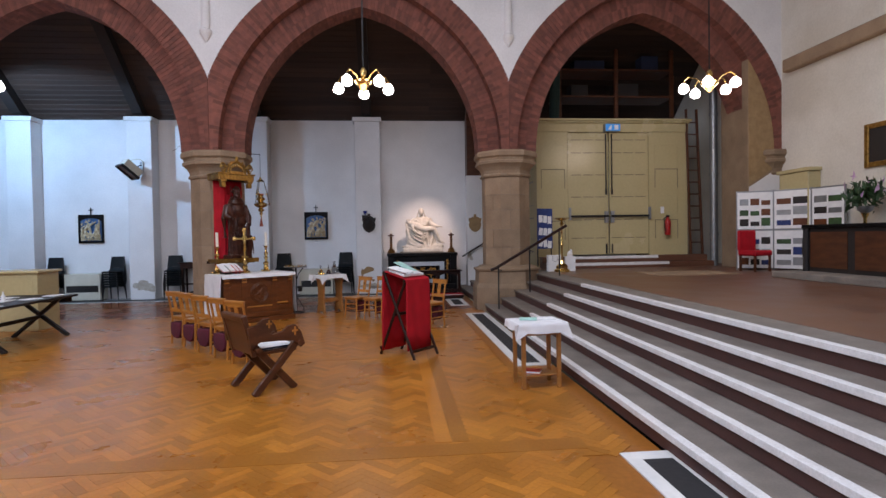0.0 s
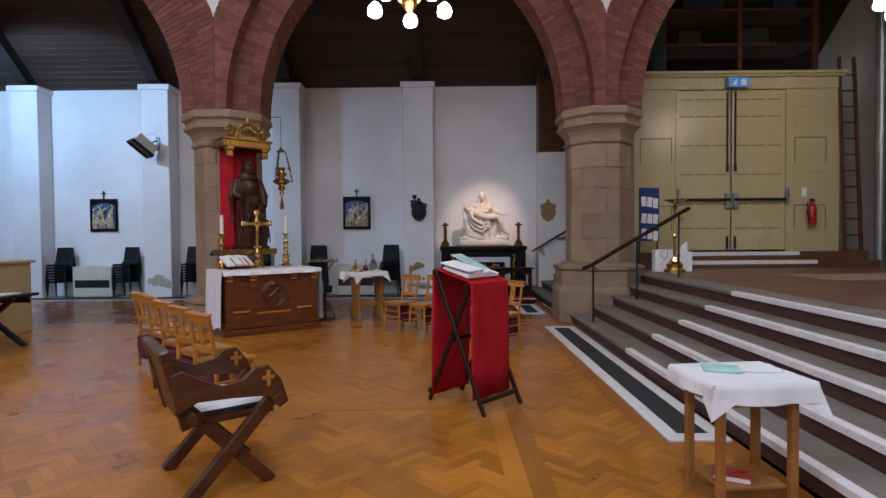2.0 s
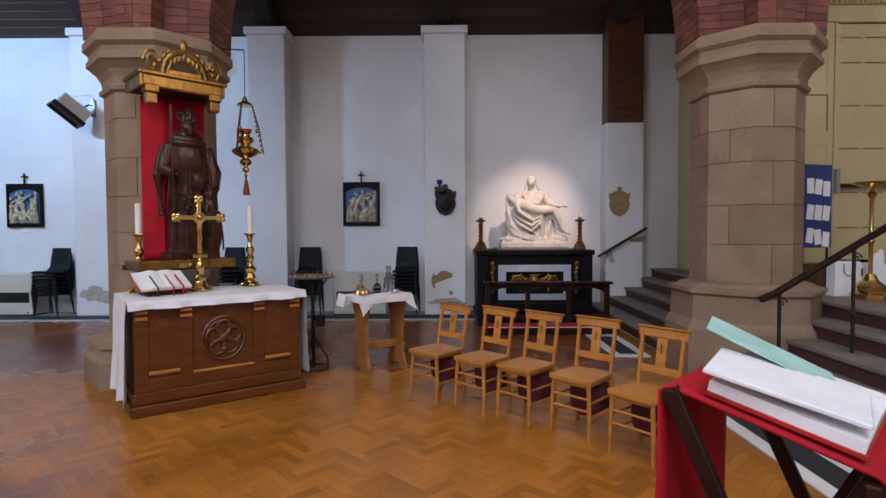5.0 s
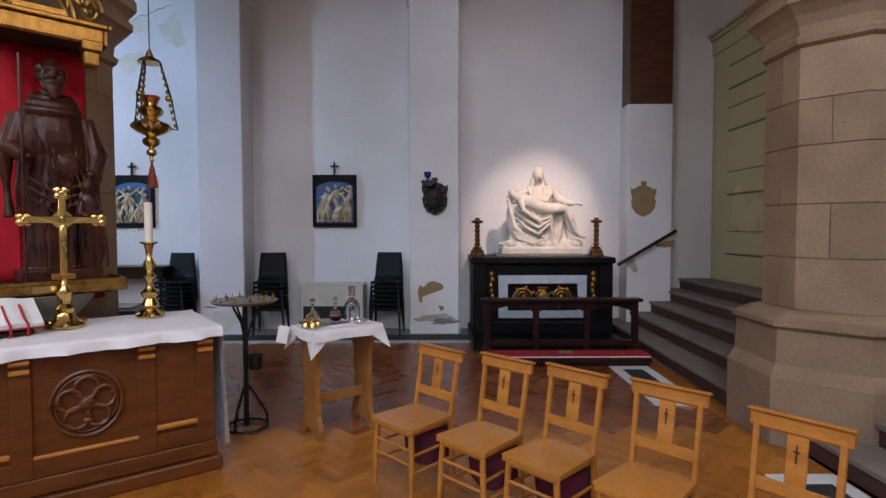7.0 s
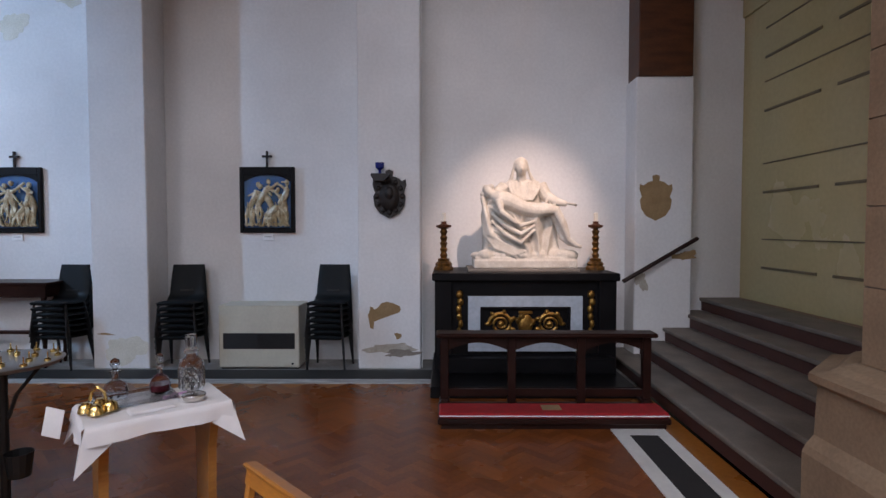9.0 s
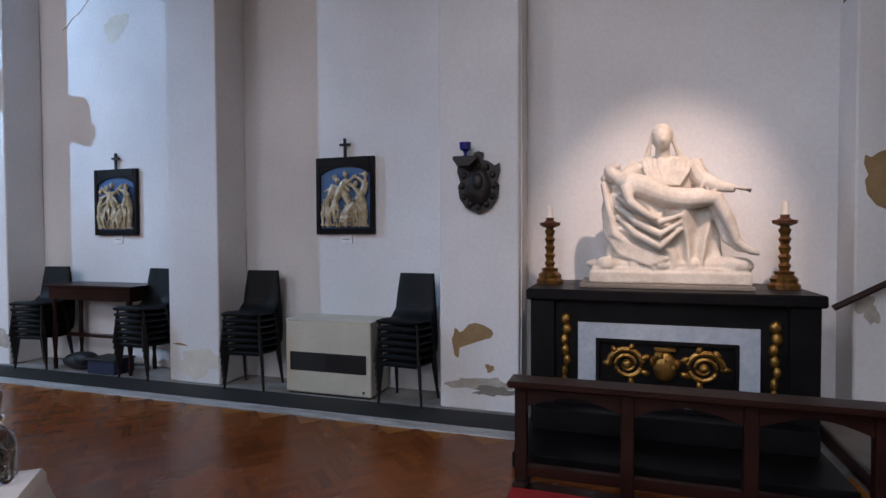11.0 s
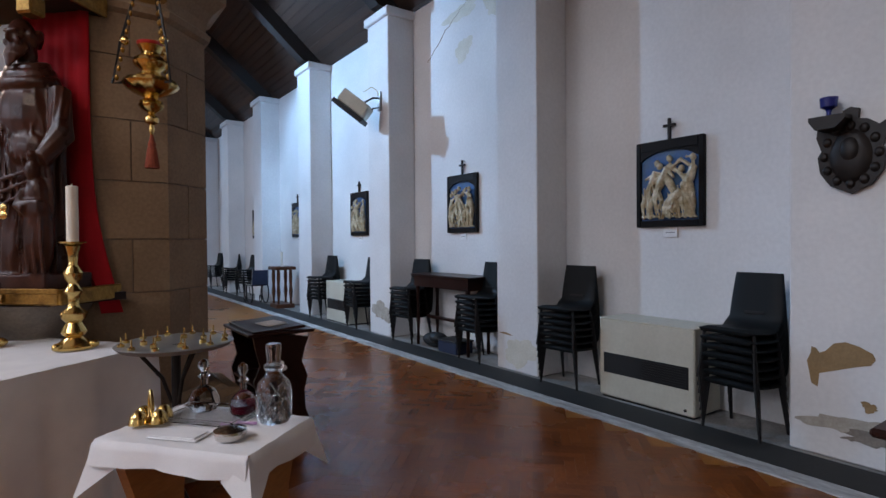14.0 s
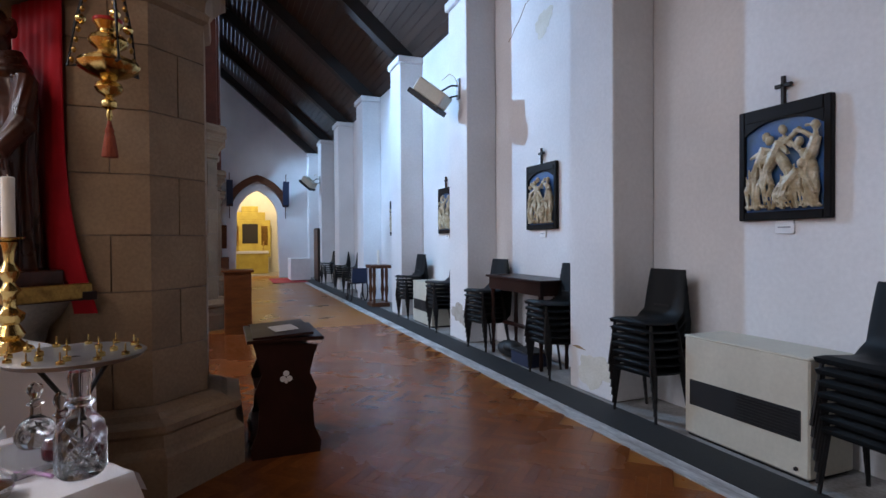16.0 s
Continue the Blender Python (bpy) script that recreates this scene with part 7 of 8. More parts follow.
part("frame", B(0, 0.08, -0.18, 0.18, 0, 1.0, 0.01), OAK, nb)
bn = solid("small_cupboard", B(-0.25, 0.25, -0.2, 0.2, 0, 0.95, 0.01), OAK_DK, "dark low cupboard by the end wall", "cupboard", m=pose(-23.9, 13.5, 0))
dc = thing("tall_dark_cupboard", pose(-21.5, 17.2, 0), "tall dark cupboard against the aisle wall", "cupboard")
part("body", B(-0.5, 0.5, -0.28, 0.28, 0, 2.1, 0.01), BEAM, dc)
part("door", B(-0.48, -0.01, -0.30, -0.28, 0.08, 2.05, 0.006), OAK_DK, dc)
part("door", B(0.01, 0.48, -0.30, -0.28, 0.08, 2.05, 0.006), OAK_DK, dc)

# ---------- chancel ----------


def stair_rail():
    t = thing("stair_handrail", Matrix.Translation((2.24, 11.44, 0)), "mahogany handrail on black iron posts beside the pillar", "handrail")
    part("rail", tube(bmesh.new(), [(-0.17, -0.01, 1.0), (-0.04, 0, 1.05), (1.40, 0.14, 1.85), (1.55, 0.15, 1.93)], 0.032, 10), MAHOG, t, "dark mahogany rail", smooth=True)
    for x, z0, z1 in ((0.0, RISE, 1.05), (0.70, RISE * 3, 1.44), (1.38, PLAT, 1.82)):
        p = part("post", tube(bmesh.new(), [(x, 0.1 * x, z0), (x, 0.1 * x, z1)], 0.016, 8), IRON, t, "black iron post")
        part("collar", ell(bmesh.new(), (x, 0.1 * x, z0 + 0.35), (0.024, 0.024, 0.03), u=8, v=6), IRON, p)
        part("scroll", tube(bmesh.new(), [(x + 0.02 + 0.05 * (1 - k / 14) * math.cos(k * 0.7), 0.1 * x, z1 - 0.08 + 0.05 * (1 - k / 14) * math.sin(k * 0.7)) for k in range(12)], 0.007, 5), IRON, p, "iron scroll")


stair_rail()
pk = thing("floor_candle_stand", Matrix.Translation((4.05, 12.75, PLAT)), "tall brass and iron floor candle stand", "candle stand")
part("foot", lathe(bmesh.new(), [(0.19, 0), (0.19, 0.05), (0.14, 0.08), (0.15, 0.14), (0.08, 0.20), (0.05, 0.27)], 8), BRASS, pk, "moulded brass foot")
part("pole", lathe(bmesh.new(), [(0.022, 0.26), (0.022, 0.6), (0.04, 0.64), (0.022, 0.68), (0.022, 1.1), (0.05, 1.16), (0.022, 1.2), (0.03, 1.24)], 12), BRASS, pk, smooth=True)
part("pan", lathe(bmesh.new(), [(0.04, 1.22), (0.16, 1.27), (0.20, 1.285), (0.19, 1.295), (0.04, 1.27)], 16), BRASS, pk, smooth=True)
nt = thing("notice_stand", pose(3.78, 13.25, PLAT, 0, 0, 18), "blue felt notice board with pinned white papers on a stand", "notice board")
part("board", B(-0.22, 0.22, -0.015, 0.015, 0.55, 1.55, 0.004), BLUE, nt)
rng = random.Random(6)
for k in range(9):
    x, z = -0.13 + 0.13 * (k % 3), 0.68 + 0.30 * (k // 3)
    part("pinned_paper", B(-0.055, 0.055, -0.0185, -0.0155, -0.09, 0.09, 0, pose(x, 0, z + rng.uniform(-0.03, 0.03), 0, rng.uniform(-14, 14), 0)), PAPER, nt, "pinned white paper")
for s in (-1, 1):
    part("leg", bar(bmesh.new(), (s * 0.2, 0.02, 0), (s * 0.2, 0.02, 0.56), 0.025, 0.025), IRON, nt)
pb = thing("paper_bag", pose(3.92, 12.98, PLAT, 0, 0, 8), "white paper carrier bag with a rope handle", "bag")
part("bag", prism(bmesh.new(), [(-0.17, 0), (0.17, 0), (0.165, 0.40), (-0.165, 0.40)], -0.06, 0.06), PAPER, pb)
part("handle", tube(bmesh.new(), [(-0.06, -0.065, 0.37), (-0.06, -0.07, 0.27), (0, -0.07, 0.23), (0.06, -0.07, 0.27), (0.06, -0.065, 0.37)], 0.007, 5), STEEL, pb, "grey rope handle")
cb = thing("paper_bag", pose(4.33, 13.0, PLAT, 0, 0, -5), "open white paper bag with crumpled tissue", "bag")
part("bag", B(-0.12, 0.12, -0.06, 0.06, 0, 0.36), PAPER, cb)
part("tissue", ell(ell(bmesh.new(), (0, 0, 0.40), (0.07, 0.05, 0.10)), (0.03, 0, 0.48), (0.03, 0.03, 0.06)), PAPER, cb)

es = thing("exit_sign", pose(5.96, 14.23, 4.60), "blue illuminated running-man exit sign over the door", "exit sign")
part("case", B(-0.21, 0.21, -0.03, 0.135, -0.10, 0.10, 0.006), STEEL, es)
part("face", B(-0.20, 0.20, -0.034, -0.03, -0.09, 0.09), glow("lit_blue_sign", (0.03, 0.22, 0.55), 0.5), es, "blue sign face")
part("pictogram", prism(bmesh.new(), [(-0.14, -0.06), (-0.05, -0.06), (-0.03, 0.06), (-0.09, 0.03)], -0.037, -0.034), PAPER, es, "white plain shape")
part("arrow_panel", B(0.04, 0.15, -0.037, -0.034, -0.06, 0.06), PAPER, es, "white plain shape")
fx = thing("fire_extinguisher", pose(7.52, 14.28, 1.68), "red fire extinguisher hung on the cream panelling", "fire extinguisher")
part("cylinder", lathe(bmesh.new(), [(0.07, 0), (0.08, 0.02), (0.08, 0.36), (0.06, 0.42), (0.03, 0.45), (0.03, 0.50)], 16), FIRE_RED, fx, smooth=True)
part("valve", B(-0.05, 0.05, -0.02, 0.02, 0.48, 0.54, 0.008), IRON, fx)
part("hose", tube(bmesh.new(), [(-0.03, -0.02, 0.51), (-0.12, -0.03, 0.45), (-0.12, -0.05, 0.25), (-0.09, -0.06, 0.10)], 0.014, 6), IRON, fx)
part("bracket", B(-0.04, 0.04, 0.06, 0.11, 0.2, 0.3), IRON, fx)
ns = solid("safety_notice", B(-0.05, 0.05, -0.004, 0, 0, 0.18), PAPER, "small white safety notice above the extinguisher", "notice", m=pose(7.43, 14.398, 2.28))

# racking and clutter on the lobby roof and beside it
rk = thing("ladder", pose(8.30, 14.15, PLAT, 0, 0, 0), "dark wooden ladder leaning beside the lobby", "ladder")
for s in (-1, 1):
    part("stile", bar(bmesh.new(), (s * 0.17 - 0.02, 0, 0), (s * 0.15 - 0.02, 0.25, 4.3), 0.045, 0.07), OAK_DK, rk)
for k in range(12):
    part("rung", bar(bmesh.new(), (-0.17, 0.02 * k, 0.3 + 0.33 * k), (0.15, 0.02 * k, 0.3 + 0.33 * k), 0.03, 0.03), OAK_DK, rk)
pp = thing("rainwater_pipe", pose(8.62, 13.9, PLAT), "grey painted iron pipe rising beside the pier", "pipe")
part("pipe", tube(bmesh.new(), [(0, 0, 0), (0, 0, 5.2)], 0.10, 12), STEEL, pp, smooth=True)
for z in (0.8, 2.4, 4.0):
    part("collar", lathe(bmesh.new(), [(0.115, z), (0.115, z + 0.08)], 12), STEEL, pp)
sr = thing("storage_rack", pose(6.2, 15.4, 4.86), "dark timber storage rack loaded with boxes over the lobby", "rack")
for z in (0.75, 1.5):
    part("shelf", B(-1.5, 1.9, -0.4, 0.5, z, z + 0.05, 0.005), OAK_DK, sr)
for x in (-1.45, 0.2, 1.85):
    part("upright", B(x - 0.05, x + 0.05, -0.42, -0.32, -0.02, 2.1, 0.006), OAK_DK, sr)
for x, z, w, h in ((-0.8, 0.8, 0.5, 0.35), (0.6, 0.8, 0.7, 0.4), (1.3, 1.55, 0.5, 0.45), (-0.5, 1.55, 0.9, 0.3)):
    cr = solid("storage_box", B(-w / 2, w / 2, -0.2, 0.2, 0, h, 0.01), NAVY if z > 1 else BEAM, "dark box stored on the rack", "box", "stored boxes", m=pose(6.2 + x, 15.4, 4.86 + z))
rc = thing("rolled_banner", pose(4.55, 14.9, 4.86), "rolled green banner standing on the lobby roof", "banner")
part("roll", tube(bmesh.new(), [(0, 0, 0), (0.1, 0.1, 1.9)], 0.14, 12), mat("dark_green_canvas", (0.02, 0.05, 0.045), None, 0.9), rc)

stain("stripped_plaster", 8.98, ARC0 + 0.019, 3.9, [(-0.42, -1.05), (0.26, -0.62), (0.26, -0.45), (0.38, -0.45), (0.38, -0.25), (0.26, -0.25), (0.26, 0.1), (0.34, 0.1), (0.34, 0.5), (0.26, 0.5), (0.26, 2.0), (-0.42, 2.0)], BARE, "stripped brown plaster with toothed edge")
stain("white_panel_patch", 8.98, ARC0 + 0.016, 2.2, [(-0.42, -0.55), (0.40, -0.55), (0.40, 1.1), (-0.42, 0.6)], PLASTER, "white painted lower pier face")
sb2 = solid("wall_shelf", B(-0.35, 0.35, -0.25, 0, 0, 0.07, 0.008), CREAM, "cream shelf on the pier", "shelf", m=pose(8.7, ARC0 + 0.01, 1.62))
pc = solid("posted_photographs", box(B(-0.3, 0.25, -0.006, 0, 0, 0.26), -0.27, -0.17, -0.009, -0.006, 0.05, 0.2), PAPER, "white sheet of small photographs on the pier", "notice", m=pose(8.85, ARC0 + 0.012, 2.35))
for x0 in (-0.24, -0.08, 0.08):
    part("photograph", B(x0, x0 + 0.10, -0.011, -0.006, 0.06, 0.20), STEEL, pc)


def display_board(x, y, r, cols, label):
    t = thing("display_board", pose(x, y, PLAT, 0, 0, r), label, "display board", "display boards")
    part("panel", B(-0.36, 0.36, -0.02, 0.02, 0.95, 1.80, 0.004), PAPER, t)
    part("panel", B(-0.36, 0.36, -0.02, 0.02, 0.04, 0.90, 0.004), PAPER, t)
    part("header", B(-0.33, 0.33, -0.024, -0.02, 1.66, 1.78), PAPER, t)
    part("frame", box(box(box(B(-0.38, -0.36, -0.025, 0.025, 0, 1.84), 0.36, 0.38, -0.025, 0.025, 0, 1.84), -0.36, 0.36, -0.025, 0.025, 1.80, 1.83), -0.36, 0.36, -0.025, 0.025, 0.905, 0.945), STEEL, t, "grey metal frame")
    rng = random.Random(int(x * 100) + cols)
    for row in range(2):
        for k in range(cols):
            w = 0.66 / cols
            for q in range(3):
                part("picture", B(-0.33 + w * k + 0.02, -0.33 + w * (k + 1) - 0.02, -0.023, -0.0205, 0.12 + 0.9 * row + 0.24 * q, 0.12 + 0.9 * row + 0.24 * q + rng.uniform(0.10, 0.19)), rng.choice((STEEL, BLUE, LEAF, BEAM, OAK)), t, "pinned coloured picture")
    return t


display_board(8.40, 11.93, -28, 3, "white display board with pinned pictures")
display_board(8.95, 11.44, -56, 2, "white display board with rows of small pictures")
display_board(9.22, 10.74, -80, 2, "white display board with dark photographs")
rcht = thing("red_covered_chair", pose(8.10, 11.50, PLAT, 0, 0, 10), "red upholstered chair before the display boards", "chair")
part("seat", B(-0.25, 0.25, -0.25, 0.25, 0.35, 0.47, 0.03), RED, rcht)
part("backrest", B(-0.25, 0.25, 0.2, 0.27, 0.45, 0.92, 0.03), RED, rcht)
for sx in (-1, 1):
    for sy in (-1, 1):
        part("leg", B(sx * 0.2 - 0.02, sx * 0.2 + 0.02, sy * 0.2 - 0.02, sy * 0.2 + 0.02, 0, 0.36), OAK_DK, rcht)
ha = thing("high_altar", pose(8.25, 8.2, PLAT), "dark panelled high altar on a low step", "altar")
part("body", B(-0.35, 0.55, -1.5, 1.5, 0.12, 0.94, 0.008), BEAM, ha)
part("tabletop", B(-0.42, 0.6, -1.58, 1.58, 0.94, 1.0, 0.01), BLACKPAINT, ha)
part("step", B(-0.9, 0.9, -1.9, 1.75, 0, 0.12, 0.01), STONE_DK, ha, "low stone step")
for y in (-1.0, 0.0, 1.0):
    part("panel", B(-0.36, -0.345, y - 0.42, y + 0.42, 0.2, 0.86), OAK_DK, ha)
part("corner_post", lathe(bmesh.new(), [(0.06, 0.12), (0.05, 0.3), (0.07, 0.5), (0.05, 0.9), (0.08, 0.95)], 10, pose(-0.38, 1.5, 0)), BEAM, ha)


def flowers(x, y, z):
    t = thing("flower_arrangement", Matrix.Translation((x, y, z)), "green foliage with mauve flowers on a slim pedestal", "flowers")
    part("pedestal", lathe(bmesh.new(), [(0.14, 0), (0.05, 0.08), (0.03, 0.4), (0.03, 1.1), (0.07, 1.2)], 12), BRASS, t, smooth=True)
    part("bowl", lathe(bmesh.new(), [(0.05, 1.2), (0.13, 1.26), (0.15, 1.34)], 12), STEEL, t, smooth=True)
    rng = random.Random(3)
    for nm, mt, n in (("foliage", LEAF, 220), ("blooms", PINKY, 16)):
        vs, fs = [], []
        for k in range(n):
            d = Vector((rng.gauss(0, 1), rng.gauss(0, 1), rng.gauss(0.5, 0.8))).normalized() * rng.uniform(0.10, 0.36)
            c = Vector((0, 0, 1.50)) + d + (Vector((0, 0, 0.16)) if nm == "blooms" else Vector())
            q = Euler((rng.uniform(0, 6), rng.uniform(0, 6), rng.uniform(0, 6))).to_matrix()
            s = rng.uniform(0.05, 0.09)
            b = len(vs)
            for p in ((-s * 1.4, 0, 0), (0, -s * 0.45, 0.01), (s * 1.4, 0, -0.015), (0, s * 0.45, 0.01)):
                vs.append(tuple(c + q @ Vector(p)))
            fs += [(b, b + 1, b + 3), (b + 1, b + 2, b + 3)]
        tagged(pydata(nm, vs, fs, mt, t), kind="stuff")


flowers(8.95, 9.55, PLAT)
pt = thing("oil_painting", Matrix.Translation((EAST - 0.002, 9.55, 2.95)), "dark oil painting in a gilt frame on the east wall", "painting")
part("frame", box(box(box(B(-0.06, 0, -0.45, -0.35, 0, 0.85, 0.01), -0.06, 0, 0.35, 0.45, 0, 0.85, 0.01), -0.06, 0, -0.35, 0.35, 0, 0.10, 0.01), -0.06, 0, -0.35, 0.35, 0.75, 0.85, 0.01), GILT, pt)
part("canvas", B(-0.03, 0, -0.36, 0.36, 0.09, 0.76), BEAM, pt, "dark varnished canvas")
wb = solid("cream_wall_cabinet", box(B(-0.30, -0.002, -0.45, 0.45, 0, 1.3, 0.01), -0.34, -0.002, -0.5, 0.5, 1.3, 1.38, 0.01), CREAM, "cream painted wooden cabinet on the east wall", "cabinet", m=pose(EAST, 11.6, 1.75))
pl = solid("pale_floor_mat", B(-0.9, 0.9, -0.6, 0.6, 0, 0.008, 0.002), STONE, "pale mat on the chancel floor", "mat", m=pose(6.4, 11.4, PLAT, 0, 0, 0))

# nave shafts ending in small corbels on the spandrels
for x in PX[1:5]:
    c = tagged(part("wall_shaft", lathe(bmesh.new(), [(0.02, 6.05), (0.07, 6.13), (0.10, 6.20), (0.13, 6.24), (0.13, 6.30), (0.09, 6.33), (0.09, TOP)], 12, pose(x, ARC0 - 0.02, 0)), PLASTER, None, "", None, True), "white wall shaft on a small moulded corbel", "wall shaft")
    c["kind"] = "structure"

# ---------- chandeliers ----------


def chandelier(x, y, z):
    t = thing("chandelier", Matrix.Translation((x, y, z)), "brass chandelier with five lit glass globes", "chandelier", "nave chandeliers")
    part("body", lathe(bmesh.new(), [(0.02, -0.10), (0.06, -0.06), (0.10, 0.0), (0.16, 0.06), (0.17, 0.10), (0.10, 0.13), (0.05, 0.18), (0.07, 0.26), (0.03, 0.34)], 16), BRASS, t, smooth=True)
    part("rod", tube(bmesh.new(), [(0, 0, 0.3), (0, 0, TOP - z)], 0.014, 6), IRON, t)
    for k in range(5):
        a = k * 2 * math.pi / 5 + 0.35
        c, s = math.cos(a), math.sin(a)
        arm = part("arm", tube(bmesh.new(), [(0.12 * c, 0.12 * s, 0.08), (0.24 * c, 0.24 * s, 0.18), (0.40 * c, 0.40 * s, 0.22), (0.48 * c, 0.48 * s, 0.14), (0.48 * c, 0.48 * s, 0.08)], 0.013, 6), BRASS, t, smooth=True)
        part("shade", lathe(bmesh.new(), [(0.03, 0.10), (0.08, 0.05), (0.10, -0.02), (0.085, -0.07), (0.04, -0.095)], 14, pose(0.48 * c, 0.48 * s, 0)), BULB, arm, "glowing glass globe", smooth=True)
    lamp = bpy.data.lights.new("chandelier_light", "POINT")
    lamp.energy, lamp.color, lamp.shadow_soft_size = 60, (1.0, 0.84, 0.66), 0.45
    new("chandelier_light", lamp).location = (x, y, z - 0.25)


chandelier(-0.48, 10.1, 4.50)
chandelier(6.34, 10.35, 4.62)
chandelier(-7.3, 10.1, 4.5)

# ---------- things at the west side of the nave ----------


def trestle():
    t = thing("trestle_table", pose(-6.42, 9.95, 0, 0, 0, 0), "dark oak table on crossed trestle legs", "table")
    part("tabletop", B(-0.75, 0.45, -1.3, 0.95, 0.72, 0.76, 0.006), BLACKWOOD, t)
    part("apron", box(B(-0.68, 0.38, -1.22, -1.19, 0.62, 0.72), -0.68, 0.38, 0.84, 0.87, 0.62, 0.72), BLACKWOOD, t)
    for y in (-0.9, 0.75):
        part("leg", bar(bmesh.new(), (-0.60, y, 0.0), (0.25, y, 0.72), 0.07, 0.06), BLACKWOOD, t, "crossed leg")
        part("leg", bar(bmesh.new(), (0.33, y + 0.06, 0.0), (-0.55, y + 0.06, 0.72), 0.07, 0.06), BLACKWOOD, t, "crossed leg")
    part("stretcher", B(-0.17, -0.11, -0.9, 0.75, 0.34, 0.40, 0.005), BLACKWOOD, t)
    rng = random.Random(8)
    for k in range(7):
        solid("leaflets", B(-0.11, 0.11, -0.15, 0.15, 0, rng.uniform(0.004, 0.03), 0.001), PAPER, "pile of white leaflets on the dark table", "papers", "leaflet piles", m=pose(-6.85 + rng.uniform(0, 0.7), 8.9 + 0.28 * k, 0.761, 0, 0, rng.uniform(-25, 25)))
    for k in range(2):
        b = thing("small_bottle", pose(-6.5 - 0.1 * k, 9.7 - 0.25 * k, 0.761), "small dark bottle on the table", "bottle", "table bottles")
        part("glass", lathe(bmesh.new(), [(0.03, 0), (0.032, 0.10), (0.012, 0.13), (0.012, 0.17)], 10), GRILLE if k else PAPER, b, smooth=True)


trestle()
cc = thing("cream_counter", pose(-7.75, 11.75, 0), "cream painted panelled counter", "counter")
part("body", B(-1.6, 0.75, -0.35, 0.35, 0, 1.14, 0.008), CREAM, cc)
part("tabletop", B(-1.65, 0.80, -0.40, 0.40, 1.14, 1.19, 0.01), CREAM, cc)
for x in (-1.2, -0.4, 0.35):
    part("panel", B(x - 0.32, x + 0.32, -0.362, -0.35, 0.2, 1.0, 0.004), CREAM, cc)

# ---------- pieces of walls and floors ----------
for arch, vs, fc in near_bricks[:1400]:
    pydata("brick", vs, fc, BRICK, arch)


def ngon_ring(ap, k0, k1):
    r = ap / math.cos(math.pi / 8)
    return [(r * math.cos(math.pi / 8 + math.pi / 4 * k), r * math.sin(math.pi / 8 + math.pi / 4 * k)) for k in range(k0, k1 + 1)]


for p, z, h, c, near in stone_jobs:
    for k in range(4):
        k0 = 2 * k + c % 2
        pts = ngon_ring(0.53, k0, k0 + 2)
        inn = ngon_ring(0.45, k0, k0 + 2)
        # start and end half way along a face
        q0 = Vector((*ngon_ring(0.53, k0 - 1, k0)[0], 0)).lerp(Vector((*pts[0], 0)), 0.5)
        mid = [((pts[i][0] + pts[i + 1][0]) / 2, (pts[i][1] + pts[i + 1][1]) / 2) for i in range(2)]
        nxt = ngon_ring(0.53, k0 + 2, k0 + 3)
        poly = [((ngon_ring(0.53, k0 - 1, k0)[0][0] + pts[0][0]) / 2, (ngon_ring(0.53, k0 - 1, k0)[0][1] + pts[0][1]) / 2), pts[0], pts[1], mid[1]]
        g = 0.004
        a = Vector((*poly[0], 0))
        a = a + (Vector((*poly[1], 0)) - a).normalized() * g
        e = Vector((*poly[3], 0))
        e = e + (Vector((*poly[2], 0)) - e).normalized() * g
        out = [(a.x, a.y), poly[1], poly[2], (e.x, e.y)]
        vs = [(x * s, y * s, zz) for s, zz in ((1, z + 0.004), (1, z + h - 0.004)) for x, y in out] + [(x * 0.8, y * 0.8, zz) for zz in (z + 0.004, z + h - 0.004) for x, y in out]
        fc = [(0, 1, 5, 4), (1, 2, 6, 5), (2, 3, 7, 6), (4, 5, 6, 7, 15, 14, 13, 12), (3, 2, 1, 0, 8, 9, 10, 11), (0, 4, 12, 8), (3, 11, 15, 7)]
        pydata("stone_block", vs, fc, STONE, p)

# parquet: herringbone blocks of oak
floor = bpy.data.objects["floor"]
BW, BL = 0.075, 0.30
inlay = [(0.32, 0.62, 4.5, 9.0), (-9.0, 1.55, 4.22, 4.46), (-9.0, 0.3, 7.78, 7.92)]


def free_of_inlay(x, y):
    return not any(a < x < b and c < y < d for a, b, c, d in inlay) and not (1.40 < x and (6.95 < y < 12.1 or y < 4.12 or 13.45 < y < 14.9))


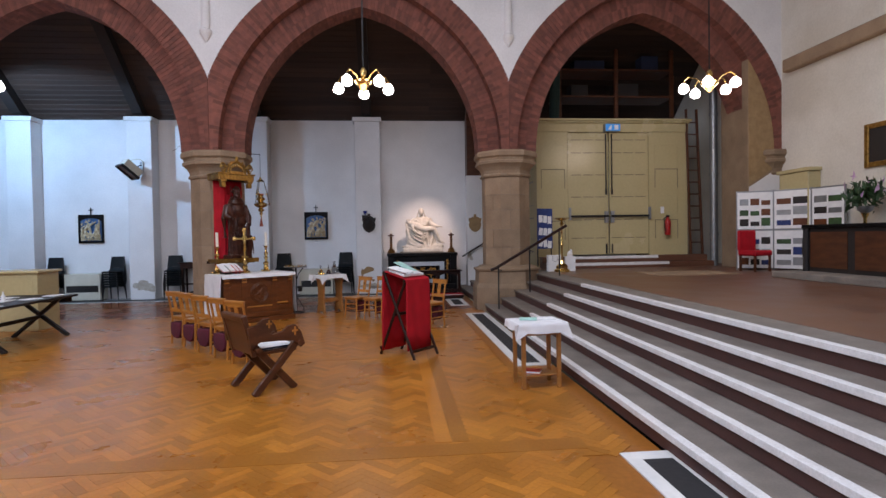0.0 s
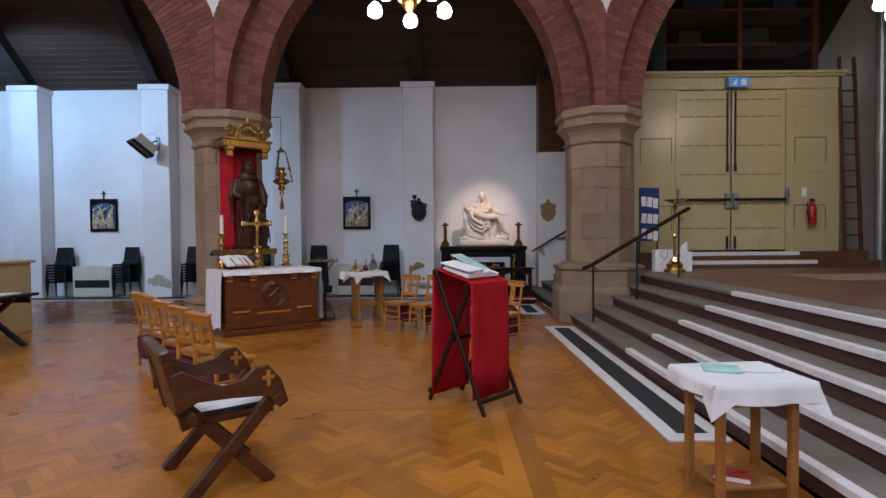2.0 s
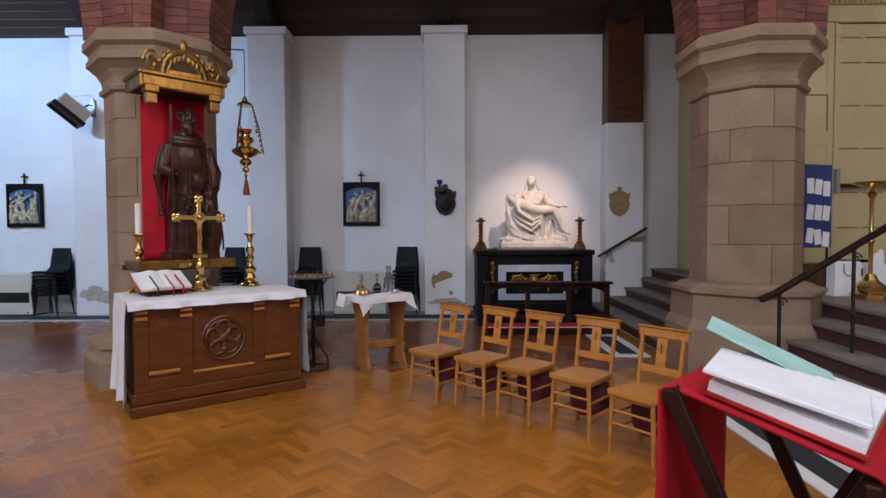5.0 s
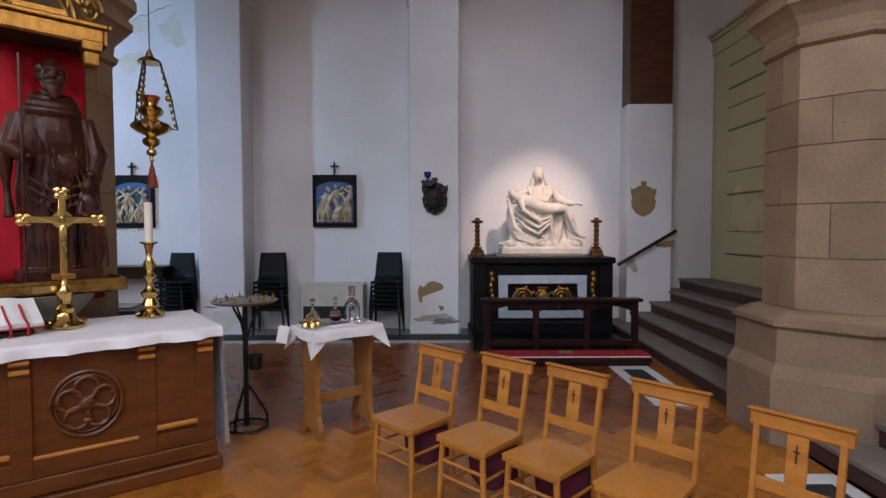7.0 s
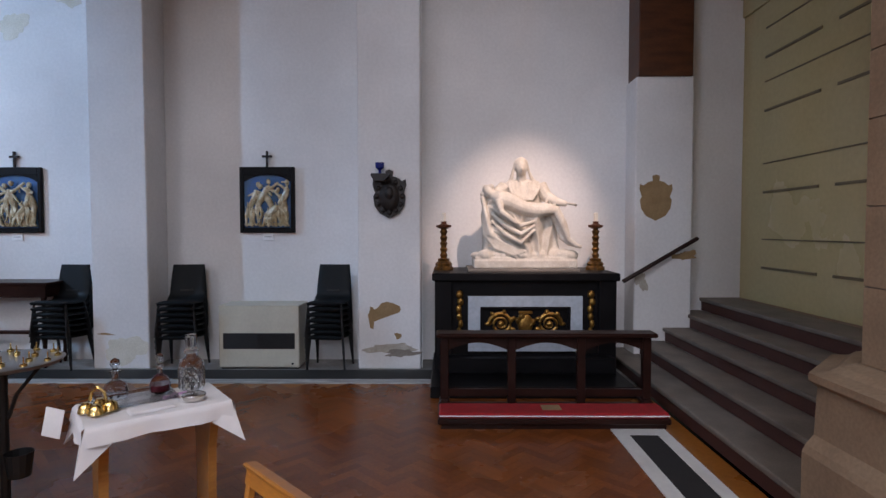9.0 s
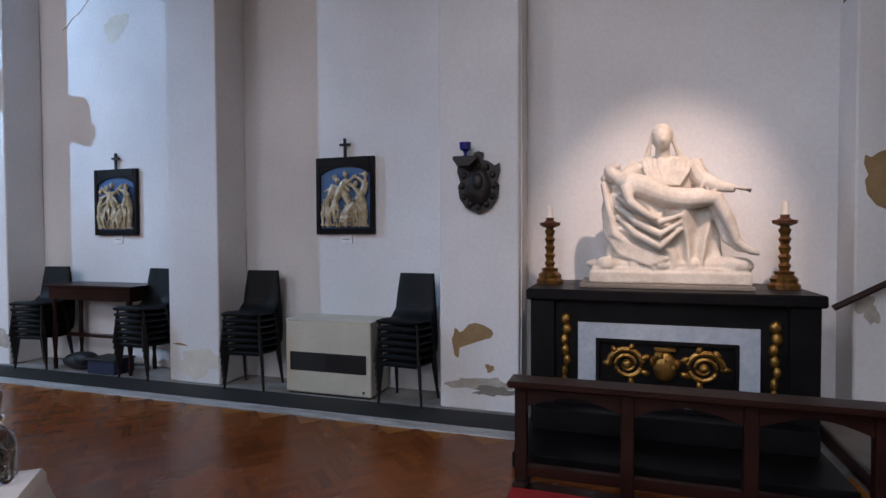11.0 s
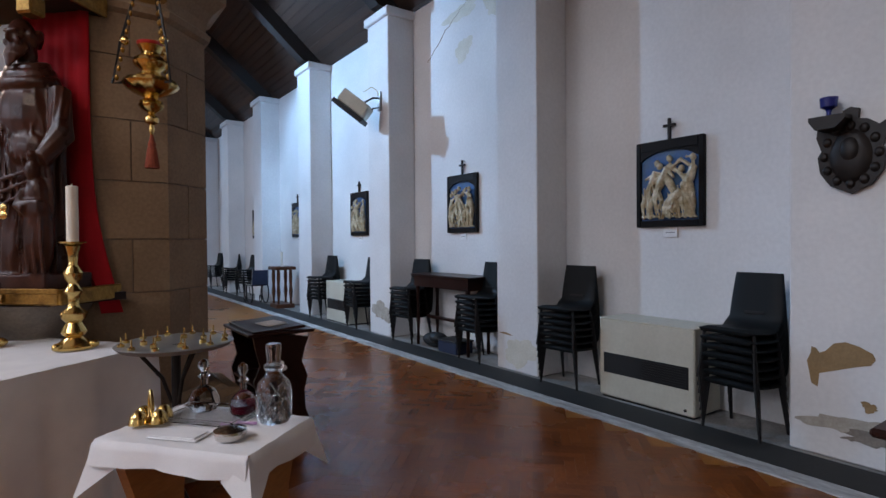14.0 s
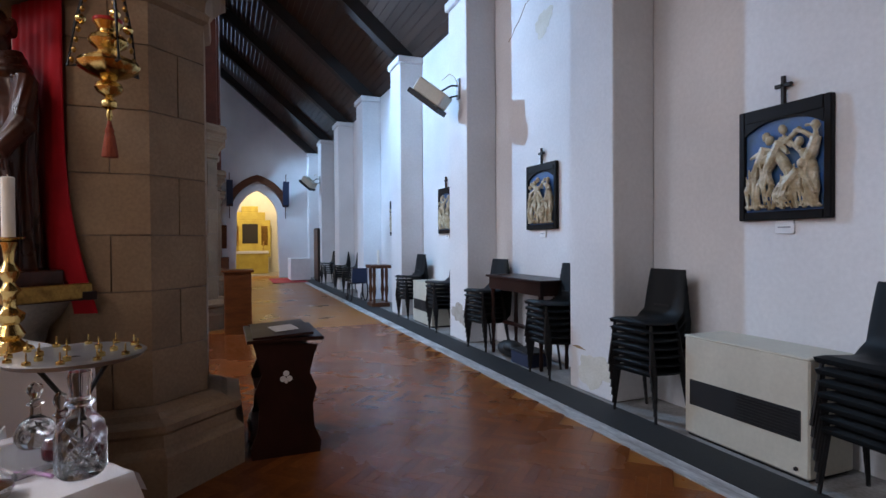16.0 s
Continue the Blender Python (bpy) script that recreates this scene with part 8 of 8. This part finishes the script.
verts, faces, near_blocks, aisle_v, aisle_f = [], [], [], [], []
rng = random.Random(4)
g = 0.0006
for i in range(-330, 330):
    for j in range(-45, 60):
        # horizontal block of step i, and the upright one beside it
        ox, oy = i * BW + j * BL, i * BW - j * BL
        for w, d in ((BL, BW), (BW, BL)):
            x0, y0 = (ox, oy) if w == BL else (ox + BL, oy + BW - BL)
            xr = (x0 + w / 2), (y0 + d / 2)
            cx, cy = (xr[0] - xr[1]) * 0.70710678, (xr[0] + xr[1]) * 0.70710678
            if not (-9.5 < cx < 1.98 and 1.2 < cy < 16.28 and free_of_inlay(cx, cy)):
                continue
            near = -1.75 < cx < 0.2 and 8.2 < cy < 10.6
            if near and len(near_blocks) < 300:
                near_blocks.append((cx, cy, w > d))
                continue
            nave_v, nave_f = verts, faces
            # blocks behind the arcade line take the colour with the shade in it
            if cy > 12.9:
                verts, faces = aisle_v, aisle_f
            b = len(verts)
            hz = rng.uniform(-0.0003, 0.0)
            for x, y, z in ((x0 + g, y0 + g, hz), (x0 + w - g, y0 + g, hz), (x0 + w - g, y0 + d - g, hz), (x0 + g, y0 + d - g, hz)):
                verts.append(((x - y) * 0.70710678, (x + y) * 0.70710678, z))
            faces.append((b, b + 1, b + 2, b + 3))
            verts += [(p[0], p[1], -0.0035) for p in verts[b:b + 4]]
            for q in range(4):
                r = (q + 1) % 4
                faces.append((b + q, b + q + 4, b + r + 4, b + r))
            verts, faces = nave_v, nave_f
tagged(pydata("aisle_parquet", aisle_v, aisle_f, PARQUET_AISLE, floor, "aisle parquet, coloured darker and redder for its shade"), kind="stuff")
tagged(pydata("parquet_blocks", verts, faces, PARQUET, floor), kind="stuff")
shared = {}
for cx, cy, wide in near_blocks:
    if wide not in shared:
        w, d = (BL, BW) if wide else (BW, BL)
        c = 0.70710678
        vs = [((x - y) * c, (x + y) * c, z) for z in (-0.006, 0.0) for x, y in ((-w / 2 + g, -d / 2 + g), (w / 2 - g, -d / 2 + g), (w / 2 - g, d / 2 - g), (-w / 2 + g, d / 2 - g))]
        shared[wide] = pydata("parquet_block", vs, [(4, 5, 6, 7), (0, 1, 5, 4), (1, 2, 6, 5), (2, 3, 7, 6), (3, 0, 4, 7)], PARQUET, floor)
        shared[wide].location = (cx, cy, 0)
        continue
    ob = new("parquet_block", shared[wide].data)
    ob.parent = floor
    ob.location = (cx, cy, 0)
# straight boards of the duct covers, let into the parquet
for a, b, c, d in inlay:
    along_y = d - c > b - a
    n = 2 if along_y else 1
    for k in range(n):
        if along_y:
            bm = B(a + (b - a) * k / n + 0.006, a + (b - a) * (k + 1) / n - 0.006, c, d, -0.006, 0.0015)
        else:
            bm = B(a, b, c + (d - c) * k / n + 0.004, c + (d - c) * (k + 1) / n - 0.004, -0.006, 0.0015)
        part("floor_board", bm, PARQUET, floor)
    part("floor_infill", B(a - 0.14, b + 0.14, c - 0.14, d + 0.14, -0.0058 + 0.0002 * inlay.index((a, b, c, d)), -0.0016 + 0.0004 * inlay.index((a, b, c, d))), PARQUET, floor)
